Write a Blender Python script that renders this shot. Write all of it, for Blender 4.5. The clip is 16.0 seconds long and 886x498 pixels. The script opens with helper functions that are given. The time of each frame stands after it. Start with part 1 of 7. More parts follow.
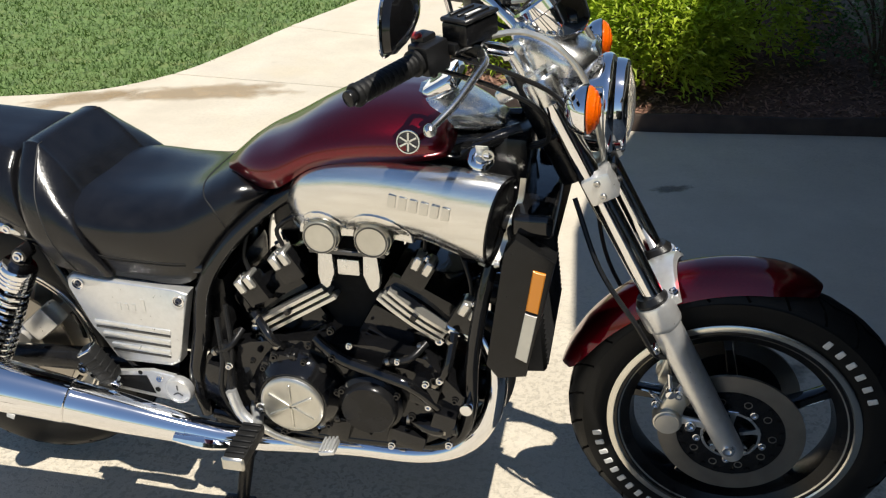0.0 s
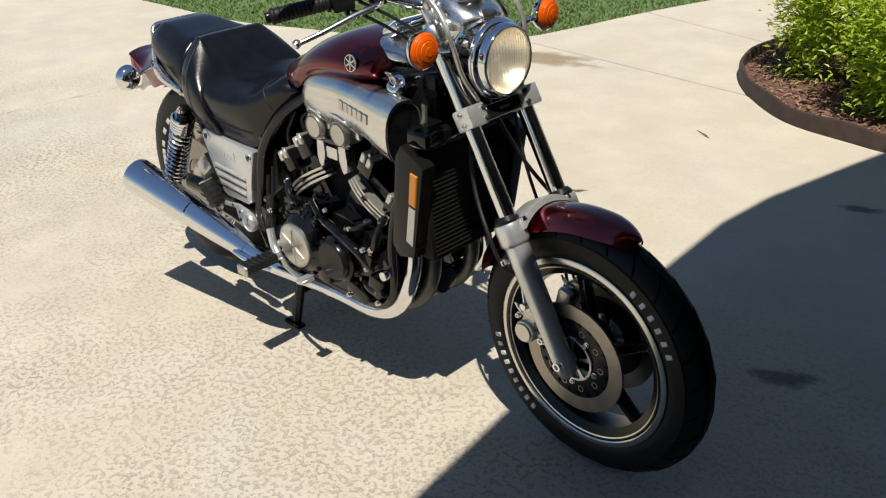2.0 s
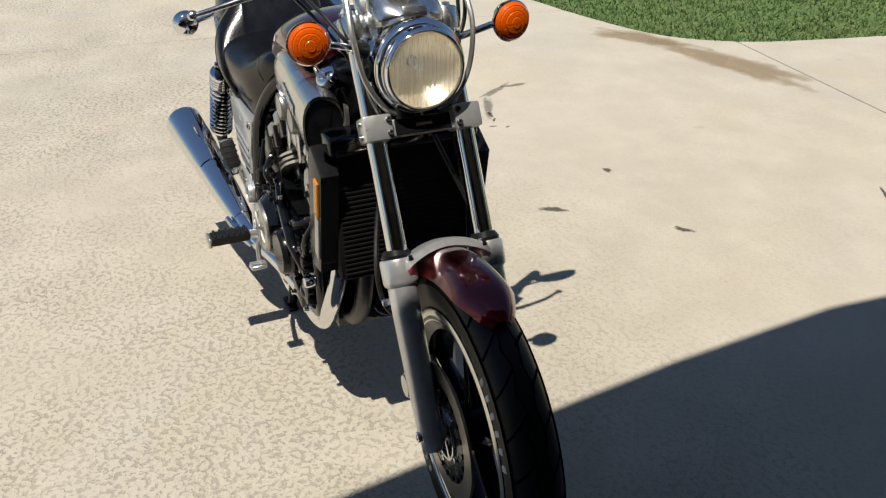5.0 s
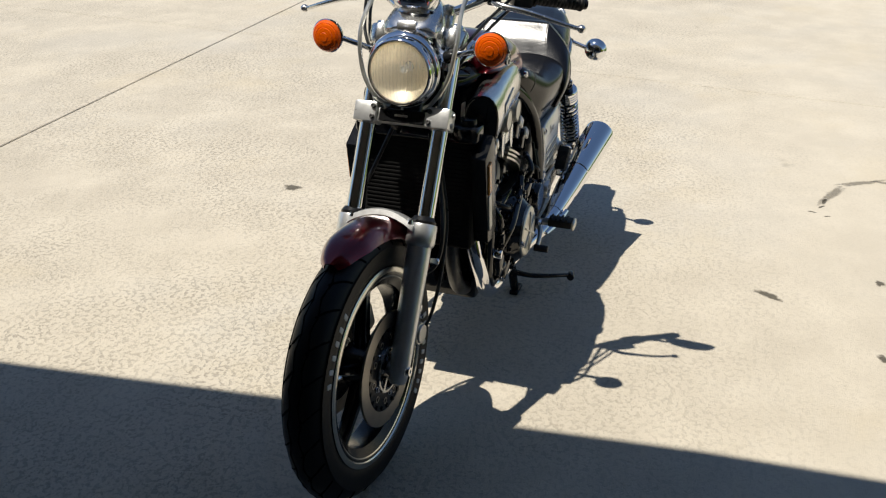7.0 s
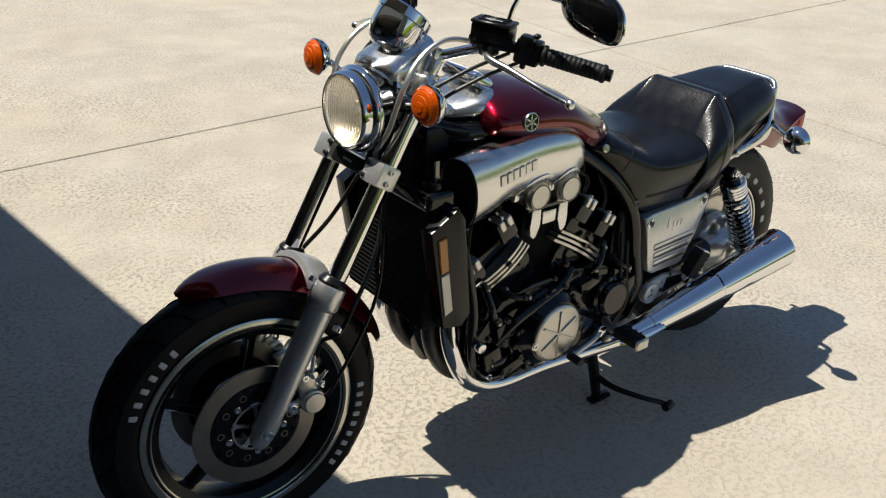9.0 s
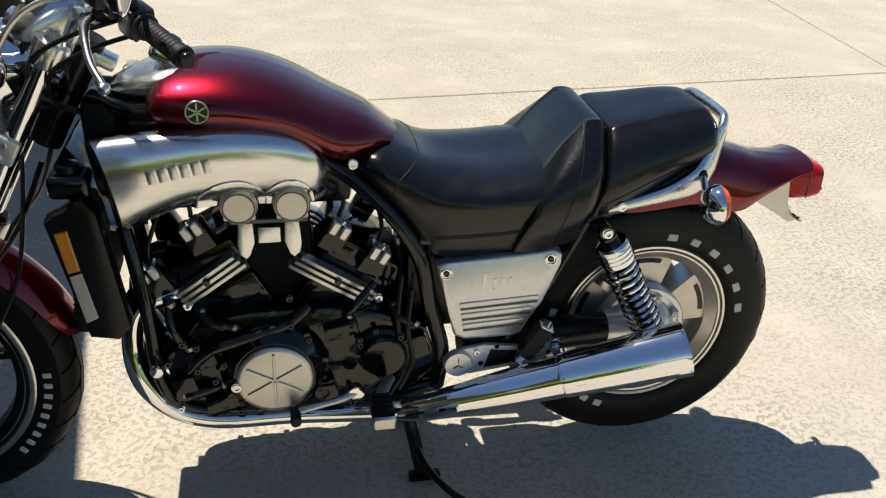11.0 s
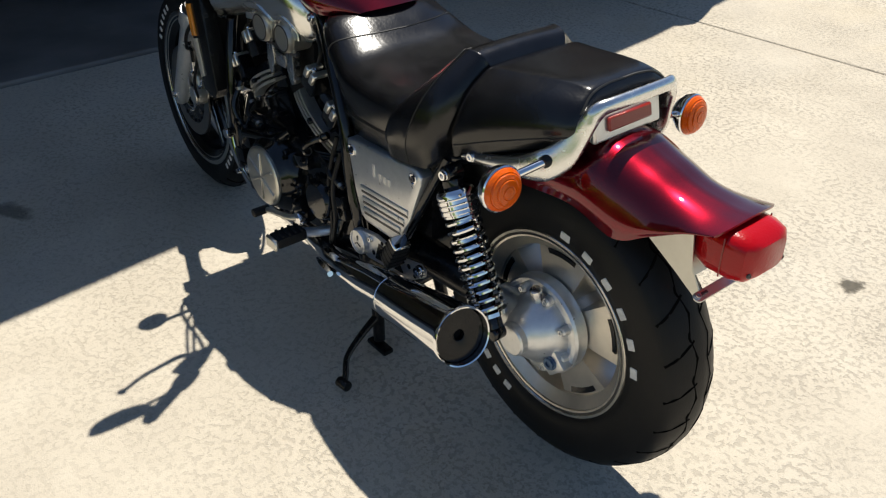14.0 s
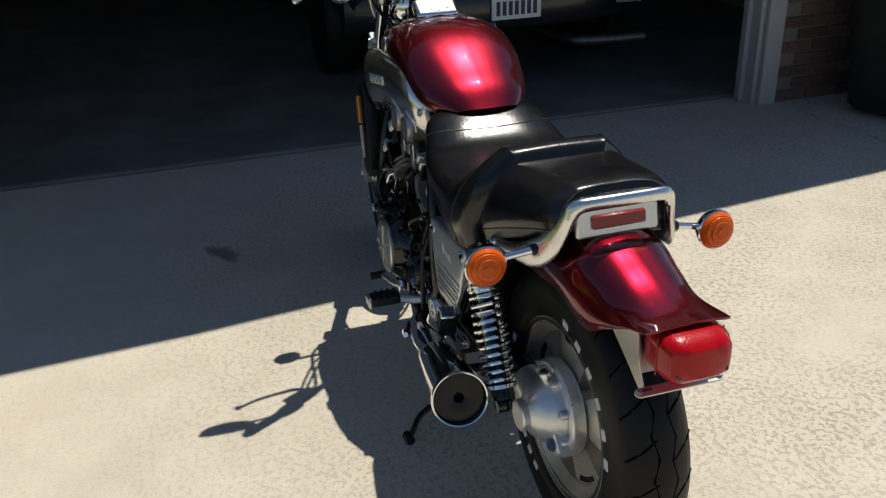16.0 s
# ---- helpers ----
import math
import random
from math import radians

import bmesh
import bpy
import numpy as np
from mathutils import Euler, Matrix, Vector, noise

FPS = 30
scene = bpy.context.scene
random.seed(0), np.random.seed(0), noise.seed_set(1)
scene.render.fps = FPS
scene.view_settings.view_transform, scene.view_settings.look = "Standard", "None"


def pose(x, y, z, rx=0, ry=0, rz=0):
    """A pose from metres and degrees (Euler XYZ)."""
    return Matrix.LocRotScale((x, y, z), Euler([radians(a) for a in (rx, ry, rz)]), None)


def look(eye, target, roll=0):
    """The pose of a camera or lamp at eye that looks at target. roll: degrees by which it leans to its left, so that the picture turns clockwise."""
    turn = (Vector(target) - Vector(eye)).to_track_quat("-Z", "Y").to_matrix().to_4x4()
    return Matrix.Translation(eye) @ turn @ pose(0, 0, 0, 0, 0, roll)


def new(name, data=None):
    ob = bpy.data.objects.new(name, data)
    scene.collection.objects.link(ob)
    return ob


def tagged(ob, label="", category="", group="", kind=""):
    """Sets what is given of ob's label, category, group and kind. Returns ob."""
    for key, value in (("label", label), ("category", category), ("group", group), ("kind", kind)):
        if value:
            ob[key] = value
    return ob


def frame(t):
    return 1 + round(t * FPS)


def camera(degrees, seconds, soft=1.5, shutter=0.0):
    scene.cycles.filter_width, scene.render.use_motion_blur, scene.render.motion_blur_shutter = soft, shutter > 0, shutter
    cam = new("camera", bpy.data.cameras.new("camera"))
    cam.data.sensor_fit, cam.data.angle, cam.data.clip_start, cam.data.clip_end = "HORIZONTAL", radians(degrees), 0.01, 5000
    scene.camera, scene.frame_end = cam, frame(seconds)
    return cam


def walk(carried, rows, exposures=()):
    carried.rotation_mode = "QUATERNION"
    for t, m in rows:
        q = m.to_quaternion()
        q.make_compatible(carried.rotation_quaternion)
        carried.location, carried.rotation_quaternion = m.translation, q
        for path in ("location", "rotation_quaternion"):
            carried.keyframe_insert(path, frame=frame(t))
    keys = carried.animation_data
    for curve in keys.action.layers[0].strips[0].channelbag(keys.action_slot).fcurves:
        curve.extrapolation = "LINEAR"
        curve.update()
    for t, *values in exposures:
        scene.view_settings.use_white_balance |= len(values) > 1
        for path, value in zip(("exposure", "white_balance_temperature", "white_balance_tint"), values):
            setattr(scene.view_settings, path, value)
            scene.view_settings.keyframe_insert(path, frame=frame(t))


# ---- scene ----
cam = camera(52.4, 16.0, soft=1.2)

PATH = [
    (0, (0.544, -1.557, 1.504), (0.167, 0.168, 0.565), -1.3),
    (0.5, (0.951, -1.497, 1.509), (0.208, 0.086, 0.539), -2.2),
    (1, (1.278, -1.58, 1.528), (0.282, -0.149, 0.547), -2.0),
    (1.5, (1.552, -1.625, 1.545), (0.423, -0.287, 0.578), -1.8),
    (2, (1.828, -1.5, 1.535), (0.565, -0.254, 0.612), -2.4),
    (2.5, (1.942, -1.447, 1.552), (0.586, -0.271, 0.67), -2.6),
    (3, (1.938, -1.438, 1.549), (0.553, -0.286, 0.68), -2.8),
    (3.5, (1.889, -1.48, 1.562), (0.567, -0.268, 0.675), -2.5),
    (4, (1.915, -1.332, 1.529), (0.603, -0.142, 0.599), -2.4),
    (4.5, (2.046, -0.982, 1.513), (0.6, 0.027, 0.568), -0.9),
    (5, (2.043, -0.629, 1.509), (0.449, 0.078, 0.53), 0.5),
    (5.2, (2.04, -0.478, 1.521), (0.388, 0.085, 0.544), 0.5),
    (7.3, (2.492, 0.914, 1.530), (0.815, 0.260, 0.659), 1.9),
    (7.5, (2.430, 1.0, 1.538), (0.767, 0.312, 0.665), 3.3),
    (8, (2.124, 1.141, 1.522), (0.554, 0.263, 0.65), 4.3),
    (8.2, (2.010, 1.220, 1.549), (0.507, 0.230, 0.681), 3.7),
    (10.3, (0.507, 1.739, 1.486), (-0.063, 0.048, 0.582), 3.2),
    (10.5, (0.359, 1.72, 1.462), (-0.173, 0.012, 0.566), 2.9),
    (11, (0.009, 1.724, 1.475), (-0.321, -0.014, 0.543), 1.9),
    (11.5, (-0.336, 1.713, 1.49), (-0.465, -0.041, 0.538), 1.9),
    (12, (-0.655, 1.606, 1.466), (-0.618, -0.148, 0.508), 3.3),
    (12.5, (-0.996, 1.547, 1.476), (-0.565, -0.127, 0.47), 2.1),
    (13, (-1.172, 1.409, 1.453), (-0.44, -0.129, 0.403), 2.8),
    (13.5, (-1.439, 1.26, 1.436), (-0.382, -0.027, 0.328), 2.6),
    (14, (-1.749, 1.121, 1.452), (-0.45, 0.056, 0.367), 0.4),
    (14.5, (-2.047, 1.074, 1.451), (-0.607, 0.118, 0.443), 0.3),
    (15, (-2.238, 0.85, 1.462), (-0.647, 0.085, 0.524), -0.7),
    (15.5, (-2.313, 0.748, 1.494), (-0.612, 0.132, 0.641), -2.2),
    (16, (-2.197, 0.746, 1.489), (-0.476, 0.212, 0.62), -1.7),
]
walk(cam, [(t, look(e, g, r)) for t, e, g, r in PATH],
     ((0.0, 0.60), (1.0, 0.36), (2.0, 0.32), (4.0, 0.30), (4.5, 0.35), (5.0, 0.16), (7.5, 0.36), (8.0, 0.28), (10.5, 0.32), (11.0, 0.48), (12.5, 0.43), (13.0, 0.48), (13.5, 0.33), (14.0, 0.53), (15.0, 0.34), (16.0, 0.22)))

# ---- body ----
# sun and sky: the sun stands high, off the motorcycle's right front
SUN = Vector((0.276, -0.300, 1.0)).normalized()
ELEV = math.asin(SUN.z)
AZIM = math.atan2(SUN.x, SUN.y)
world = bpy.data.worlds.new("sky")
scene.world = world
world.use_nodes = True
wn = world.node_tree
sky = wn.nodes.new("ShaderNodeTexSky")
sky.sky_type, sky.sun_disc = "NISHITA", False
sky.sun_elevation, sky.sun_rotation = ELEV, AZIM
sky.dust_density, sky.air_density, sky.ozone_density = 0.15, 1.0, 3.5
wn.nodes["Background"].inputs["Strength"].default_value = 0.069
wn.links.new(sky.outputs[0], wn.nodes["Background"].inputs["Color"])
sun_data = bpy.data.lights.new("sun", "SUN")
sun_data.energy, sun_data.angle, sun_data.color = 4.3, radians(0.53), (1.0, 0.945, 0.845)
sun = new("sun", sun_data)
sun.matrix_world = look(SUN * 30, (0, 0, 0))


# ---------------------------------------------------------------- materials
def mat(name, color, rough=0.5, metal=0.0, vary=0.0, scale=30.0, bump=0.0, bscale=200.0, coat=0.0, spec=0.5, rvary=0.0,
        dirt=None, dscale=4.0, damount=0.3, per_object=0.0, stretch=None):
    """A principled material with colour variation at two scales, roughness variation and fine relief."""
    m = bpy.data.materials.new(name)
    m.use_nodes = True
    nt = m.node_tree
    n, l = nt.nodes, nt.links
    b = n["Principled BSDF"]
    b.inputs["Base Color"].default_value = (*color, 1)
    b.inputs["Roughness"].default_value, b.inputs["Metallic"].default_value = rough, metal
    b.inputs["Coat Weight"].default_value, b.inputs["Specular IOR Level"].default_value = coat, spec
    b.inputs["Coat Roughness"].default_value = 0.03
    co = n.new("ShaderNodeTexCoord")
    vec = co.outputs["Object"]
    if stretch:
        mp = n.new("ShaderNodeMapping")
        mp.inputs["Scale"].default_value = stretch
        l.new(vec, mp.inputs["Vector"])
        vec = mp.outputs[0]
    last = None
    if vary or rvary:
        t = n.new("ShaderNodeTexNoise")
        t.inputs["Scale"].default_value, t.inputs["Detail"].default_value = scale, 6
        l.new(vec, t.inputs["Vector"])
    if vary:
        r = n.new("ShaderNodeValToRGB")
        r.color_ramp.elements[0].position, r.color_ramp.elements[1].position = 0.3, 0.7
        r.color_ramp.elements[0].color = (*[c * (1 - vary) for c in color], 1)
        r.color_ramp.elements[1].color = (*[min(1, c * (1 + vary)) for c in color], 1)
        l.new(t.outputs["Fac"], r.inputs["Fac"])
        last = r.outputs["Color"]
    if dirt:
        t2 = n.new("ShaderNodeTexNoise")
        t2.inputs["Scale"].default_value, t2.inputs["Detail"].default_value = dscale, 8
        l.new(co.outputs["Object"], t2.inputs["Vector"])
        mr = n.new("ShaderNodeMapRange")
        mr.inputs[1].default_value, mr.inputs[2].default_value, mr.inputs[4].default_value = 0.5, 0.75, damount
        l.new(t2.outputs["Fac"], mr.inputs[0])
        mx = n.new("ShaderNodeMix")
        mx.data_type = "RGBA"
        mx.inputs[6].default_value, mx.inputs[7].default_value = (*color, 1), (*dirt, 1)
        l.new(mr.outputs[0], mx.inputs[0])
        if last:
            l.new(last, mx.inputs[6])
        last = mx.outputs[2]
    if per_object:
        oi = n.new("ShaderNodeObjectInfo")
        hs = n.new("ShaderNodeHueSaturation")
        mr3 = n.new("ShaderNodeMapRange")
        mr3.inputs[3].default_value, mr3.inputs[4].default_value = 1 - per_object, 1 + per_object
        l.new(oi.outputs["Random"], mr3.inputs[0])
        l.new(mr3.outputs[0], hs.inputs["Value"])
        hs.inputs["Color"].default_value = (*color, 1)
        if last:
            l.new(last, hs.inputs["Color"])
        last = hs.outputs[0]
    if last:
        l.new(last, b.inputs["Base Color"])
    if rvary:
        mr2 = n.new("ShaderNodeMapRange")
        mr2.inputs[3].default_value, mr2.inputs[4].default_value = max(0.01, rough - rvary), min(1, rough + rvary)
        l.new(t.outputs["Fac"], mr2.inputs[0])
        l.new(mr2.outputs[0], b.inputs["Roughness"])
    if bump:
        t3 = n.new("ShaderNodeTexNoise")
        t3.inputs["Scale"].default_value, t3.inputs["Detail"].default_value = bscale, 5
        l.new(vec, t3.inputs["Vector"])
        bp = n.new("ShaderNodeBump")
        bp.inputs["Strength"].default_value, bp.inputs["Distance"].default_value = bump, 0.002
        l.new(t3.outputs["Fac"], bp.inputs["Height"])
        l.new(bp.outputs[0], b.inputs["Normal"])
    return m


def concrete_material():
    """Broom-worn pale concrete: a mottled crust of cream patches over greyer aggregate, broad stains, fine grit."""
    m = bpy.data.materials.new("concrete")
    m.use_nodes = True
    n, l = m.node_tree.nodes, m.node_tree.links
    b = n["Principled BSDF"]
    co = n.new("ShaderNodeTexCoord")

    def tex(scale, detail, rough=0.55, dist=0.0):
        t = n.new("ShaderNodeTexNoise")
        t.inputs["Scale"].default_value, t.inputs["Detail"].default_value = scale, detail
        t.inputs["Roughness"].default_value, t.inputs["Distortion"].default_value = rough, dist
        l.new(co.outputs["Object"], t.inputs["Vector"])
        return t.outputs["Fac"]

    def ramp(v, a, c):
        r = n.new("ShaderNodeMapRange")
        r.inputs[1].default_value, r.inputs[2].default_value = a, c
        l.new(v, r.inputs[0])
        return r.outputs[0]

    def mixc(f, a, c):
        x = n.new("ShaderNodeMix")
        x.data_type = "RGBA"
        l.new(f, x.inputs[0])
        for k, v in ((6, a), (7, c)):
            if isinstance(v, tuple):
                x.inputs[k].default_value = (*v, 1)
            else:
                l.new(v, x.inputs[k])
        return x.outputs[2]

    def mul(a, c):
        x = n.new("ShaderNodeMath")
        x.operation = "MULTIPLY"
        l.new(a, x.inputs[0])
        if isinstance(c, float):
            x.inputs[1].default_value = c
        else:
            l.new(c, x.inputs[1])
        return x.outputs[0]

    # the slabs are worn most where the cars stand, least by the lawn
    sep = n.new("ShaderNodeSeparateXYZ")
    l.new(co.outputs["Object"], sep.inputs[0])
    wob = n.new("ShaderNodeMath")
    wob.operation = "MULTIPLY_ADD"
    l.new(tex(0.9, 4), wob.inputs[0])
    wob.inputs[1].default_value = 1.6
    l.new(sep.outputs["Y"], wob.inputs[2])
    worn = n.new("ShaderNodeMapRange")
    worn.inputs[1].default_value, worn.inputs[2].default_value, worn.inputs[3].default_value, worn.inputs[4].default_value = 0.95, 2.0, 1.0, 0.22
    l.new(wob.outputs[0], worn.inputs[0])
    worn = worn.outputs[0]
    spots = ramp(tex(120, 4, 0.62, 0.2), 0.53, 0.60)
    where = mul(ramp(tex(1.3, 7, 0.66), 0.34, 0.58), worn)
    grit = ramp(tex(330, 3), 0.3, 0.7)
    broad = ramp(tex(0.55, 5), 0.35, 0.72)
    mid = ramp(tex(9, 6, 0.6), 0.35, 0.70)
    cream = mixc(broad, (0.515, 0.46, 0.370), (0.595, 0.533, 0.428))
    body = mixc(mul(mid, 0.16), cream, (0.42, 0.375, 0.295))
    body = mixc(mul(mul(spots, where), 0.60), body, (0.26, 0.232, 0.190))
    flake = ramp(tex(62, 4, 0.56, 0.25), 0.520, 0.580)
    zone = mul(ramp(tex(1.0, 7, 0.68), 0.32, 0.60), worn)
    cloud = ramp(tex(3.2, 6, 0.62), 0.42, 0.66)
    body = mixc(mul(cloud, 0.55), body, (0.655, 0.592, 0.480))
    body = mixc(mul(mul(flake, zone), 0.76), body, (0.290, 0.258, 0.210))
    body = mixc(mul(grit, 0.24), body, (0.36, 0.325, 0.265))
    body = mixc(mul(ramp(tex(0.85, 6, 0.6), 0.52, 0.70), 0.45), body, (0.50, 0.475, 0.425))
    body = mixc(mul(ramp(tex(1.15, 6, 0.62), 0.55, 0.74), 0.45), body, (0.52, 0.44, 0.30))
    stain = ramp(tex(1.7, 7, 0.65), 0.56, 0.78)
    body = mixc(mul(stain, 0.30), body, (0.36, 0.305, 0.22))
    blot = ramp(tex(4.3, 3, 0.5), 0.70, 0.80)
    body = mixc(mul(blot, 0.40), body, (0.21, 0.185, 0.145))
    l.new(body, b.inputs["Base Color"])
    b.inputs["Roughness"].default_value = 0.86
    b.inputs["Specular IOR Level"].default_value = 0.3
    bp = n.new("ShaderNodeBump")
    bp.inputs["Strength"].default_value, bp.inputs["Distance"].default_value = 0.65, 0.0035
    bp.invert = True
    add = n.new("ShaderNodeMath")
    add.operation = "ADD"
    l.new(mul(flake, zone), add.inputs[0])
    l.new(mul(grit, 0.35), add.inputs[1])
    l.new(add.outputs[0], bp.inputs["Height"])
    l.new(bp.outputs[0], b.inputs["Normal"])
    return m


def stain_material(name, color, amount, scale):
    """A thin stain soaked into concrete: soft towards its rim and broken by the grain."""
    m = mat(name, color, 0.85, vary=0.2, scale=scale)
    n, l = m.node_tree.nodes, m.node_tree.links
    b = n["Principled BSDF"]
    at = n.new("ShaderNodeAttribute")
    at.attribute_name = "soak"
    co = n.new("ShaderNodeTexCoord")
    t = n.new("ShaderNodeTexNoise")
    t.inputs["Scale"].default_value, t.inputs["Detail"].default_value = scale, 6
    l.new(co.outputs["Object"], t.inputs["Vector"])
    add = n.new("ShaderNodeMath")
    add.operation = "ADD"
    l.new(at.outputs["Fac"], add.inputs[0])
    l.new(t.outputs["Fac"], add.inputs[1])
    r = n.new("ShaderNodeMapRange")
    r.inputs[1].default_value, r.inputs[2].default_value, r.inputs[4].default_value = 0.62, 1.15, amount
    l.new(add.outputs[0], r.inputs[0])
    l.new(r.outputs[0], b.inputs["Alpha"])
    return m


def paint_material():
    """Deep candy red over a metal base with a clear coat and a fine flake."""
    m = bpy.data.materials.new("candy_red_paint")
    m.use_nodes = True
    n, l = m.node_tree.nodes, m.node_tree.links
    b = n["Principled BSDF"]
    co = n.new("ShaderNodeTexCoord")
    v = n.new("ShaderNodeTexVoronoi")
    v.inputs["Scale"].default_value = 900
    l.new(co.outputs["Object"], v.inputs["Vector"])
    r = n.new("ShaderNodeValToRGB")
    r.color_ramp.elements[0].color, r.color_ramp.elements[1].color = (0.102, 0.0010, 0.0055, 1), (0.172, 0.0018, 0.0098, 1)
    l.new(v.outputs["Color"], r.inputs["Fac"])
    l.new(r.outputs["Color"], b.inputs["Base Color"])
    b.inputs["Metallic"].default_value, b.inputs["Roughness"].default_value = 0.92, 0.30
    b.inputs["Specular IOR Level"].default_value = 0.0
    b.inputs["Coat Weight"].default_value, b.inputs["Coat Roughness"].default_value = 1.0, 0.025
    return m


def glass_material(name, color, rough=0.05, ior=1.45):
    m = bpy.data.materials.new(name)
    m.use_nodes = True
    b = m.node_tree.nodes["Principled BSDF"]
    b.inputs["Base Color"].default_value = (*color, 1)
    b.inputs["Roughness"].default_value, b.inputs["IOR"].default_value = rough, ior
    b.inputs["Transmission Weight"].default_value = 1.0
    return m


def clear(ob):
    """Glass that lets the daylight through to what lies behind it."""
    ob.visible_shadow = False
    return ob


def lens_material(name, color, trans=0.35, bump=0.7):
    """A moulded plastic lens: ribbed, half see-through."""
    m = mat(name, color, 0.30, coat=0.5, spec=0.1)
    n, l = m.node_tree.nodes, m.node_tree.links
    b = n["Principled BSDF"]
    b.inputs["Transmission Weight"].default_value = trans
    b.inputs["Subsurface Weight"].default_value = 0.1
    b.inputs["Subsurface Radius"].default_value = (0.02, 0.01, 0.004)
    co = n.new("ShaderNodeTexCoord")
    v = n.new("ShaderNodeTexVoronoi")
    v.inputs["Scale"].default_value = 230
    l.new(co.outputs["Object"], v.inputs["Vector"])
    bp = n.new("ShaderNodeBump")
    bp.inputs["Strength"].default_value, bp.inputs["Distance"].default_value = bump, 0.003
    l.new(v.outputs["Distance"], bp.inputs["Height"])
    l.new(bp.outputs[0], b.inputs["Normal"])
    return m


CONCRETE = concrete_material()
RED = paint_material()
CHROME = mat("chrome", (0.82, 0.82, 0.83), 0.05, 1.0, rvary=0.03, scale=9)
POLISHED = mat("polished_aluminium", (0.74, 0.74, 0.73), 0.26, 1.0, vary=0.05, scale=60, rvary=0.06, bump=0.05, bscale=500)
BRUSHED = mat("brushed_aluminium", (0.74, 0.735, 0.715), 0.20, 0.97, vary=0.08, scale=40, rvary=0.06, bump=0.06, bscale=240, stretch=(0.25, 1, 2.5))
CAST = mat("silver_painted_casting", (0.70, 0.70, 0.69), 0.30, 0.72, vary=0.05, scale=80, bump=0.10, bscale=420, rvary=0.06)
SATIN = mat("satin_aluminium", (0.60, 0.585, 0.53), 0.36, 0.9, vary=0.05, scale=50, bump=0.06, bscale=400, rvary=0.08)
BLACK = mat("gloss_black_enamel", (0.0055, 0.0055, 0.006), 0.07, vary=0.3, scale=20, rvary=0.04, spec=0.5, bump=0.22, bscale=55)
SATIN_BLACK = mat("satin_black_paint", (0.009, 0.009, 0.0095), 0.20, spec=0.28, vary=0.3, scale=30, rvary=0.08, bump=0.1, bscale=300)
PLASTIC = mat("black_plastic", (0.010, 0.010, 0.0105), 0.30, spec=0.3, vary=0.25, scale=40, bump=0.12, bscale=500, rvary=0.08)
RUBBER = mat("tyre_rubber", (0.0085, 0.0084, 0.0083), 0.46, spec=0.20, vary=0.25, scale=14, bump=0.2, bscale=300, dirt=(0.015, 0.0145, 0.013), dscale=9, damount=0.25, rvary=0.1)
GRIP = mat("grip_rubber", (0.009, 0.009, 0.009), 0.55, spec=0.3, vary=0.2, scale=60, bump=0.3, bscale=350)
LEATHER = mat("black_vinyl", (0.006, 0.006, 0.007), 0.22, spec=0.45, vary=0.25, scale=25, bump=0.20, bscale=160, rvary=0.07)
STITCH = mat("seat_seam", (0.008, 0.008, 0.008), 0.6)
WHITE_LETTER = mat("white_tyre_lettering", (0.62, 0.61, 0.58), 0.6, vary=0.15, scale=60)
AMBER = lens_material("amber_lens", (0.72, 0.105, 0.002), 0.0, 0.25)
REDLENS = lens_material("red_lens", (0.40, 0.001, 0.004), 0.0, 0.12)
REFL_AMBER = mat("amber_reflector", (0.62, 0.22, 0.015), 0.22, coat=0.5, bump=0.3, bscale=700)
REFL_RED = mat("red_reflector", (0.30, 0.022, 0.016), 0.3, coat=0.3, bump=0.3, bscale=700)
TRIM_WHITE = mat("pale_trim_plate", (0.55, 0.54, 0.49), 0.4, 0.6, vary=0.05, scale=50)
GLASS = glass_material("lamp_glass", (1.0, 1.0, 0.98), 0.03, 1.18)
DULL_ALU = mat("dull_aluminium", (0.68, 0.66, 0.61), 0.30, 0.85, vary=0.06, scale=40, bump=0.06, bscale=300)
SHROUD = mat("dark_shroud_plastic", (0.007, 0.007, 0.007), 0.22, spec=0.3, vary=0.25, scale=40, bump=0.1, bscale=300, rvary=0.06)
CORE = mat("radiator_core_black", (0.013, 0.013, 0.013), 0.75, spec=0.08, vary=0.2, scale=60)
# near-black rubber colour for the shade down in the tread
GROOVE = mat("tread_groove_black", (0.0025, 0.0025, 0.0025), 0.9, spec=0.05)
STEEL = mat("brushed_steel_disc", (0.34, 0.315, 0.28), 0.34, 1.0, vary=0.10, scale=30, bump=0.08, bscale=300, rvary=0.08)
DARK_STEEL = mat("dark_steel", (0.10, 0.10, 0.10), 0.42, 0.8, vary=0.2, scale=40)
MACHINED = mat("machined_rim", (0.70, 0.68, 0.62), 0.24, 1.0, vary=0.06, scale=30, rvary=0.06)
WHEEL_GREY = mat("silver_wheel_paint", (0.60, 0.565, 0.50), 0.32, 0.8, vary=0.06, scale=40, bump=0.06, bscale=400)
SCREW = mat("bolt_head", (0.55, 0.54, 0.52), 0.3, 1.0, vary=0.1, scale=60)
LETTER = mat("raised_lettering", (0.62, 0.62, 0.60), 0.25, 1.0)
BADGE = mat("badge_blue", (0.010, 0.016, 0.035), 0.25, coat=0.5)
DIAL = mat("gauge_face", (0.75, 0.75, 0.73), 0.5)
GRASS_GROUND = mat("lawn_soil", (0.105, 0.165, 0.048), 0.95, vary=0.30, scale=30, dirt=(0.19, 0.19, 0.07), dscale=6, damount=0.5, bump=0.6, bscale=120)
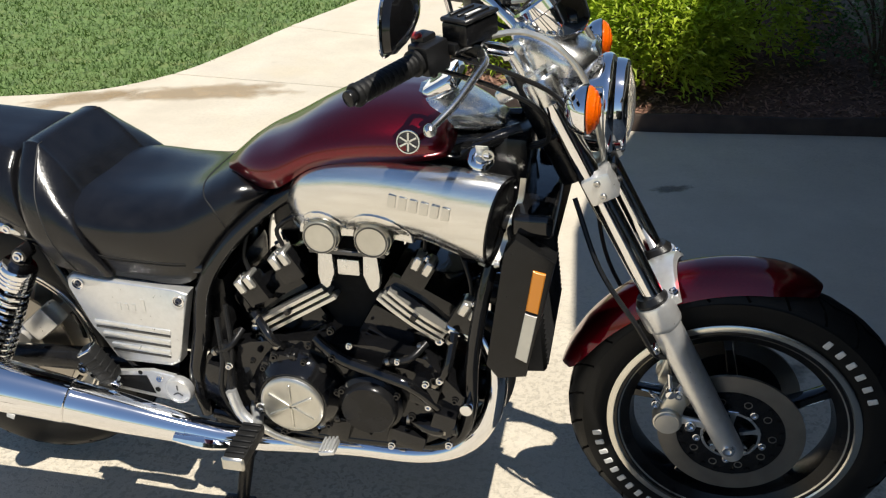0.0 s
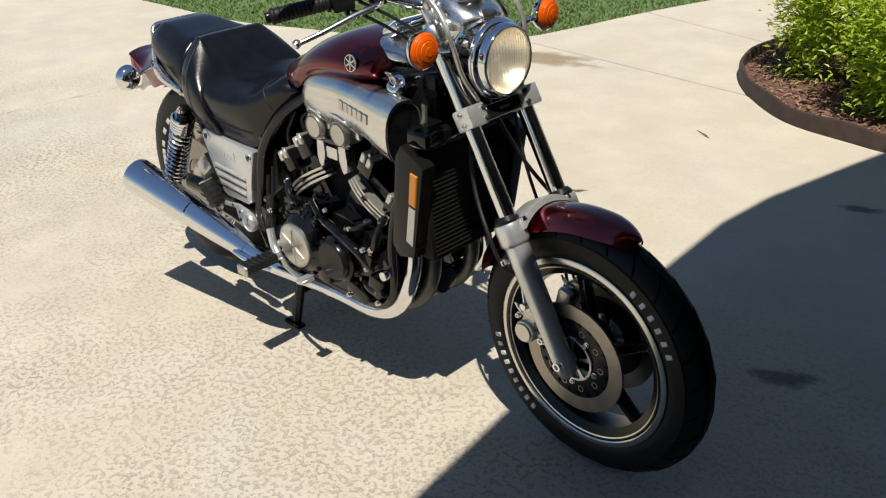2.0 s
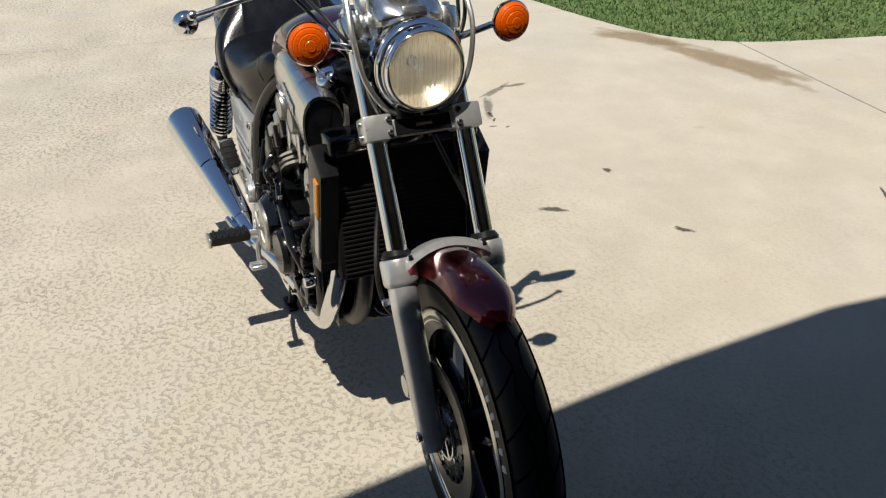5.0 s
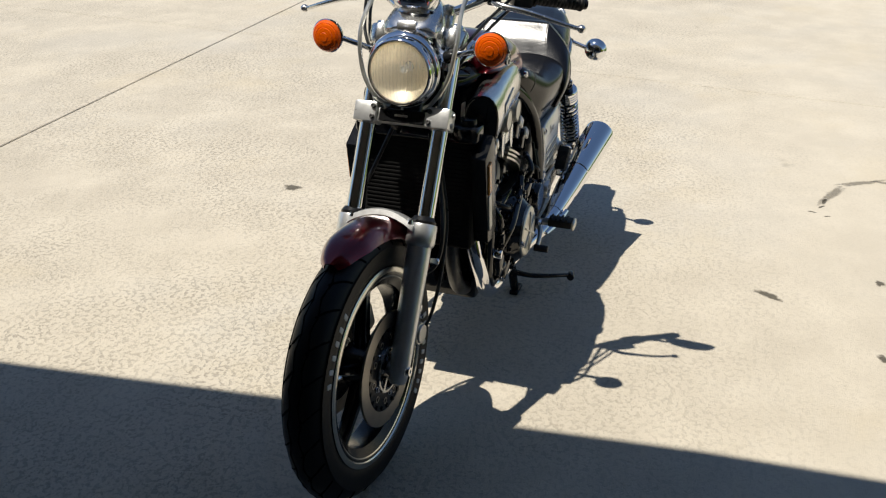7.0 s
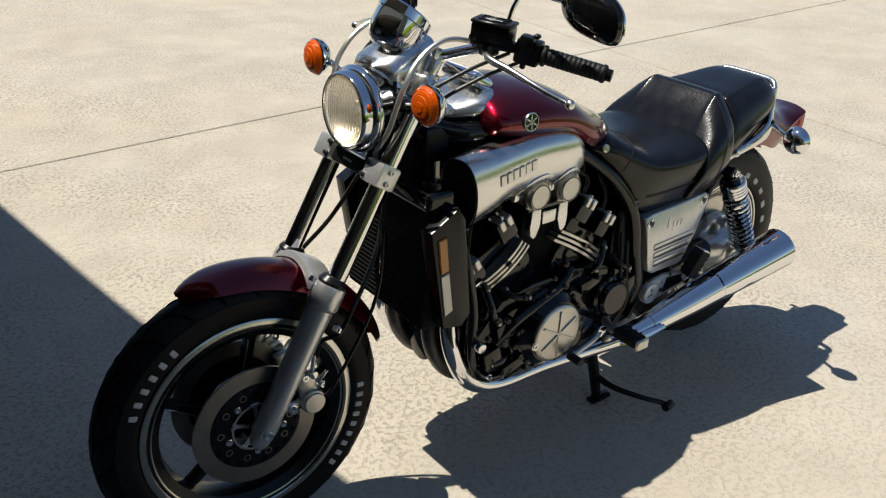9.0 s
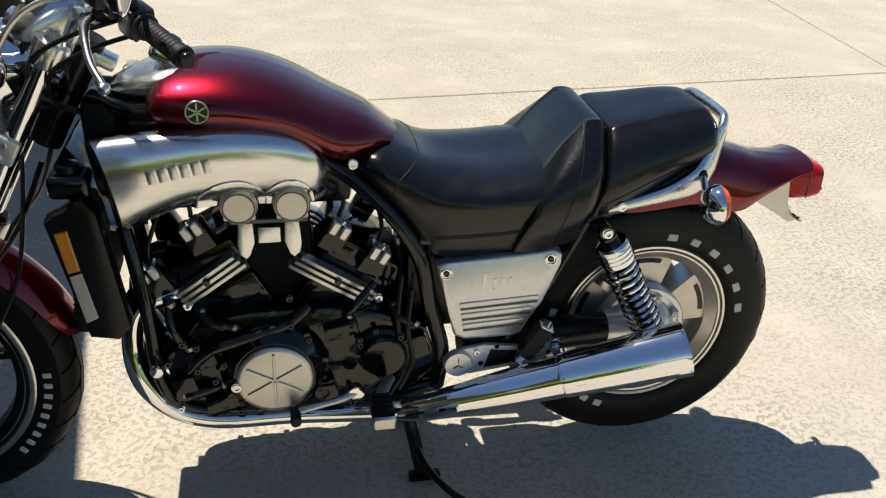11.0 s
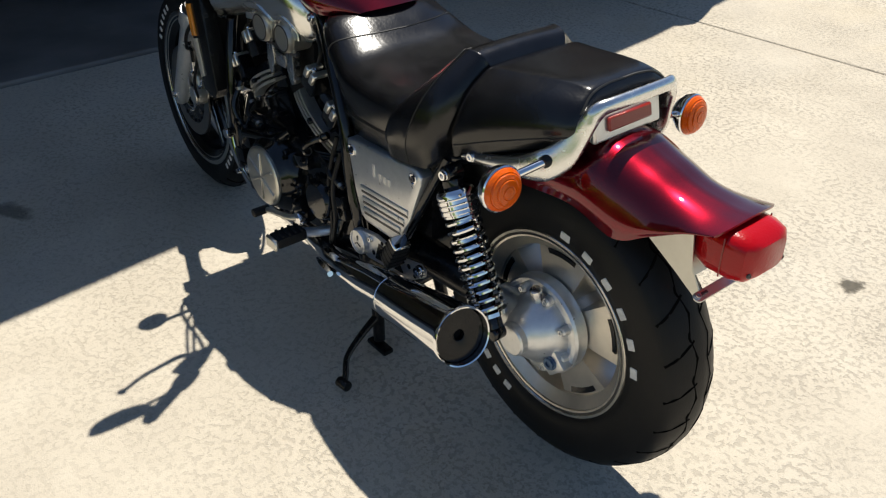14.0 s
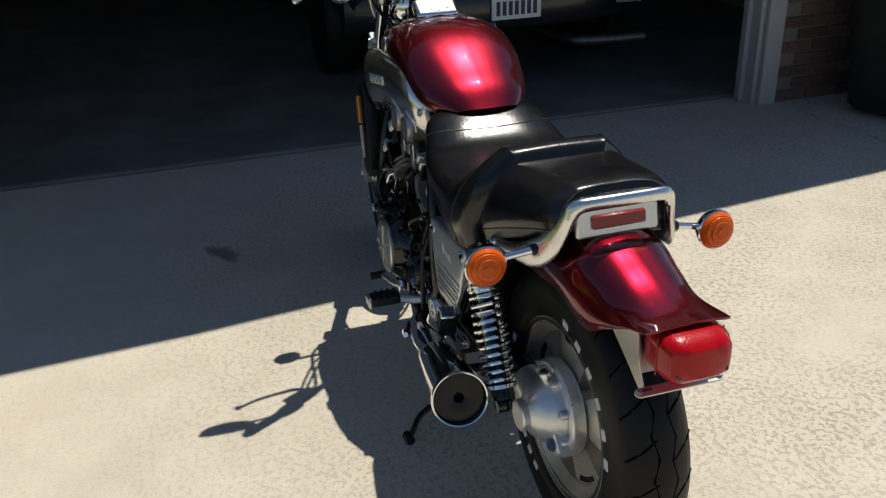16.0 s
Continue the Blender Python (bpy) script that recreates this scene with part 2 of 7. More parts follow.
BLADE = mat("grass_blade", (0.105, 0.172, 0.050), 0.6, vary=0.30, scale=5, dirt=(0.22, 0.23, 0.085), dscale=2.2, damount=0.4)
MULCH = mat("bark_mulch", (0.125, 0.062, 0.040), 0.9, vary=0.55, scale=60, bump=1.0, bscale=90)
CHIP = mat("bark_chip", (0.24, 0.125, 0.085), 0.85, vary=0.5, scale=40, dirt=(0.42, 0.29, 0.21), dscale=30, damount=0.5)
EDGING = mat("brown_edging", (0.042, 0.026, 0.019), 0.7, vary=0.3, scale=14, bump=0.3, bscale=80, dirt=(0.12, 0.09, 0.06), dscale=5)
LEAF = mat("nandina_leaf", (0.40, 0.50, 0.050), 0.45, vary=0.35, scale=7, dirt=(0.55, 0.56, 0.05), dscale=3, damount=0.75)


def thin(m, share, color):
    """Lets part of the light through a leaf."""
    n, l = m.node_tree.nodes, m.node_tree.links
    tr = n.new("ShaderNodeBsdfTranslucent")
    tr.inputs["Color"].default_value = (*color, 1)
    mx = n.new("ShaderNodeMixShader")
    mx.inputs[0].default_value = share
    l.new(n["Principled BSDF"].outputs[0], mx.inputs[1])
    l.new(tr.outputs[0], mx.inputs[2])
    l.new(mx.outputs[0], n["Material Output"].inputs["Surface"])


thin(LEAF, 0.38, (0.45, 0.60, 0.04))
thin(BLADE, 0.25, (0.16, 0.26, 0.05))
LEAF_DARK = mat("boxwood_leaf", (0.045, 0.12, 0.022), 0.36, vary=0.35, scale=9)
STEM = mat("woody_stem", (0.10, 0.065, 0.04), 0.8, vary=0.3, scale=40, bump=0.4, bscale=90)
BRICK = mat("brown_brick", (0.105, 0.060, 0.047), 0.85, vary=0.3, scale=50, bump=0.5, bscale=200, per_object=0.25)
MORTAR = mat("mortar", (0.17, 0.15, 0.13), 0.95, vary=0.15, scale=60, bump=0.4, bscale=200)
WHITE_TRIM = mat("white_painted_trim", (0.36, 0.36, 0.36), 0.5, vary=0.05, scale=6, bump=0.1, bscale=120, dirt=(0.40, 0.38, 0.34), dscale=3, damount=0.3)
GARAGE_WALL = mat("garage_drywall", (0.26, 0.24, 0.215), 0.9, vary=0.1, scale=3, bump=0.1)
# garage floor: well below the driveway's tone, with darker patches at random
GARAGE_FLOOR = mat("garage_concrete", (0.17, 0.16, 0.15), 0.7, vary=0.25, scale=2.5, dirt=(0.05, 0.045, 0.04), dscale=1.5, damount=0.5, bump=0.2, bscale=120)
ROOF = mat("roof_shingle", (0.10, 0.09, 0.085), 0.9, vary=0.3, scale=20, bump=0.5, bscale=60)
BIN_GREEN = mat("dark_green_bin_plastic", (0.010, 0.014, 0.010), 0.55, vary=0.25, scale=6, bump=0.15, bscale=200, dirt=(0.024, 0.025, 0.018), dscale=4, damount=0.4)
CAR_PAINT = mat("dark_vehicle_paint", (0.010, 0.011, 0.013), 0.3, coat=0.3, vary=0.1, scale=4)
PLATE = mat("plate_white", (0.72, 0.72, 0.70), 0.4, vary=0.05, scale=30)
PLATE_INK = mat("plate_ink", (0.02, 0.025, 0.06), 0.5)


# ---------------------------------------------------------------- mesh helpers
def part(name, bm, material, parent=None, label="", sharp=40, smooth=True):
    """Links a bmesh as ONE mesh object, under a thing or a part."""
    me = bpy.data.meshes.new(name)
    bmesh.ops.recalc_face_normals(bm, faces=bm.faces)
    bm.to_mesh(me)
    bm.free()
    if smooth:
        for p in me.polygons:
            p.use_smooth = True
        me.set_sharp_from_angle(angle=radians(sharp))
    for mm in (material if isinstance(material, (list, tuple)) else [material]):
        me.materials.append(mm)
    ob = new(name, me)
    if parent:
        ob.parent = parent
    if label:
        tagged(ob, label)
    return ob


def empty(name, at=(0, 0, 0)):
    ob = new(name)
    ob.location = at
    ob.empty_display_size = 0.1
    return ob


def smooth_curve(pts, per=8, closed=False):
    """Catmull-Rom through the points, any number of coordinates."""
    p = np.array(pts, float)
    k = len(p)
    out = []
    for i in range(k if closed else k - 1):
        a = p[(i - 1) % k] if closed or i > 0 else 2 * p[0] - p[1]
        b, c = p[i], p[(i + 1) % k]
        d = p[(i + 2) % k] if closed or i + 2 < k else 2 * p[-1] - p[-2]
        for s in range(per):
            t = s / per
            out.append(0.5 * (2 * b + (c - a) * t + (2 * a - 5 * b + 4 * c - d) * t * t + (3 * b - a - 3 * c + d) * t ** 3))
    if not closed:
        out.append(p[-1])
    return np.array(out)


def skin(bm, rings, close_u=True, cap=True):
    """Faces between rings of equal count."""
    vs = [[bm.verts.new(tuple(map(float, q))) for q in r] for r in rings]
    n = len(vs[0])
    for a, b in zip(vs, vs[1:]):
        for i in range(n if close_u else n - 1):
            j = (i + 1) % n
            bm.faces.new((a[i], a[j], b[j], b[i]))
    if cap and close_u:
        bm.faces.new(vs[0])
        bm.faces.new(vs[-1][::-1])
    return vs


def tube(bm, pts, r, seg=10, per=6, smooth=True, cap=True):
    """A round tube along points; r a number or one for each point."""
    rs = [r] * len(pts) if isinstance(r, (int, float)) else list(r)
    q = np.array([(*p, w) for p, w in zip(pts, rs)], float)
    if smooth and len(q) > 2:
        q = smooth_curve(q, per)
    c = [Vector(v[:3]) for v in q]
    rings, side = [], None
    for i, p in enumerate(c):
        d = (c[min(i + 1, len(c) - 1)] - c[max(i - 1, 0)]).normalized()
        if side is None:
            side = d.cross(Vector((0, 0, 1)) if abs(d.z) < 0.9 else Vector((1, 0, 0))).normalized()
        else:
            side = (side - d * side.dot(d)).normalized()
        up = d.cross(side)
        rings.append([p + (side * math.cos(a) + up * math.sin(a)) * float(q[i][3]) for a in [2 * math.pi * k / seg for k in range(seg)]])
    skin(bm, rings, True, cap)
    return bm


def axis_matrix(origin, axis, up=(0, 0, 1)):
    """A frame whose z runs along the axis."""
    z = Vector(axis).normalized()
    u = Vector(up)
    if abs(z.dot(u.normalized())) > 0.95:
        u = Vector((1, 0, 0))
    x = u.cross(z).normalized()
    y = z.cross(x)
    m = Matrix((x, y, z)).transposed().to_4x4()
    m.translation = Vector(origin)
    return m


def lathe(bm, profile, origin, axis, seg=32, closed=False):
    """Turns (radius, height) points about an axis."""
    m = axis_matrix(origin, axis)
    rings = []
    for r, h in profile:
        rings.append([m @ Vector((max(r, 1e-4) * math.cos(a), max(r, 1e-4) * math.sin(a), h)) for a in [2 * math.pi * k / seg for k in range(seg)]])
    if closed:
        rings.append(rings[0])
    skin(bm, rings, True, not closed)
    if closed:
        bmesh.ops.remove_doubles(bm, verts=bm.verts, dist=1e-6)
    return bm


def box(bm, size, m=None, bevel=0.0, seg=2):
    """A bevelled box of that size, centred, put through the matrix."""
    t = bmesh.new()
    bmesh.ops.create_cube(t, size=1)
    for v in t.verts:
        v.co = Vector((v.co.x * size[0], v.co.y * size[1], v.co.z * size[2]))
    if bevel:
        bmesh.ops.bevel(t, geom=t.edges[:], offset=bevel, segments=seg, profile=0.6, affect="EDGES")
    merge(bm, t, m)
    return bm


def merge(bm, t, m=None):
    """Adds the bmesh t to bm, through m."""
    idx = {}
    for v in t.verts:
        idx[v] = bm.verts.new(m @ v.co if m else v.co)
    for f in t.faces:
        try:
            bm.faces.new([idx[v] for v in f.verts])
        except ValueError:
            pass
    t.free()


def prism(bm, outline, m, depth, bevel=0.0, seg=2):
    """A flat outline (x, y) through m, given depth along the frame's z from 0, with its edges rounded."""
    t = bmesh.new()
    a = [t.verts.new((x, y, 0)) for x, y in outline]
    b = [t.verts.new((x, y, depth)) for x, y in outline]
    n = len(a)
    t.faces.new(a[::-1])
    top = t.faces.new(b)
    for i in range(n):
        t.faces.new((a[i], a[(i + 1) % n], b[(i + 1) % n], b[i]))
    if bevel:
        bmesh.ops.bevel(t, geom=list(top.edges), offset=bevel, segments=seg, profile=0.6, affect="EDGES")
    merge(bm, t, m)
    return bm


def side_frame(y, side):
    """The upright plane at that distance from the middle: x ahead, z up, and outward for the depth."""
    return Matrix(((1, 0, 0, 0), (0, 0, side, side * y), (0, 1, 0, 0), (0, 0, 0, 1)))


def cyl(bm, p0, p1, r0, r1=None, seg=20, bevel=0.0):
    a, b = Vector(p0), Vector(p1)
    h = (b - a).length
    r1 = r0 if r1 is None else r1
    if bevel:
        prof = [(0, 0), (r0 - bevel, 0), (r0 - bevel * 0.3, bevel * 0.3), (r0, bevel), (r1, h - bevel), (r1 - bevel * 0.3, h - bevel * 0.3), (r1 - bevel, h), (0, h)]
    else:
        prof = [(0, 0), (r0, 0), (r1, h), (0, h)]
    return lathe(bm, prof, a, b - a, seg)


def rot(axis, deg):
    return Matrix.Rotation(radians(deg), 4, axis)


def clip(poly, a, b, c):
    """The part of a polygon where a x + b y >= c."""
    out = []
    for i, p in enumerate(poly):
        q = poly[(i + 1) % len(poly)]
        u, v = a * p[0] + b * p[1] - c, a * q[0] + b * q[1] - c
        if u >= 0:
            out.append(p)
        if u * v < 0:
            s = u / (u - v)
            out.append((p[0] + s * (q[0] - p[0]), p[1] + s * (q[1] - p[1])))
    return out


GRASS_EDGE = [tuple(p) for p in smooth_curve([(-1.0, 9.0), (-1.33, 5.76), (-1.72, 4.2), (-1.86, 3.55), (-2.0, 3.08), (-2.28, 2.72), (-2.75, 2.53), (-3.35, 2.39),
                                              (-4.1, 2.2), (-5.8, 2.12), (-7.9, 1.62), (-12.0, 0.6), (-20.0, -1.5)], 5)]
BED_EDGE = [tuple(p) for p in smooth_curve([(2.05, 2.62), (1.3, 2.56), (0.67, 2.50), (0.42, 2.52), (0.07, 2.60), (-0.24, 2.84), (-0.42, 3.06), (-0.53, 3.30),
                                            (-0.57, 3.70), (-0.46, 4.2), (-0.2, 5.2), (0.0, 7.0), (0.0, 9.0)], 5)]
drive = [(9.0, -14.0), (9.0, -3.99), (2.05, -3.99)] + BED_EDGE + GRASS_EDGE + [(-20.0, -14.0)]

g = bmesh.new()
bmesh.ops.create_grid(g, x_segments=4, y_segments=4, size=400, matrix=Matrix.Translation((0, 0, -0.06)))
tagged(part("ground", g, GRASS_GROUND), "wide soil and lawn under the driveway", "ground", kind="structure")

pavement = tagged(empty("pavement"), "pale worn concrete driveway with thin control joints", "driveway", kind="structure")
G = 0.006
JA = (0.078, -2.642)
J1 = (0.098, -3.269)
J2 = (-0.10, 2.845)
J3 = (-0.26, 3.72)
cells = []
south = clip(drive, JA[0], -1, -JA[1] + G)
north = clip(drive, -JA[0], 1, JA[1] + G)
for half in (south, north):
    cells.append(clip(half, -1, J1[0], -J1[1] + G))
    cells.append(clip(half, 1, -J1[0], J1[1] + G))
big = cells.pop()
cells.append(clip(big, J2[0], -1, -J2[1] + G))
rest = clip(big, -J2[0], 1, J2[1] + G)
cells.append(clip(rest, J3[0], -1, -J3[1] + G))
cells.append(clip(rest, -J3[0], 1, J3[1] + G))
for k, c in enumerate(cells):
    b = bmesh.new()
    prism(b, c, Matrix.Translation((0, 0, -0.10)), 0.10, 0.004, 1)
    part("slab", b, CONCRETE, pavement, sharp=20)

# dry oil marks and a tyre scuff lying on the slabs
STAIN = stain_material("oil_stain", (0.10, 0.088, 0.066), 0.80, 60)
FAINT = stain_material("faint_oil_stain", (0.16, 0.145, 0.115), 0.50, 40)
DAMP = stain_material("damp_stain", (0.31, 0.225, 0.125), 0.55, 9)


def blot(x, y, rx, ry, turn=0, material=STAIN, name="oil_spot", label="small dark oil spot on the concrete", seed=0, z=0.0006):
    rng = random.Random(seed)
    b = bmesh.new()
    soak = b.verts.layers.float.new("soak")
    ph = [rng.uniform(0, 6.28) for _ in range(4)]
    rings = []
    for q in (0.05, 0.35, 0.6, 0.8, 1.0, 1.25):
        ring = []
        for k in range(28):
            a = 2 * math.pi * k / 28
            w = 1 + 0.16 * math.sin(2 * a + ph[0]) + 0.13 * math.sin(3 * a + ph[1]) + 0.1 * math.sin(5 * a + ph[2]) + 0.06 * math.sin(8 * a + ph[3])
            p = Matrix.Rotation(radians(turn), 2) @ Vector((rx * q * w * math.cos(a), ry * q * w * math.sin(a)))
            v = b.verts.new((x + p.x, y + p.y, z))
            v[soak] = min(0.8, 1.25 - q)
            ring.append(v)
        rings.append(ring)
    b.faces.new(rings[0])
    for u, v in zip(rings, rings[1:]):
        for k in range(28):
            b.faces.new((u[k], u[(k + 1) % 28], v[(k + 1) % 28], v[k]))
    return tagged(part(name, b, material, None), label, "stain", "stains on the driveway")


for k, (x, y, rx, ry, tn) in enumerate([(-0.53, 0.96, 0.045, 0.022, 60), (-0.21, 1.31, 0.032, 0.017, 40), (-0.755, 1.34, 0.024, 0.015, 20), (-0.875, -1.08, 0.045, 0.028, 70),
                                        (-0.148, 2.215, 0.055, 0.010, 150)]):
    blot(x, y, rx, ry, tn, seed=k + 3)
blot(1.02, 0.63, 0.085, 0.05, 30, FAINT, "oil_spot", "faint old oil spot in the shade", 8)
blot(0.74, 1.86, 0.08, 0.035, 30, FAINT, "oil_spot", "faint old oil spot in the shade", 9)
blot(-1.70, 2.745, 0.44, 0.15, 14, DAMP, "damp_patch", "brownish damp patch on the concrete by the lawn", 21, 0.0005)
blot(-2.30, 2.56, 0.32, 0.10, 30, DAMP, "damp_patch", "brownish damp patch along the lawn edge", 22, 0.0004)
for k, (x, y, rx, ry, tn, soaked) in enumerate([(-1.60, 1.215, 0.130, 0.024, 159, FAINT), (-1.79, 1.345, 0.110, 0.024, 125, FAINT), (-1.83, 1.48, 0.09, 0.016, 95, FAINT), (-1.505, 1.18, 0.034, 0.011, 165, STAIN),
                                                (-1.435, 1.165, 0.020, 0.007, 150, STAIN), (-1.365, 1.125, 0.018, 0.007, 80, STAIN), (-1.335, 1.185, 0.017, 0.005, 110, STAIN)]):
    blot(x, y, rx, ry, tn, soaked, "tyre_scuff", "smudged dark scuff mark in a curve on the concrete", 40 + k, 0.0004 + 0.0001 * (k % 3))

# lawn
lawn = bmesh.new()
edge = [p for p in GRASS_EDGE]
prism(lawn, [(-0.98, 9.0)] + edge[1:] + [(-20, 20), (-0.98, 20)], Matrix.Translation((0, 0, -0.055)), 0.042)
tagged(part("lawn", lawn, GRASS_GROUND), "mown green lawn soil along the driveway edge", "lawn", kind="structure")


def on_lawn(x, y):
    """Whether a point lies past the curved edge of the driveway."""
    inside, n = False, len(edge)
    ring = edge + [(-20, 20), (-0.98, 20)]
    for i in range(len(ring)):
        (x0, y0), (x1, y1) = ring[i], ring[(i + 1) % len(ring)]
        if (y0 > y) != (y1 > y) and x < (x1 - x0) * (y - y0) / (y1 - y0) + x0:
            inside = not inside
    return inside


rng = np.random.RandomState(5)
vv, ff = [], []
count = 0
while count < 52000:
    x, y = rng.uniform(-10.5, -0.9), rng.uniform(1.0, 9.5)
    d = math.hypot(x - 1.2, y + 1.0)
    if rng.rand() > min(1.0, (5.2 / d) ** 2) or not on_lawn(x, y):
        continue
    h = rng.uniform(0.004, 0.022)
    a = rng.uniform(0, 6.283)
    w = rng.uniform(0.0022, 0.0045) * (1 + 0.18 * d)
    lx, ly = rng.normal(0, 0.02, 2)
    k = len(vv)
    vv += [(x - w * math.cos(a), y - w * math.sin(a), -0.015), (x + w * math.cos(a), y + w * math.sin(a), -0.015), (x + lx, y + ly, h)]
    ff.append((k, k + 1, k + 2))
    count += 1
me = bpy.data.meshes.new("grass")
me.from_pydata(vv, [], ff)
me.materials.append(BLADE)
tagged(new("grass", me), "short green mown grass with yellowed tips", "grass", kind="stuff")

# planting bed with its edging
bed_line = BED_EDGE
bed = bmesh.new()
prism(bed, [(x + 0.012, y + 0.02) for x, y in bed_line] + [(8.0, 9.0), (8.0, 2.62)], Matrix.Translation((0, 0, -0.05)), 0.075)
tagged(part("planting_bed", bed, MULCH), "red-brown bark mulch bed beside the driveway", "flower bed", kind="structure")
e = bmesh.new()
ring = []
pts = [Vector((x, y, 0)) for x, y in bed_line]
for i, p in enumerate(pts):
    d = (pts[min(i + 1, len(pts) - 1)] - pts[max(i - 1, 0)]).normalized()
    nrm = Vector((d.y, -d.x, 0))
    w, h = 0.012, 0.082 + 0.006 * math.sin(i * 0.9)
    q = p + nrm * 0.014
    ring.append([q + nrm * w + Vector((0, 0, -0.05)), q + nrm * w + Vector((0, 0, h - 0.008)), q + nrm * w * 0.6 + Vector((0, 0, h)), q - nrm * w * 0.6 + Vector((0, 0, h)),
                 q - nrm * w + Vector((0, 0, h - 0.008)), q - nrm * w + Vector((0, 0, -0.05))])
skin(e, ring)
tagged(part("bed_edging", e, EDGING), "dark brown lawn edging strip round the mulch bed", "edging", kind="structure")


def in_bed(x, y):
    ring = [(px + 0.05, py + 0.05) for px, py in bed_line] + [(8.0, 9.0), (8.0, 2.7)]
    inside = False
    for i in range(len(ring)):
        (x0, y0), (x1, y1) = ring[i], ring[(i + 1) % len(ring)]
        if (y0 > y) != (y1 > y) and x < (x1 - x0) * (y - y0) / (y1 - y0) + x0:
            inside = not inside
    return inside


vv, ff = [], []
for _ in range(9000):
    x, y = rng.uniform(-0.6, 2.4), rng.uniform(2.5, 5.0)
    if not in_bed(x, y):
        continue
    m = Matrix.Translation((x, y, 0.028 + rng.uniform(0, 0.012))) @ Euler((rng.normal(0, 0.35), rng.normal(0, 0.35), rng.uniform(0, 6.28))).to_matrix().to_4x4()
    a, b, c = rng.uniform(0.010, 0.028), rng.uniform(0.003, 0.007), rng.uniform(0.001, 0.003)
    k = len(vv)
    vv += [tuple(m @ Vector(p)) for p in ((-a, 0, -c), (-a * 0.3, -b, c), (a * 0.4, -b * 0.8, c), (a, 0, 0), (a * 0.3, b, c), (-a * 0.5, b * 0.9, c))]
    ff += [(k, k + 1, k + 5), (k + 1, k + 2, k + 4, k + 5), (k + 2, k + 3, k + 4)]
me = bpy.data.meshes.new("mulch_chips")
me.from_pydata(vv, [], ff)
me.materials.append(CHIP)
tagged(new("mulch_chips", me), "loose shredded bark chips covering the bed", "mulch", kind="stuff")


def shrub(name, x, y, r, h, leaves, size, material, label, seed, slim=0.36):
    """A shrub: woody stems from the ground and a crown of many folded leaves, thin at the rim with gaps."""
    rg = random.Random(seed)
    root = empty(name, (x, y, 0.02))
    st = bmesh.new()
    tips = []
    for k in range(16):
        a, q = rg.uniform(0, 6.28), rg.uniform(0.25, 0.95)
        tip = (r * q * math.cos(a), r * q * math.sin(a), h * rg.uniform(0.5, 0.98))
        tube(st, [(0.05 * math.cos(a), 0.05 * math.sin(a), -0.02), (tip[0] * 0.35, tip[1] * 0.35, tip[2] * 0.5), tip], [0.008, 0.006, 0.003], 5, 3)
        tips.append(tip)
    part("woody_base", st, STEM, root)
    vv, ff = [], []
    for k in range(leaves):
        # sprays of leaves gather round twig ends
        if k % 9 == 0:
            a, c = rg.uniform(0, 6.28), rg.uniform(-1.0, 1.0)
            lump = 1 + 0.16 * math.sin(3 * a + seed) + 0.12 * math.sin(5 * a + 2 * c + seed)
            q = (rg.uniform(0.35, 1.0) ** 0.4) * lump
            s = math.sqrt(max(0.05 if c > 0 else 0.66, 1 - c * c))
            cx, cy, cz = r * q * s * math.cos(a), r * q * s * math.sin(a), h * (0.52 + 0.46 * q * c)
            out = Vector((s * math.cos(a), s * math.sin(a), 0.55 + 0.5 * c)).normalized()
        d = (out + Vector((rg.gauss(0, 0.7), rg.gauss(0, 0.7), rg.gauss(-0.15, 0.5)))).normalized()
        L = size * rg.uniform(0.6, 1.25)
        o = Vector((cx, cy, max(0.02, cz))) + Vector((rg.gauss(0, size), rg.gauss(0, size), rg.gauss(0, size * 0.8)))
        side = d.cross(Vector((rg.gauss(0, 0.4), rg.gauss(0, 0.4), 1))).normalized() * L * slim
        up = side.cross(d).normalized() * L * 0.10
        i = len(vv)
        vv += [tuple(v) for v in (o, o + d * L * 0.45 + side * 0.5 + up, o + d * L - up, o + d * L * 0.45 - side * 0.5 + up, o + d * L * 0.45 - up * 0.4)]
        ff += [(i, i + 1, i + 4), (i + 1, i + 2, i + 4), (i + 2, i + 3, i + 4), (i + 3, i, i + 4)]
    me = bpy.data.meshes.new("crown")
    me.from_pydata(vv, [], ff)
    me.materials.append(material)
    cr = new("crown", me)
    cr.parent = root
    return tagged(root, label, "shrub", "shrubs in the bed")


shrub("nandina_shrub", 0.02, 3.62, 0.46, 0.82, 15000, 0.046, LEAF, "bright yellow-green nandina shrub in the mulch bed", 1)
shrub("nandina_shrub", 0.62, 3.12, 0.42, 0.78, 15000, 0.048, LEAF, "bright yellow-green nandina shrub close to the edging", 2)
shrub("boxwood_shrub", 0.48, 3.75, 0.36, 0.66, 5200, 0.026, LEAF_DARK, "dense dark green small-leaved shrub between the nandinas", 3, 0.6)
shrub("nandina_shrub", 0.25, 4.55, 0.52, 0.95, 9000, 0.050, LEAF, "bright yellow-green nandina shrub further back in the bed", 8)
shrub("nandina_shrub", 1.15, 3.75, 0.40, 0.75, 3000, 0.058, LEAF, "leafy nandina shrub in the shade of the eave", 4)
shrub("boxwood_shrub", 1.85, 3.45, 0.45, 0.75, 3000, 0.028, LEAF_DARK, "dark green shrub in the shade of the house", 6, 0.6)

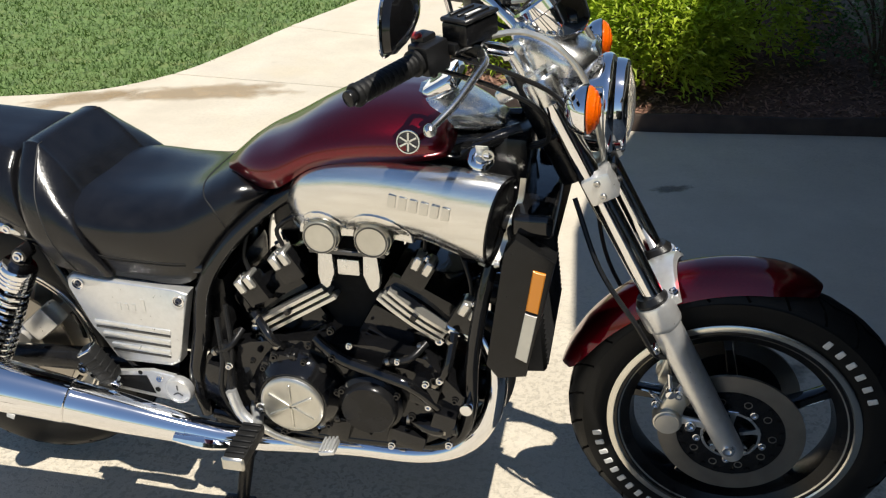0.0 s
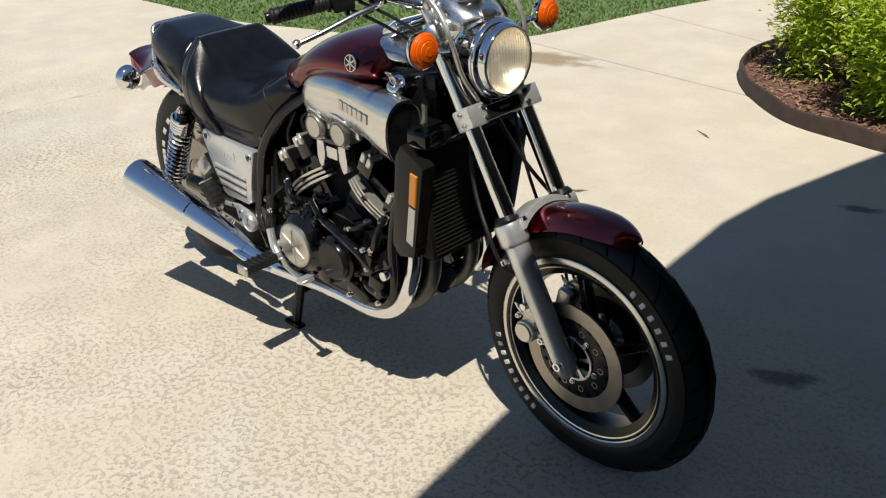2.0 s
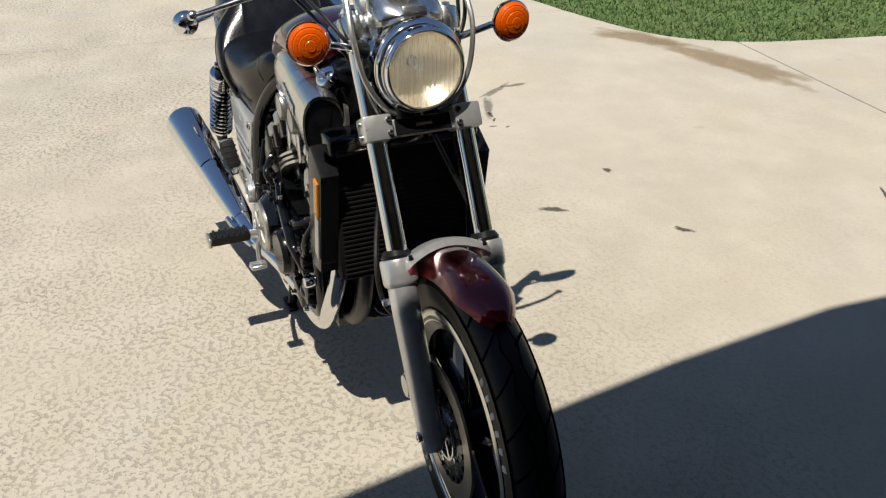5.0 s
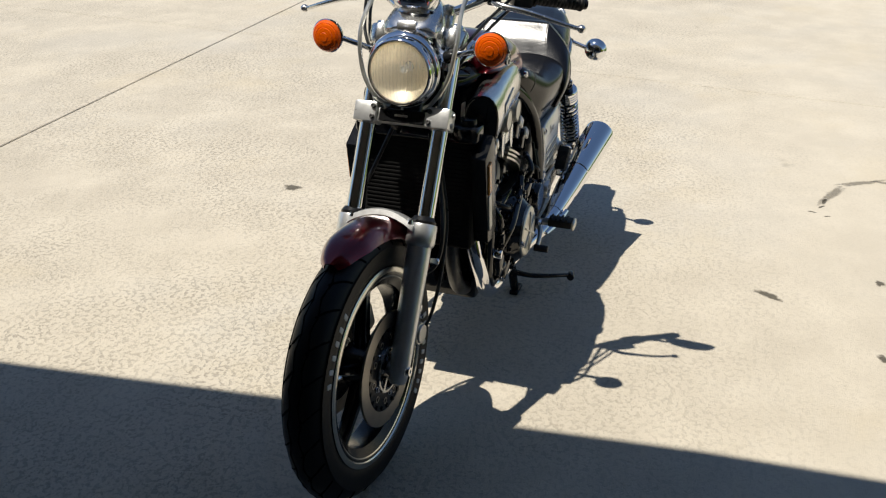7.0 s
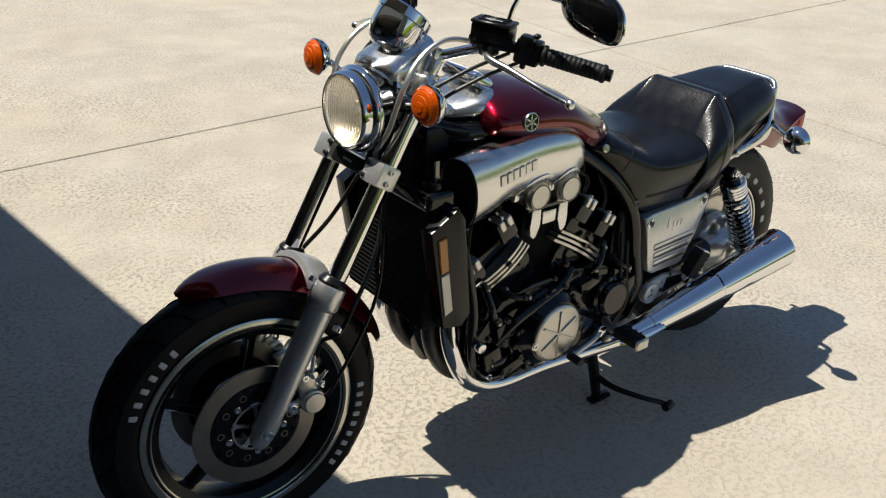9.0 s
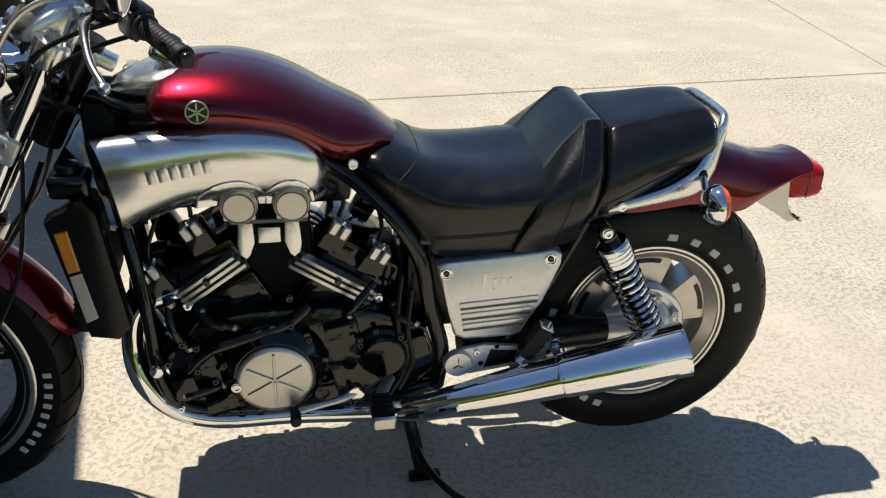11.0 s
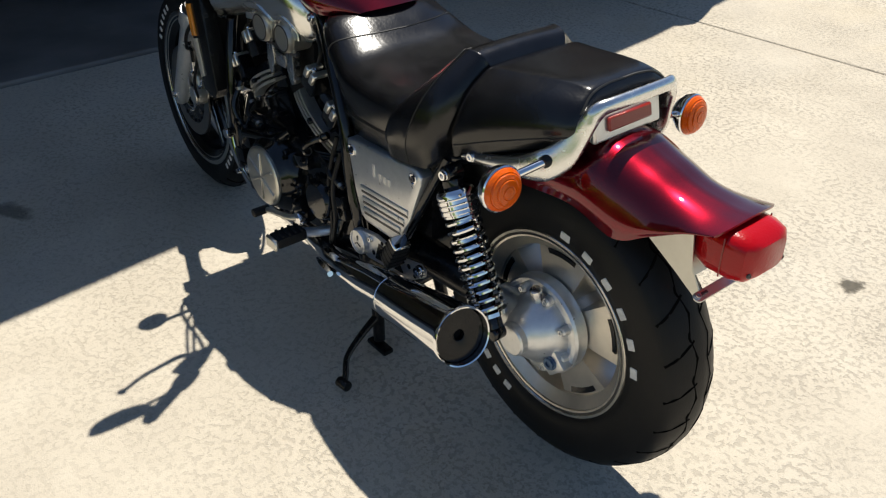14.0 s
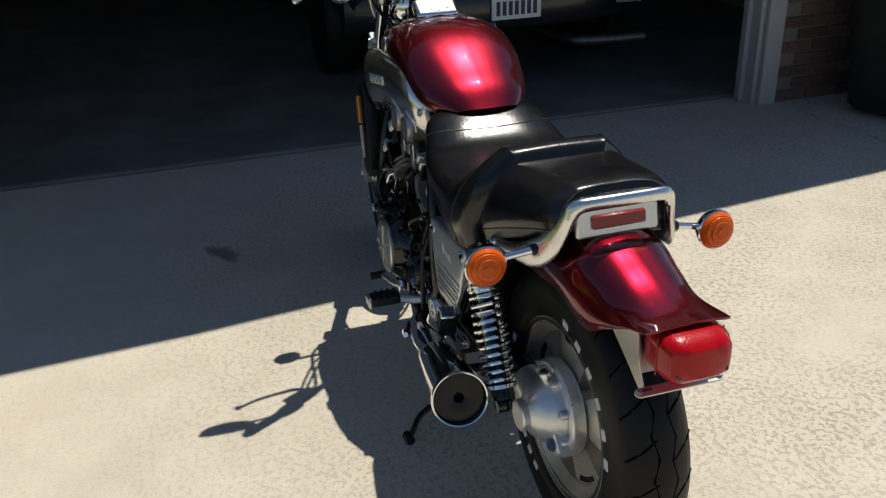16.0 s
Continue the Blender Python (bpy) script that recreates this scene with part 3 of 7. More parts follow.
# ---------------------------------------------------------------- garage
EAVE = 2.70
WALL_X = 1.86
# ground points of the eave's shadow; the unseen roof edge is projected from them
edge_pts = [(0.98, -3.25), (0.80, -2.20), (0.695, -1.20), (0.600, -0.46), (0.505, 0.25), (0.440, 0.80), (0.398, 1.42), (0.425, 1.75), (0.53, 2.25), (0.70, 3.0), (1.05, 5.2), (1.5, 8.0)]
roof_edge = [(x + 0.276 * (EAVE + 0.20) + 0.012, y - 0.300 * (EAVE + 0.20)) for x, y in edge_pts]
r = bmesh.new()
low = [r.verts.new((x, y, EAVE)) for x, y in roof_edge]
top = [r.verts.new((x, y, EAVE + 0.20)) for x, y in roof_edge]
# unseen slope, raised to shut out skylight near the garage
ridge = [r.verts.new((6.0, y, EAVE + 0.20 + 0.55 * (6.0 - x))) for x, y in roof_edge]
back = [r.verts.new((6.0, y, EAVE)) for x, y in roof_edge]
for a, b in ((low, top), (top, ridge), (ridge, back), (back, low)):
    for i in range(len(a) - 1):
        r.faces.new((a[i], a[i + 1], b[i + 1], b[i]))
for i in (0, -1):
    r.faces.new((low[i], top[i], ridge[i], back[i]))
roof = tagged(part("roof", r, ROOF, smooth=False), "low shingled garage roof with a deep eave", "roof", kind="structure")
f = bmesh.new()
for (x0, y0), (x1, y1) in zip(roof_edge, roof_edge[1:]):
    d = Vector((x1 - x0, y1 - y0, 0))
    m = Matrix.Translation(((x0 + x1) / 2 - 0.014, (y0 + y1) / 2, EAVE + 0.10)) @ Matrix.Rotation(math.atan2(d.y, d.x), 4, "Z")
    box(f, (d.length, 0.022, 0.18), m, 0.003, 1)
part("fascia", f, WHITE_TRIM, roof)


def wall(name, size, at, material, label):
    b = bmesh.new()
    box(b, size, Matrix.Translation(at))
    return tagged(part(name, b, material, smooth=False), label, "wall", kind="structure")


DOOR_S, DOOR_N, HEAD = -2.37, 2.55, 2.25
brick_wall = wall("wall_west_1", (0.20, 1.60, 2.70), (WALL_X + 0.12, DOOR_S - 0.80 - 0.002, 1.35), MORTAR, "brown brick garage wall with grey mortar")
brick_wall2 = wall("wall_west_2", (0.20, 4.5, 2.70), (WALL_X + 0.12, DOOR_N + 2.25 + 0.002, 1.35), MORTAR, "brown brick garage wall behind the shrubs")
wall("wall_west_head", (0.20, DOOR_N - DOOR_S, 2.70 - HEAD), (WALL_X + 0.12, (DOOR_N + DOOR_S) / 2, (2.70 + HEAD) / 2), WHITE_TRIM, "white painted header over the garage door")
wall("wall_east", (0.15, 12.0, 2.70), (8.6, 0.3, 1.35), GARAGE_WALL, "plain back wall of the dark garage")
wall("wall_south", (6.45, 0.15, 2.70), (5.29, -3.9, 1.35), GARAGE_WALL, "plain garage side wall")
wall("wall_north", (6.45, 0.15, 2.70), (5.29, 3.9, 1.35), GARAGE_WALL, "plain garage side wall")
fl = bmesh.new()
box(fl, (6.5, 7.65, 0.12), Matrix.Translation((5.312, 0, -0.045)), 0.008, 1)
tagged(part("floor", fl, GARAGE_FLOOR), "dark garage floor slab with a raised edge", "floor", kind="structure")
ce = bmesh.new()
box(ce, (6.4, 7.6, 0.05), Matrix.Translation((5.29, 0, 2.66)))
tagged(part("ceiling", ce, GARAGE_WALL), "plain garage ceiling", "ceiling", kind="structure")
for nm, yy, s in (("door_jamb_1", DOOR_S, 1), ("door_jamb_2", DOOR_N, -1)):
    j = bmesh.new()
    box(j, (0.16, 0.05, HEAD), Matrix.Translation((WALL_X + 0.10, yy + s * 0.026, HEAD / 2)), 0.004, 1)
    box(j, (0.030, 0.105, HEAD), Matrix.Translation((WALL_X + 0.002, yy - s * 0.03, HEAD / 2)), 0.004, 1)
    box(j, (0.018, 0.03, HEAD), Matrix.Translation((WALL_X + 0.10, yy + s * 0.066, HEAD / 2)), 0.003, 1)
    tagged(part(nm, j, WHITE_TRIM), "white painted garage door jamb with stop moulding", "door frame", kind="structure")


def wheelie_bin(x, y, turn, material, label):
    """A wheeled rubbish bin: tapered ribbed body, overhanging lid with a hinge bar, two wheels and an axle."""
    root = empty("wheeled_bin", (x, y, 0))
    root.rotation_euler = (0, 0, radians(turn))
    b = bmesh.new()
    rings = []
    for z, w, d in ((0.03, 0.44, 0.48), (0.05, 0.47, 0.52), (0.30, 0.50, 0.57), (0.32, 0.52, 0.59), (0.86, 0.57, 0.68), (0.88, 0.60, 0.71), (0.96, 0.61, 0.72), (0.97, 0.60, 0.71)):
        ring = []
        for k in range(32):
            a = 2 * math.pi * (k + 0.5) / 32
            c, s = math.cos(a), math.sin(a)
            q = (abs(c) ** 6 + abs(s) ** 6) ** (-1 / 6)
            ring.append((w / 2 * q * c, d / 2 * q * s, z))
        rings.append(ring)
    skin(b, rings)
    part("body", b, material, root)
    ld = bmesh.new()
    rings = []
    for z, k0 in ((0.975, 1.0), (1.0, 1.02), (1.03, 0.98), (1.07, 0.80), (1.085, 0.4), (1.088, 0.02)):
        ring = []
        for k in range(32):
            a = 2 * math.pi * (k + 0.5) / 32
            c, s = math.cos(a), math.sin(a)
            q = (abs(c) ** 6 + abs(s) ** 6) ** (-1 / 6)
            ring.append((0.32 * k0 * q * c, 0.38 * k0 * q * s, z))
        rings.append(ring)
    skin(ld, rings)
    part("lid", ld, material, root)
    for s in (-1, 1):
        w = bmesh.new()
        lathe(w, [(0.03, -0.03), (0.13, -0.03), (0.15, -0.02), (0.15, 0.02), (0.13, 0.03), (0.03, 0.03)], (s * 0.205, 0.265, 0.15), (1, 0, 0), 24)
        part("wheel", w, RUBBER, root)
    ax = bmesh.new()
    cyl(ax, (-0.20, 0.265, 0.15), (0.20, 0.265, 0.15), 0.012, seg=10)
    part("axle", ax, DARK_STEEL, root)
    hb = bmesh.new()
    tube(hb, [(-0.26, 0.35, 0.93), (-0.25, 0.41, 0.99), (0.25, 0.41, 0.99), (0.26, 0.35, 0.93)], 0.014, 8, 3, smooth=False)
    part("handle", hb, material, root)
    return tagged(root, label, "rubbish bin", "bins by the garage wall")


wheelie_bin(1.475, -2.995, 203.6, BIN_GREEN, "dark green wheeled rubbish bin by the brick wall")

def shadow_drum(x, y, r, h):
    """A tall round can, added only for its shadow: hoops, a rolled rim, a domed lid and a side handle."""
    root = empty("shadow_drum", (x, y, 0))
    b = bmesh.new()
    prof = [(0, 0.0), (r * 0.88, 0.0), (r * 0.90, 0.02)]
    for k in range(3):
        z = h * (0.22 + 0.24 * k)
        q = 0.90 + 0.025 * k
        prof += [(r * q, z - 0.03), (r * q + 0.012, z - 0.015), (r * q + 0.012, z + 0.015), (r * q, z + 0.03)]
    prof += [(r * 0.97, h * 0.90), (0, h * 0.90)]
    lathe(b, prof, (0, 0, 0), (0, 0, 1), 48)
    part("body", b, BIN_GREEN, root)
    b = bmesh.new()
    lathe(b, [(0, h * 0.902), (r, h * 0.902), (r * 1.01, h * 0.93), (r * 0.96, h * 0.95), (r * 0.6, h * 0.985), (0, h)], (0, 0, 0), (0, 0, 1), 48)
    lid = part("lid", b, BIN_GREEN, root)
    b = bmesh.new()
    tube(b, [(-0.09, 0, h * 0.995), (-0.07, 0, h + 0.03), (0.07, 0, h + 0.03), (0.09, 0, h * 0.995)], 0.010, 8, 4)
    part("handle", b, BIN_GREEN, lid)
    return tagged(root, "dark domed drum added to cast a round shadow", "rubbish bin", "bins by the garage wall")


# stands where an unseen thing throws a round shadow on the drive
shadow_drum(1.83, -4.78, 0.42, 1.24)


def parked_vehicle():
    """The dark rear of a vehicle that stands in the unlit garage."""
    root = empty("parked_vehicle", (3.62, -1.17, 0.015))
    b = bmesh.new()
    rings = []
    for x, w, z0, z1 in ((-1.0, 0.80, 0.55, 1.00), (-0.96, 0.90, 0.38, 1.20), (-0.80, 0.95, 0.30, 1.66), (-0.55, 0.96, 0.28, 1.84), (1.4, 0.96, 0.28, 1.86), (2.2, 0.95, 0.28, 1.3), (3.2, 0.93, 0.30, 1.12), (3.4, 0.80, 0.42, 0.9)):
        ring = []
        for k in range(36):
            a = 2 * math.pi * k / 36
            c, s = math.cos(a), math.sin(a)
            q = (abs(c) ** 5 + abs(s) ** 5) ** (-1 / 5)
            z = (z0 + z1) / 2 + (z1 - z0) / 2 * q * s
            taper = 1 - 0.16 * max(0, (z - 1.0) / 0.85)
            ring.append((x, w * q * c * taper, z))
        rings.append(ring)
    skin(b, rings)
    part("body", b, CAR_PAINT, root, sharp=60)
    bu = bmesh.new()
    rings = []
    for y in np.linspace(-0.92, 0.92, 15):
        bx = -1.13 + 0.22 * (abs(y) / 0.92) ** 3
        rings.append([(bx + dx, y, z) for dx, z in ((0.0, 0.40), (-0.02, 0.43), (-0.02, 0.56), (0.0, 0.60), (0.10, 0.61), (0.10, 0.39))])
    skin(bu, rings)
    part("rear_bumper", bu, CAR_PAINT, root, "dark rear bumper")
    bt = bmesh.new()
    box(bt, (0.03, 0.17, 0.11), Matrix.Translation((-1.125, -0.70, 0.535)) @ rot("Z", -6), 0.010, 2)
    part("bumper_trim", bt, CHROME, root, "short bright trim piece")
    pl = bmesh.new()
    box(pl, (0.012, 0.29, 0.15), Matrix.Translation((-1.162, 0.01, 0.527)), 0.003, 1)
    plate = part("licence_plate", pl, PLATE, root, "white plate with a row of dark bars")
    for k in range(7):
        d = bmesh.new()
        box(d, (0.004, 0.022, 0.075), Matrix.Translation((-1.169, 0.01 + 0.036 * (k - 3), 0.513)))
        part("plate_bar", d, PLATE_INK, plate)
    ex = bmesh.new()
    tube(ex, [(-0.3, -0.30, 0.30), (-1.05, -0.34, 0.295), (-1.16, -0.46, 0.290), (-1.175, -0.78, 0.288)], 0.028, 16, 6)
    part("tailpipe", ex, DARK_STEEL, root, "dull steel tailpipe")
    for x in (-0.15, 2.5):
        for s in (-1, 1):
            w = bmesh.new()
            lathe(w, [(0.20, -0.09), (0.33, -0.10), (0.355, -0.07), (0.355, 0.07), (0.33, 0.10), (0.20, 0.09)], (x, s * 0.84, 0.355), (0, 1, 0), 32)
            wheel = part("wheel", w, RUBBER, root)
            rm = bmesh.new()
            lathe(rm, [(0.0, 0.02), (0.19, 0.05), (0.215, 0.09), (0.215, -0.09), (0.0, -0.09)], (x, s * 0.84, 0.355), (0, s, 0), 24)
            part("rim", rm, DARK_STEEL, wheel)
    for s in (-1, 1):
        t = bmesh.new()
        box(t, (0.06, 0.14, 0.36), Matrix.Translation((-0.93, s * 0.76, 1.0)), 0.02, 2)
        part("tail_lamp", t, REDLENS, root, "dark red tail lamp")
    return tagged(root, "dark vehicle parked nose-in inside the unlit garage", "car")


parked_vehicle()


def brick_course(parent, y0, y1, z0, z1, face_x, limit):
    """Bricks in running bond, each proud of the mortar; those past the limit are joined."""
    me = bpy.data.meshes.new("brick")
    t = bmesh.new()
    box(t, (0.012, 0.194, 0.057), None, 0.003, 1)
    t.to_mesh(me)
    t.free()
    me.materials.append(BRICK)
    rest = bmesh.new()
    rg = random.Random(11)
    count, z, row = 0, z0 + 0.034, 0
    while z < z1:
        y = y1 - 0.10 - (0.102 if row % 2 else 0.0)
        while y > y0:
            m = Matrix.Translation((face_x - 0.005 + rg.uniform(-0.0015, 0.0015), y, z + rg.uniform(-0.001, 0.001))) @ rot("X", rg.uniform(-0.4, 0.4))
            if count < limit and y > -3.3:
                ob = new("brick", me)
                ob.parent = parent
                ob.matrix_world = m
                count += 1
            else:
                box(rest, (0.012, 0.194, 0.057), m)
            y -= 0.204
        z += 0.067
        row += 1
    ob = part("far_bricks", rest, BRICK, parent, smooth=False)
    tagged(ob, "rows of brown bricks further along the wall", kind="stuff")


brick_course(brick_wall, -3.86, DOOR_S - 0.09, 0.0, 1.75, WALL_X + 0.02, 150)


# ---------------------------------------------------------------- motorcycle
bike = tagged(empty("motorcycle"), "dark candy-red motorcycle with black engine and polished scoops on its stand", "motorcycle")
FW, RW = Vector((0.797, 0, 0.330)), Vector((-0.784, 0, 0.359))
RAKE = Vector((-0.485, 0, 0.8745))


def fork(s, y=0.0, ahead=0.0):
    """A point s along the fork from the front axle, y to the left, ahead square to the fork."""
    return FW + Vector((-0.005, 0, 0)) + RAKE * s + Vector((0.8745, 0, 0.485)) * ahead + Vector((0, y, 0))


def half_skin(stations, nu=5, nv=6, close=True, thick=0.0):
    """A smooth skin mirrored about the middle; stations from front to back, each from the lower edge up to the middle line."""
    s = np.array(stations, float)
    s = np.stack([smooth_curve(row, nu) for row in s])
    s = np.stack([smooth_curve(s[:, k], nv) for k in range(s.shape[1])], 1)
    bm = bmesh.new()
    rings = []
    for row in s:
        left = [tuple(p) for p in row]
        right = [(p[0], -p[1], p[2]) for p in row[::-1][1:]]
        rings.append(left + right)
    skin(bm, rings, close_u=close, cap=close)
    if thick:
        bmesh.ops.recalc_face_normals(bm, faces=bm.faces)
        bmesh.ops.solidify(bm, geom=bm.faces[:], thickness=thick)
    return bm


def bolt(at, axis, r=0.007, h=0.006, parent=None, material=None, name="bolt"):
    b = bmesh.new()
    lathe(b, [(0, -0.004), (r * 1.25, -0.004), (r * 1.25, 0.001), (r, 0.0015), (r, h), (r * 0.55, h), (r * 0.5, h * 0.4), (0, h * 0.4)], at, axis, 12)
    return part(name, b, material or SCREW, parent or bike)


# ---- wheels
def tyre(parent, c, R, rb, w, label, tread):
    prof = [(rb, -0.37 * w), (rb + 0.010, -0.46 * w), (rb + 0.030, -0.495 * w), (rb + 0.055, -0.5 * w), (R - 0.040, -0.475 * w), (R - 0.027, -0.425 * w), (R - 0.013, -0.31 * w), (R - 0.0035, -0.15 * w), (R, 0)]
    prof = prof + [(r, -h) for r, h in prof[-2::-1]]
    b = bmesh.new()
    lathe(b, prof + [(rb - 0.004, 0)], c, (0, 1, 0), 96, closed=True)
    t = part("tyre", b, RUBBER, parent, label)
    # tread grooves: shallow bars with sunk edges, near-black colour standing in for groove shade
    for k in range(tread):
        a0 = 2 * math.pi * k / tread
        for s in (-1, 1):
            gb = bmesh.new()
            pts = []
            for q in np.linspace(0.10, 0.44, 5):
                rr = np.interp(q, [0, 0.15, 0.31, 0.425, 0.475], [R, R - 0.0035, R - 0.013, R - 0.027, R - 0.040]) - 0.0016
                a = a0 + s * 0.12 * (q - 0.1) / 0.34 + (math.pi / tread if s > 0 else 0)
                pts.append(c + Vector((rr * math.cos(a), s * q * w, rr * math.sin(a))))
            tube(gb, pts, 0.0034, 4, 1, smooth=False)
            part("tread_groove", gb, GROOVE, parent)
    for s in (-1, 1):
        gb = bmesh.new()
        pts = []
        for k in range(tread * 2 + 1):
            q = 0.085 + (0.075 if k % 2 else 0.0)
            a = math.pi * k / tread + (0.5 if s > 0 else 0)
            rr = np.interp(q, [0, 0.15, 0.31], [R, R - 0.0035, R - 0.013]) - 0.0012
            pts.append(c + Vector((rr * math.cos(a), s * q * w, rr * math.sin(a))))
        tube(gb, pts, 0.0030, 4, 1, smooth=False, cap=False)
        part("tread_groove", gb, GROOVE, parent)
    return t


def lettering(parent, c, r, y, side, start, count, step, h=0.0185, w=0.0125):
    """Plain white bars round the sidewall where the raised white name stands."""
    for k in range(count):
        a = start + side * k * step
        b = bmesh.new()
        m = Matrix.Translation(c + Vector((r * math.cos(a), y, r * math.sin(a)))) @ Matrix.Rotation(-a + math.pi / 2, 4, "Y")
        box(b, (w, 0.004, h), m, 0.0018, 1)
        part("letter_bar", b, WHITE_LETTER, parent)


front_wheel = bmesh.new()
lathe(front_wheel, [(0.236, -0.044), (0.222, -0.040), (0.207, -0.024), (0.203, 0), (0.207, 0.024), (0.222, 0.040), (0.236, 0.044), (0.224, 0.046), (0.199, 0.030), (0.192, 0), (0.199, -0.030), (0.224, -0.046)], FW, (0, 1, 0), 96, closed=True)
front_wheel = part("front_wheel", front_wheel, SATIN_BLACK, bike, "black cast front wheel with five slim spokes")
for s in (-1, 1):
    b = bmesh.new()
    lathe(b, [(0.243, s * 0.042), (0.244, s * 0.046), (0.240, s * 0.0485), (0.231, s * 0.0480), (0.228, s * 0.045), (0.230, s * 0.041)], FW, (0, 1, 0), 96, closed=True)
    part("rim_lip", b, MACHINED, front_wheel, "polished rim edge")
    b = bmesh.new()
    lathe(b, [(0.2185, s * 0.0405), (0.2215, s * 0.0420), (0.2215, s * 0.0445), (0.2185, s * 0.0430)], FW, (0, 1, 0), 96, closed=True)
    part("rim_line", b, MACHINED, front_wheel, "thin bare metal line inside the rim")
tyre(front_wheel, FW, 0.3285, 0.238, 0.098, "black front tyre with white sidewall lettering", 26)
for s in (-1, 1):
    y = s * 0.0482
    lettering(front_wheel, FW, 0.268, y, s, radians(57) if s < 0 else radians(22), 6, 0.115)
    lettering(front_wheel, FW, 0.268, y, s, radians(238) if s < 0 else radians(180), 9, 0.098)
for k in range(5):
    a0 = radians(18 + 72 * k)
    b = bmesh.new()
    rings = []
    for q in np.linspace(0, 1, 9):
        r = 0.045 + 0.158 * q
        a = a0 + 0.22 * q * (1 - 0.3 * q)
        w = 0.013 - 0.005 * q + 0.008 * max(0, q - 0.8) * 5 * 0.6
        t = 0.019 - 0.005 * q
        u, tn = Vector((math.cos(a), 0, math.sin(a))), Vector((-math.sin(a), 0, math.cos(a)))
        p = FW + u * r
        rings.append([p + tn * w * cx + Vector((0, t * cy, 0)) for cx, cy in ((1, -0.6), (0.7, -1), (-0.7, -1), (-1, -0.6), (-1, 0.6), (-0.7, 1), (0.7, 1), (1, 0.6))])
    skin(b, rings)
    spoke = part("spoke", b, BLACK, front_wheel)
    for cy in (-1, 1):
        b = bmesh.new()
        tube(b, [ring[5 if cy > 0 else 2].lerp(ring[4 if cy > 0 else 3], 0.3) for ring in rings[1:8]], 0.0021, 6, 1, smooth=False)
        part("bare_edge", b, MACHINED, spoke, "bare machined edge of the spoke")
b = bmesh.new()
lathe(b, [(0, -0.062), (0.030, -0.062), (0.034, -0.05), (0.050, -0.035), (0.050, 0.035), (0.034, 0.05), (0.030, 0.062), (0, 0.062)], FW, (0, 1, 0), 40)
part("hub", b, SATIN_BLACK, front_wheel)
for s in (-1, 1):
    b = bmesh.new()
    lathe(b, [(0.104, s * 0.060), (0.141, s * 0.060), (0.141, s * 0.066), (0.104, s * 0.066)], FW, (0, 1, 0), 72, closed=True)
    disc = part("brake_disc", b, STEEL, front_wheel, "worn steel brake disc")
    b = bmesh.new()
    lathe(b, [(0.057, s * 0.060), (0.1045, s * 0.060), (0.1045, s * 0.0648), (0.098, s * 0.0655), (0.057, s * 0.0655)], FW, (0, 1, 0), 60, closed=True)
    for k in range(20):
        a = 2 * math.pi * (k + 0.5) / 20
        p = FW + Vector((0.0965 * math.cos(a), s * 0.0650, 0.0965 * math.sin(a)))
        cyl(b, p, p + Vector((0, s * 0.0035, 0)), 0.0052, seg=10)
    carrier = part("disc_carrier", b, SATIN_BLACK, front_wheel)
    for k in range(10):
        a = 2 * math.pi * k / 10
        p = FW + Vector((0.080 * math.cos(a), s * 0.0650, 0.080 * math.sin(a)))
        b = bmesh.new()
        lathe(b, [(0.0062, 0), (0.0082, 0), (0.0082, 0.0016), (0.0062, 0.0016)], p, (0, s, 0), 16, closed=True)
        part("hole_rim", b, STEEL, carrier)
    b = bmesh.new()
    lathe(b, [(0.052, s * 0.060), (0.057, s * 0.060), (0.057, s * 0.070), (0.052, s * 0.070)], FW, (0, 1, 0), 48, closed=True)
    for k in range(5):
        a = radians(18 + 72 * k)
        m = Matrix.Translation(FW + Vector((0.038 * math.cos(a), s * 0.066, 0.038 * math.sin(a)))) @ Matrix.Rotation(-a, 4, "Y")
        prism(b, [(-0.020, -0.0045), (0.004, -0.0035), (0.020, -0.010), (0.020, 0.010), (0.004, 0.0035), (-0.020, 0.0045)], m @ Matrix.Translation((0, 0.0025, 0)) @ Matrix.Rotation(radians(90), 4, "X"), 0.005, 0.001, 1)
    part("disc_flange", b, POLISHED, front_wheel)
    for k in range(5):
        a = radians(54 + 72 * k)
        bolt(FW + Vector((0.066 * math.cos(a), s * 0.0655, 0.066 * math.sin(a))), (0, s, 0), 0.0062, 0.005, front_wheel, CHROME)

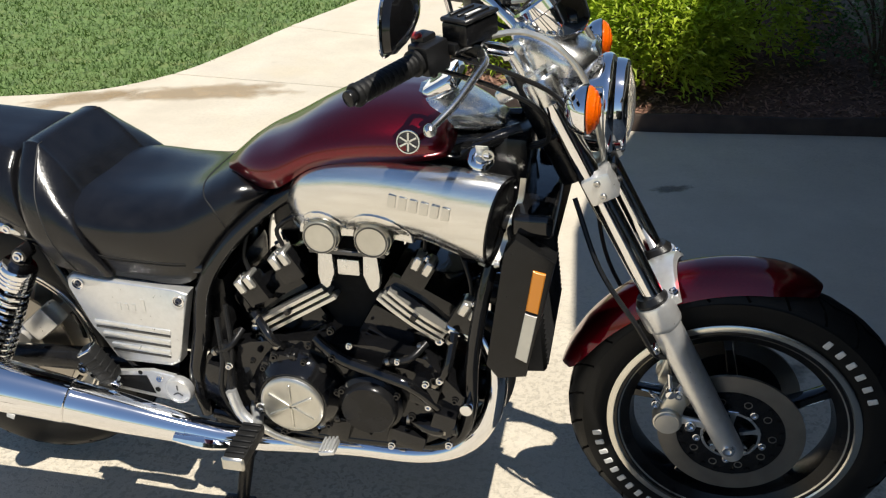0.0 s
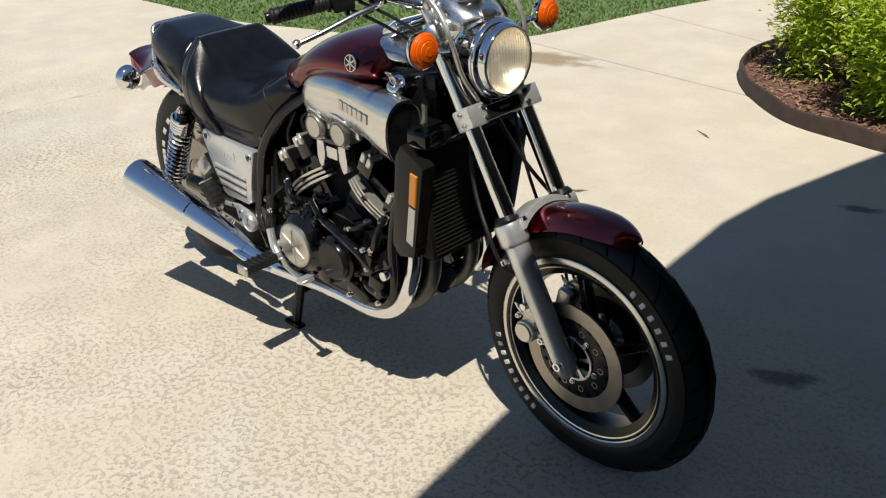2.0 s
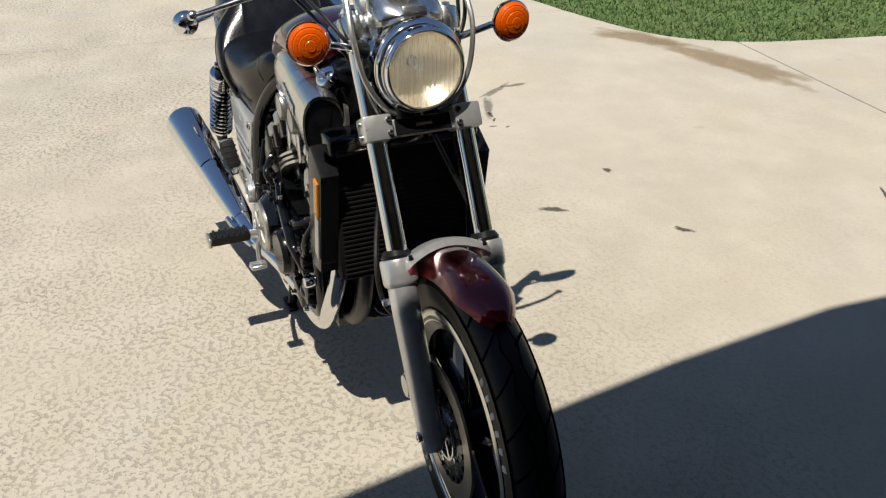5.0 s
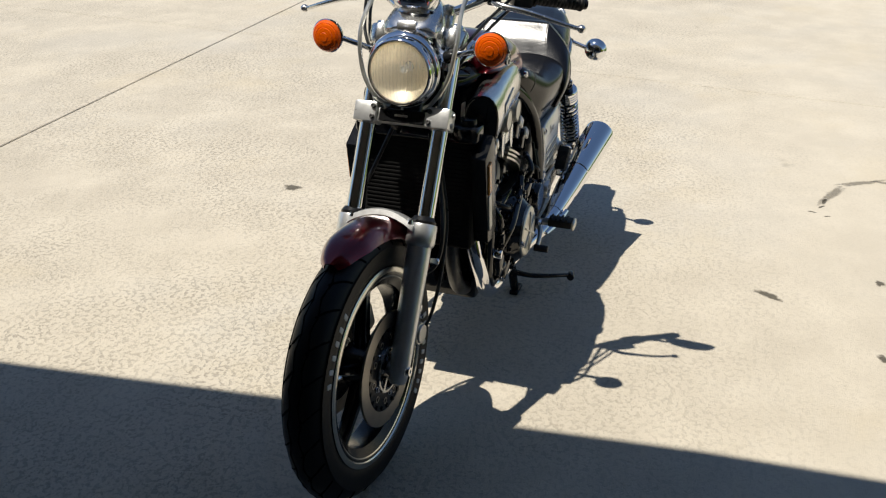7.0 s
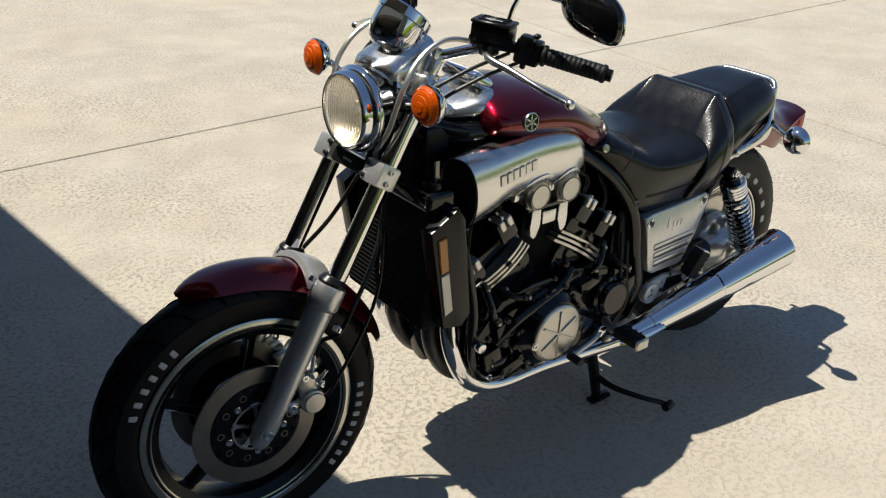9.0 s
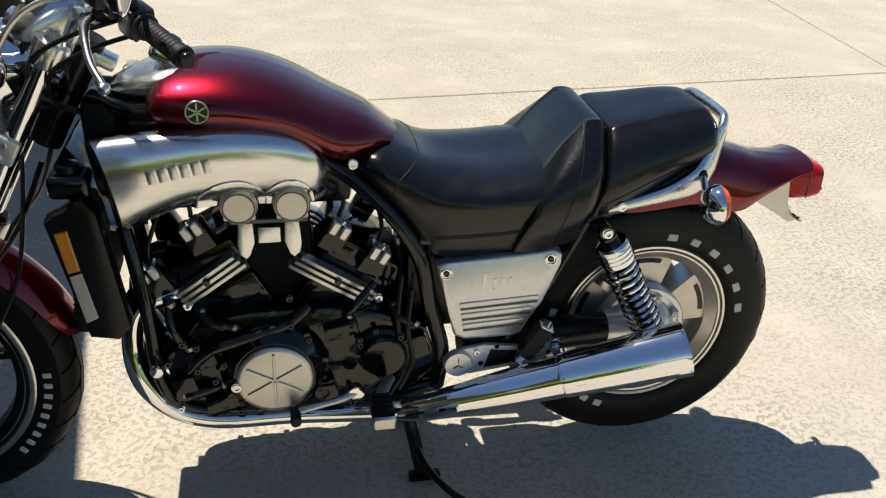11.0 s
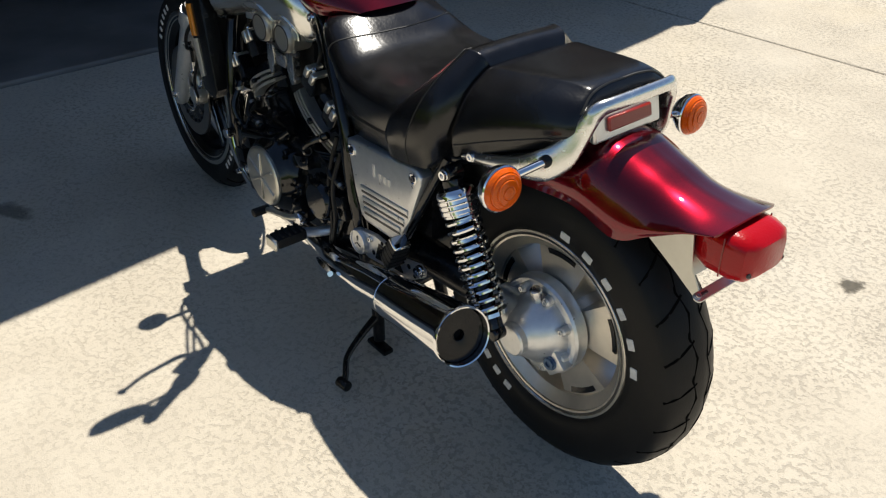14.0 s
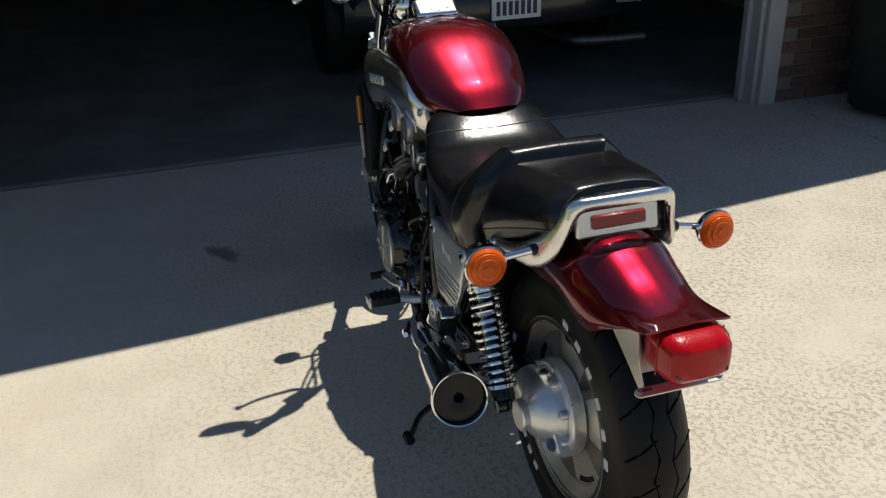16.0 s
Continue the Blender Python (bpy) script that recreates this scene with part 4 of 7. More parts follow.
# ---- front fork
for s in (-1, 1):
    b = bmesh.new()
    lathe(b, [(0, -0.035), (0.017, -0.035), (0.022, -0.025), (0.025, 0.0), (0.026, 0.06), (0.0275, 0.15), (0.029, 0.27), (0.029, 0.295), (0.034, 0.300), (0.0355, 0.306), (0.0355, 0.345), (0.034, 0.350), (0.022, 0.352)], fork(0, s * 0.093), RAKE, 32)
    slider = part("fork_slider", b, CAST, bike, "silver-painted fork slider with an axle lug")
    b = bmesh.new()
    cyl(b, FW + Vector((-0.004, s * 0.065, 0)), FW + Vector((-0.004, s * 0.114, 0)), 0.017, seg=20, bevel=0.002)
    part("axle_lug", b, CAST, slider)
    bolt(FW + Vector((-0.004, s * 0.114, 0)), (0, s, 0), 0.011, 0.008, slider, CHROME, "axle_bolt")
    b = bmesh.new()
    cyl(b, fork(0.335, s * 0.093), fork(0.82, s * 0.093), 0.0205, seg=28)
    part("fork_tube", b, CHROME, bike, "chrome fork tube")
    b = bmesh.new()
    lathe(b, [(0.021, 0.35), (0.030, 0.35), (0.031, 0.357), (0.024, 0.368), (0.021, 0.368)], fork(0, s * 0.093), RAKE, 28)
    part("dust_seal", b, PLASTIC, slider)
    # lower clamp block with its pinch bolts
    b = bmesh.new()
    m = axis_matrix(fork(0.602, s * 0.093, 0.010), RAKE, (0, 1, 0))
    box(b, (0.052, 0.058, 0.050), m, 0.006, 2)
    clamp = part("fork_clamp", b, CAST, bike, "silver fork clamp with two pinch bolts")
    for q in (-0.013, 0.013):
        bolt(fork(0.602 + q, s * 0.072, 0.039), (0.8745, 0, 0.485), 0.0048, 0.004, clamp, DARK_STEEL)
        bolt(fork(0.602 + q, s * 0.123, 0.010), (0, s, 0), 0.0052, 0.004, clamp, SCREW)
    b = bmesh.new()
    lathe(b, [(0.0, 0.775), (0.030, 0.775), (0.032, 0.78), (0.032, 0.815), (0.030, 0.82), (0.020, 0.822), (0.019, 0.83), (0, 0.83)], fork(0, s * 0.093), RAKE, 28)
    part("top_clamp", b, POLISHED, bike, "polished top fork clamp")
b = bmesh.new()
box(b, (0.034, 0.150, 0.034), axis_matrix(fork(0.598, 0, 0.008), RAKE, (0, 1, 0)) @ Matrix.Rotation(0, 4, "Z"), 0.005, 2)
yoke = part("lower_yoke", b, CAST, bike, "silver lower fork yoke")
b = bmesh.new()
m = Matrix((Vector((0, 1, 0)), Vector(RAKE), Vector((0.8745, 0, 0.485)))).transposed().to_4x4()
m.translation = fork(0.598, 0, 0.0265)
box(b, (0.116, 0.032, 0.006), m, 0.002, 1)
cover = part("yoke_cover", b, SATIN_BLACK, bike, "dark cover plate with a pale name strip")
b = bmesh.new()
box(b, (0.034, 0.006, 0.002), m @ Matrix.Translation((0, 0.0, 0.0042)))
part("name_strip", b, LETTER, cover)
b = bmesh.new()
box(b, (0.05, 0.20, 0.024), axis_matrix(fork(0.80, 0, -0.004), RAKE, (1, 0, 0)) @ rot("Z", 0), 0.006, 2)
part("top_yoke", b, POLISHED, bike)
b = bmesh.new()
cyl(b, fork(0.60, 0, -0.045), fork(0.83, 0, -0.045), 0.030, seg=24)
part("steering_head", b, SATIN_BLACK, bike)
# fork brace over the mudguard
rings = []
for q in np.linspace(-1, 1, 17):
    a = q * math.pi / 2
    y, lift = 0.085 * q, 0.030 * math.cos(a) ** 0.8 if abs(q) < 1 else 0
    c = fork(0.335 + lift, y, 0.012)
    rings.append([c + RAKE * u * 0.9 + Vector((0.8745, 0, 0.485)) * v for u, v in ((-0.008, -0.03), (0.006, -0.03), (0.009, -0.02), (0.009, 0.024), (0.005, 0.032), (-0.010, 0.034), (-0.012, 0.02))])
b = bmesh.new()
skin(b, rings)
brace = part("fork_brace", b, CAST, bike, "bright silver fork brace arching over the mudguard")
for s in (-1, 1):
    for v in (-0.022, 0.026):
        bolt(fork(0.347, s * 0.076, 0.012 + v), RAKE, 0.0065, 0.006, brace, CHROME)

# ---- front mudguard
def mudguard():
    b = bmesh.new()
    rings = []
    for a in np.linspace(radians(69), radians(166), 40):
        q = (a - radians(69)) / radians(97)
        w = 0.057 * min(1, 0.30 + 0.70 * max(0, min(1, q * 7)) ** 0.6, 0.45 + 0.55 * max(0, min(1, (1 - q) * 9)) ** 0.6)
        R = 0.360 - 0.004 * q - 0.012 * max(0, 1 - q * 8) ** 2
        drop = 0.018 + 0.030 * math.sin(math.pi * min(1, max(0, q))) ** 0.7
        ring = []
        for y in np.linspace(-1, 1, 15):
            r = R - drop * abs(y) ** 2.6
            ring.append(FW + Vector((r * math.cos(a), w * math.copysign(abs(y) ** 0.8, y), r * math.sin(a))))
        rings.append(ring)
    skin(b, rings, close_u=False)
    bmesh.ops.recalc_face_normals(b, faces=b.faces)
    bmesh.ops.solidify(b, geom=b.faces[:], thickness=0.0035)
    return part("front_mudguard", b, RED, bike, "dark red front mudguard", sharp=60)


mudguard()

# ---- front brake calipers, hoses
for s in (-1, 1):
    def at(x, y, z):
        return FW + Vector((x, s * y, z))

    b = bmesh.new()
    cyl(b, at(-0.124, 0.068, 0.033), at(-0.124, 0.100, 0.033), 0.0300, 0.0285, 28, 0.004)
    cyl(b, at(-0.112, 0.068, 0.080), at(-0.112, 0.094, 0.080), 0.0225, 0.0210, 24, 0.004)
    box(b, (0.046, 0.030, 0.078), Matrix.Translation(at(-0.118, 0.076, 0.056)) @ rot("Y", 14), 0.010, 3)
    box(b, (0.040, 0.022, 0.070), Matrix.Translation(at(-0.122, 0.046, 0.054)) @ rot("Y", 14), 0.008, 2)
    cal = part("brake_caliper", b, SATIN, bike, "cast aluminium brake caliper")
    b = bmesh.new()
    lathe(b, [(0, 0.100), (0.0235, 0.100), (0.0245, 0.1025), (0.0230, 0.1050), (0.0, 0.1055)], FW + Vector((-0.124, 0, 0.033)), (0, s, 0), 32)
    part("piston_cap", b, DULL_ALU, cal, "round pale piston cap")
    b = bmesh.new()
    box(b, (0.086, 0.010, 0.020), Matrix.Translation(at(-0.072, 0.080, 0.092)) @ rot("Y", 24), 0.003, 1)
    box(b, (0.076, 0.010, 0.018), Matrix.Translation(at(-0.062, 0.080, 0.028)) @ rot("Y", 6), 0.003, 1)
    part("caliper_bracket", b, CAST, cal)
    for px, pz, r in ((-0.108, 0.096, 0.0075), (-0.078, 0.024, 0.0085), (-0.045, 0.080, 0.006), (-0.040, 0.030, 0.006), (-0.150, 0.066, 0.006)):
        bolt(at(px, 0.087, pz), (0, s, 0), r, 0.008, cal, CHROME)
    # bleed nipple and the union of the hose
    b = bmesh.new()
    cyl(b, at(-0.140, 0.082, 0.070), at(-0.158, 0.084, 0.088), 0.0045, seg=10)
    cyl(b, at(-0.152, 0.083, 0.082), at(-0.164, 0.085, 0.094), 0.0030, seg=8)
    part("bleed_nipple", b, CHROME, cal)
    b = bmesh.new()
    cyl(b, at(-0.124, 0.086, 0.104), at(-0.124, 0.104, 0.104), 0.0095, seg=16, bevel=0.002)
    cyl(b, at(-0.124, 0.092, 0.106), at(-0.130, 0.094, 0.150), 0.0050, seg=12)
    part("hose_union", b, CHROME, cal)
    b = bmesh.new()
    tube(b, [at(-0.130, 0.094, 0.145), at(-0.140, 0.100, 0.185), fork(0.26, s * 0.124, -0.042), fork(0.33, s * 0.128, -0.045), fork(0.45, s * 0.095, -0.065), fork(0.58, s * 0.05, -0.055)], 0.0052, 8)
    part("brake_hose", b, PLASTIC, bike)
    b = bmesh.new()
    box(b, (0.010, 0.024, 0.016), axis_matrix(fork(0.268, s * 0.120, -0.036), RAKE, (0, 1, 0)), 0.003, 1)
    part("hose_clamp", b, CHROME, bike)
b = bmesh.new()
tube(b, [FW + Vector((0.0, 0.055, 0.03)), FW + Vector((-0.13, 0.095, 0.03)), fork(0.18, 0.120, -0.10), fork(0.36, 0.118, -0.10), fork(0.52, 0.09, -0.05), fork(0.72, 0.07, 0.03), fork(0.86, 0.04, 0.06)], 0.0045, 8)
part("speedometer_cable", b, PLASTIC, bike)

# ---- headlamp
HL = Vector((0.541, 0, 0.976))
b = bmesh.new()
lathe(b, [(0.0, -0.150), (0.030, -0.148), (0.056, -0.132), (0.074, -0.104), (0.083, -0.070), (0.0865, -0.046), (0.0905, -0.040), (0.0915, -0.030), (0.088, -0.023), (0.0825, -0.019), (0.0815, -0.006), (0.0795, 0.001), (0.0765, 0.0035), (0.0735, 0.002), (0.0725, -0.003), (0.072, -0.02), (0.0, -0.09)], HL, (1, 0, 0.02), 64)
lamp = part("headlamp", b, CHROME, bike, "round chrome headlamp with a fluted glass lens")
b = bmesh.new()
lathe(b, [(0.0, 0.017), (0.03, 0.0150), (0.055, 0.0090), (0.0725, 0.000), (0.0725, -0.004), (0.055, 0.005), (0.03, 0.0110), (0.0, 0.013)], HL, (1, 0, 0.02), 48)
clear(part("lens", b, GLASS, lamp, "clear glass lens"))
b = bmesh.new()
lathe(b, [(0.012, -0.070), (0.03, -0.060), (0.052, -0.038), (0.068, -0.012), (0.0715, -0.004), (0.0715, -0.008), (0.066, -0.020), (0.05, -0.048), (0.012, -0.075)], HL, (1, 0, 0.02), 48, closed=True)
part("reflector", b, mat("lamp_reflector", (0.97, 0.88, 0.70), 0.34, 0.85, rvary=0.10, scale=40), lamp)
b = bmesh.new()
lathe(b, [(0, -0.075), (0.009, -0.075), (0.009, -0.035), (0.006, -0.028), (0, -0.026)], HL, (1, 0, 0.02), 16)
part("bulb", b, DIAL, lamp)
FLUTE = glass_material("fluted_glass", (1.0, 1.0, 0.98), 0.06, 1.22)
GLASS.node_tree.nodes["Principled BSDF"].inputs["Transmission Weight"].default_value = 0.94
for k in range(-7, 8):
    y = k * 0.0090
    hgt = math.sqrt(max(0.0, 0.067 ** 2 - y * y))
    b = bmesh.new()
    tube(b, [HL + Vector((0.002, y, -hgt)), HL + Vector((0.010 - 0.006 * abs(k) / 7, y, -hgt * 0.4)), HL + Vector((0.010 - 0.006 * abs(k) / 7, y, hgt * 0.4)), HL + Vector((0.002, y, hgt))], 0.0016, 5, 2)
    clear(part("lens_flute", b, FLUTE, lamp))
for s in (-1, 1):
    b = bmesh.new()
    box(b, (0.05, 0.008, 0.05), Matrix.Translation((0.455, s * 0.088, 0.965)) @ rot("Y", 20), 0.003, 1)
    tube(b, [(0.47, s * 0.090, 0.965), (0.43, s * 0.090, 0.955), fork(0.66, s * 0.085)], 0.008, 8, 3)
    part("lamp_bracket", b, SATIN_BLACK, bike)

# ---- nacelle and speedometer
nac = half_skin([
    [(0.486, 0.034, 1.060), (0.488, 0.036, 1.066), (0.489, 0.028, 1.071), (0.490, 0.0, 1.074)],
    [(0.468, 0.062, 1.046), (0.468, 0.064, 1.062), (0.466, 0.046, 1.082), (0.464, 0.0, 1.090)],
    [(0.432, 0.072, 1.042), (0.432, 0.072, 1.070), (0.430, 0.052, 1.095), (0.428, 0.0, 1.105)],
    [(0.392, 0.064, 1.050), (0.392, 0.064, 1.082), (0.390, 0.048, 1.108), (0.388, 0.0, 1.117)],
    [(0.345, 0.046, 1.070), (0.345, 0.046, 1.092), (0.343, 0.034, 1.110), (0.341, 0.0, 1.116)]])
part("nacelle", nac, POLISHED, bike, "polished cast cover above the headlamp", sharp=60)
GA = Vector((0.405, 0, 1.138))
gax = Vector((-0.62, 0, 0.78)).normalized()
b = bmesh.new()
lathe(b, [(0, -0.060), (0.030, -0.058), (0.048, -0.045), (0.056, -0.020), (0.058, 0.010), (0.060, 0.012), (0.060, 0.030), (0.056, 0.034), (0.052, 0.034), (0.051, 0.028), (0, 0.028)], GA, gax, 48)
speedo = part("speedometer", b, CHROME, bike, "chrome speedometer pod on the handlebar")
b = bmesh.new()
lathe(b, [(0, 0.0285), (0.0505, 0.0285), (0.0505, 0.030), (0, 0.030)], GA, gax, 32)
part("dial", b, BADGE, speedo, "dark dial")

# ---- turn signals
def signal(at, face, stem_from, arm_r=0.008):
    at, face = Vector(at), Vector(face).normalized()
    b = bmesh.new()
    lathe(b, [(0, -0.031), (0.012, -0.0305), (0.026, -0.025), (0.036, -0.014), (0.0405, -0.002), (0.0410, 0.003), (0.0385, 0.005), (0.036, 0.004), (0, 0.0)], at, face, 40)
    sg = part("turn_signal", b, CHROME, bike, "round amber turn signal in a chrome shell")
    b = bmesh.new()
    lathe(b, [(0, -0.001), (0.0375, 0.002), (0.0375, 0.008), (0.033, 0.014), (0.0315, 0.0135), (0.030, 0.017), (0.024, 0.0195), (0.0225, 0.019), (0.021, 0.0215), (0.013, 0.0230), (0.0115, 0.0225), (0.010, 0.0240), (0, 0.0245)], at, face, 48)
    part("amber_lens", b, AMBER, sg, "ribbed amber lens", sharp=18)
    b = bmesh.new()
    d = (Vector(stem_from) - at)
    mid = at + d * 0.86
    cyl(b, at - face * 0.014 + d * 0.12, mid, arm_r * 0.9, seg=14)
    part("stem", b, CHROME, sg)
    b = bmesh.new()
    cyl(b, at + d * 0.82, Vector(stem_from), arm_r * 1.35, arm_r * 1.6, seg=14, bevel=0.002)
    part("boot", b, PLASTIC, sg, "black rubber boot")


for s in (-1, 1):
    signal((0.480, s * 0.206, 1.034), (1, s * 0.06, 0.03), (0.452, s * 0.085, 1.000))
    signal((-0.818 if s > 0 else -0.828, s * 0.238, 0.743), (-1, s * 0.05, 0.05), (-0.826, s * 0.132, 0.768))

# ---- handlebar
b = bmesh.new()
tube(b, [(0.155, 0.345, 1.088), (0.222, 0.235, 1.108), (0.268, 0.160, 1.116), (0.310, 0.110, 1.100), (0.345, 0.060, 1.082), (0.350, 0, 1.080),
         (0.345, -0.060, 1.082), (0.310, -0.110, 1.100), (0.268, -0.160, 1.116), (0.222, -0.235, 1.108), (0.155, -0.345, 1.088)], 0.0112, 14, 6)
bar = part("handlebar", b, CHROME, bike, "low chrome handlebar")
for s in (-1, 1):
    p0, p1 = Vector((0.152, s * 0.350, 1.087)), Vector((0.222, s * 0.235, 1.108))
    prof = [(0, 0), (0.016, 0), (0.0185, 0.003), (0.0185, 0.008), (0.0165, 0.011)]
    L = (p1 - p0).length
    for k in range(11):
        h = 0.014 + (L - 0.028) * k / 11
        prof += [(0.0172, h), (0.0172, h + (L - 0.028) / 11 - 0.003), (0.0160, h + (L - 0.028) / 11 - 0.0015)]
    prof += [(0.0165, L - 0.012), (0.0215, L - 0.010), (0.0215, L - 0.004), (0.016, L), (0, L)]
    b = bmesh.new()
    lathe(b, prof, p0, p1 - p0, 28)
    grip = part("grip", b, GRIP, bar, "ribbed black rubber grip")
    b = bmesh.new()
    cyl(b, p0 - (p1 - p0).normalized() * 0.012, p0 + (p1 - p0).normalized() * 0.002, 0.0125, seg=18, bevel=0.002)
    part("bar_end", b, SATIN_BLACK, bar)
    d = (p1 - p0).normalized()
    mm = axis_matrix(p1 + d * 0.026, d)
    b = bmesh.new()
    box(b, (0.044, 0.050, 0.052), mm, 0.008, 2)
    box(b, (0.030, 0.024, 0.030), mm @ Matrix.Translation((0.012, 0.022, 0.004)), 0.005, 2)
    box(b, (0.010, 0.022, 0.012), mm @ Matrix.Translation((0.0, -0.028, 0.006)), 0.003, 1)
    sw = part("switch_housing", b, PLASTIC, bike, "black switch housing")
    b = bmesh.new()
    box(b, (0.016, 0.009, 0.014), mm @ Matrix.Translation((0.010, 0.036, -0.012)), 0.003, 1)
    part("button", b, REFL_RED if s < 0 else PLASTIC, sw, "red switch button" if s < 0 else "")
    # master cylinder with its flat lid
    m2 = Matrix.Translation((0.292, s * 0.166, 1.146)) @ rot("Z", s * 28) @ rot("X", -s * 4)
    b = bmesh.new()
    box(b, (0.050, 0.082, 0.034), m2, 0.005, 2)
    box(b, (0.026, 0.10, 0.020), m2 @ Matrix.Translation((-0.004, 0, -0.022)), 0.005, 2)
    mc = part("master_cylinder", b, SATIN_BLACK, bike, "black fluid reservoir with a ribbed lid")
    b = bmesh.new()
    box(b, (0.054, 0.086, 0.008), m2 @ Matrix.Translation((0, 0, 0.021)), 0.003, 1)
    for k in (-1, 0, 1):
        box(b, (0.004, 0.060, 0.003), m2 @ Matrix.Translation((k * 0.015, 0, 0.0262)), 0.001, 1)
    part("lid", b, PLASTIC, mc)
    b = bmesh.new()
    box(b, (0.006, 0.036, 0.001), m2 @ Matrix.Translation((0.007, 0, 0.0258)))
    part("lid_marking", b, WHITE_LETTER, mc)
    # lever
    b = bmesh.new()
    tube(b, [(0.300, s * 0.150, 1.108), (0.318, s * 0.190, 1.100), (0.312, s * 0.245, 1.090), (0.296, s * 0.310, 1.070), (0.276, s * 0.355, 1.054), (0.270, s * 0.371, 1.050)], [0.008, 0.0085, 0.007, 0.006, 0.0055, 0.005], 10, 6)
    lathe(b, [(0, -0.010), (0.006, -0.009), (0.0095, -0.004), (0.010, 0), (0.0095, 0.004), (0.006, 0.009), (0, 0.010)], (0.270, s * 0.373, 1.050), (0.3, s, -0.2), 16)
    part("lever", b, POLISHED, bar, "polished ball-ended lever")
    b = bmesh.new()
    box(b, (0.034, 0.030, 0.024), Matrix.Translation((0.294, s * 0.158, 1.110)), 0.006, 2)
    part("lever_perch", b, SATIN_BLACK, bar)
    # mirror on its chrome stem
    b = bmesh.new()
    tube(b, [(0.268, s * 0.176, 1.125), (0.262, s * 0.178, 1.175), (0.254, s * 0.184, 1.205), (0.248, s * 0.205, 1.230), (0.240, s * 0.30, 1.226)], 0.0052, 10, 6)
    stem = part("mirror", b, CHROME, bike, "round-edged mirror on a bent chrome stem")
    b = bmesh.new()
    rings = []
    for h, k0 in ((-0.010, 0.90), (-0.0105, 0.96), (-0.006, 1.0), (0.004, 0.97), (0.014, 0.75), (0.022, 0.35), (0.024, 0.02)):
        rings.append([(0.231 + h, s * 0.362 + 0.076 * k0 * math.copysign(abs(math.cos(a)) ** 0.75, math.cos(a)), 1.215 + 0.044 * k0 * math.copysign(abs(math.sin(a)) ** 0.75, math.sin(a)) - 0.12 * s * k0 * 0.076 * math.cos(a) * 1.6) for a in [2 * math.pi * k / 36 for k in range(36)]])
    skin(b, rings)
    part("mirror_shell", b, BLACK, stem, "black mirror shell")
    b = bmesh.new()
    ring = [Vector((0.222, s * 0.362 + 0.0775 * math.copysign(abs(math.cos(a)) ** 0.75, math.cos(a)), 1.215 + 0.0455 * math.copysign(abs(math.sin(a)) ** 0.75, math.sin(a)) - 0.12 * s * 0.0775 * math.cos(a) * 1.6)) for a in [2 * math.pi * k / 36 for k in range(37)]]
    tube(b, ring, 0.0028, 6, 1, smooth=False, cap=False)
    part("mirror_rim", b, CHROME, stem)
    # riser
    b = bmesh.new()
    cyl(b, (0.372, s * 0.060, 1.040), (0.346, s * 0.060, 1.084), 0.016, seg=18, bevel=0.002)
    box(b, (0.040, 0.028, 0.026), Matrix.Translation((0.346, s * 0.060, 1.084)) @ rot("Y", -25), 0.006, 2)
    part("riser", b, POLISHED, bike)
    bolt(Vector((0.360, s * 0.060, 1.098)), (0.3, 0, 1), 0.005, 0.005, bike)
    # cables and braided lines between bar and frame
    for k, (dx, dz, r, mt) in enumerate(((0.0, 0.0, 0.0055, SATIN), (0.012, 0.012, 0.0042, PLASTIC), (-0.018, -0.010, 0.0042, PLASTIC))):
        b = bmesh.new()
        if k == 0:
            tube(b, [(0.300, s * 0.130, 1.120), (0.370, s * 0.115, 1.128), (0.435, s * 0.118, 1.100), (0.480, s * 0.122, 1.040), (0.500, s * 0.108, 0.960), (0.508, s * 0.075, 0.905), (0.488, s * 0.045, 0.880)], r, 8, 8)
        else:
            tube(b, [(0.255 + dx, s * 0.19, 1.095 + dz), (0.345 + dx, s * 0.160, 1.060 + dz), (0.420 + dx, s * 0.125, 1.010 + dz), (0.430 + dx, s * 0.08, 0.940 + dz), (0.36, s * 0.05, 0.90)], r, 8, 6)
        part("braided_line" if k == 0 else "control_cable", b, mt, bike, "coiled silver cable sleeve" if k == 0 else "")

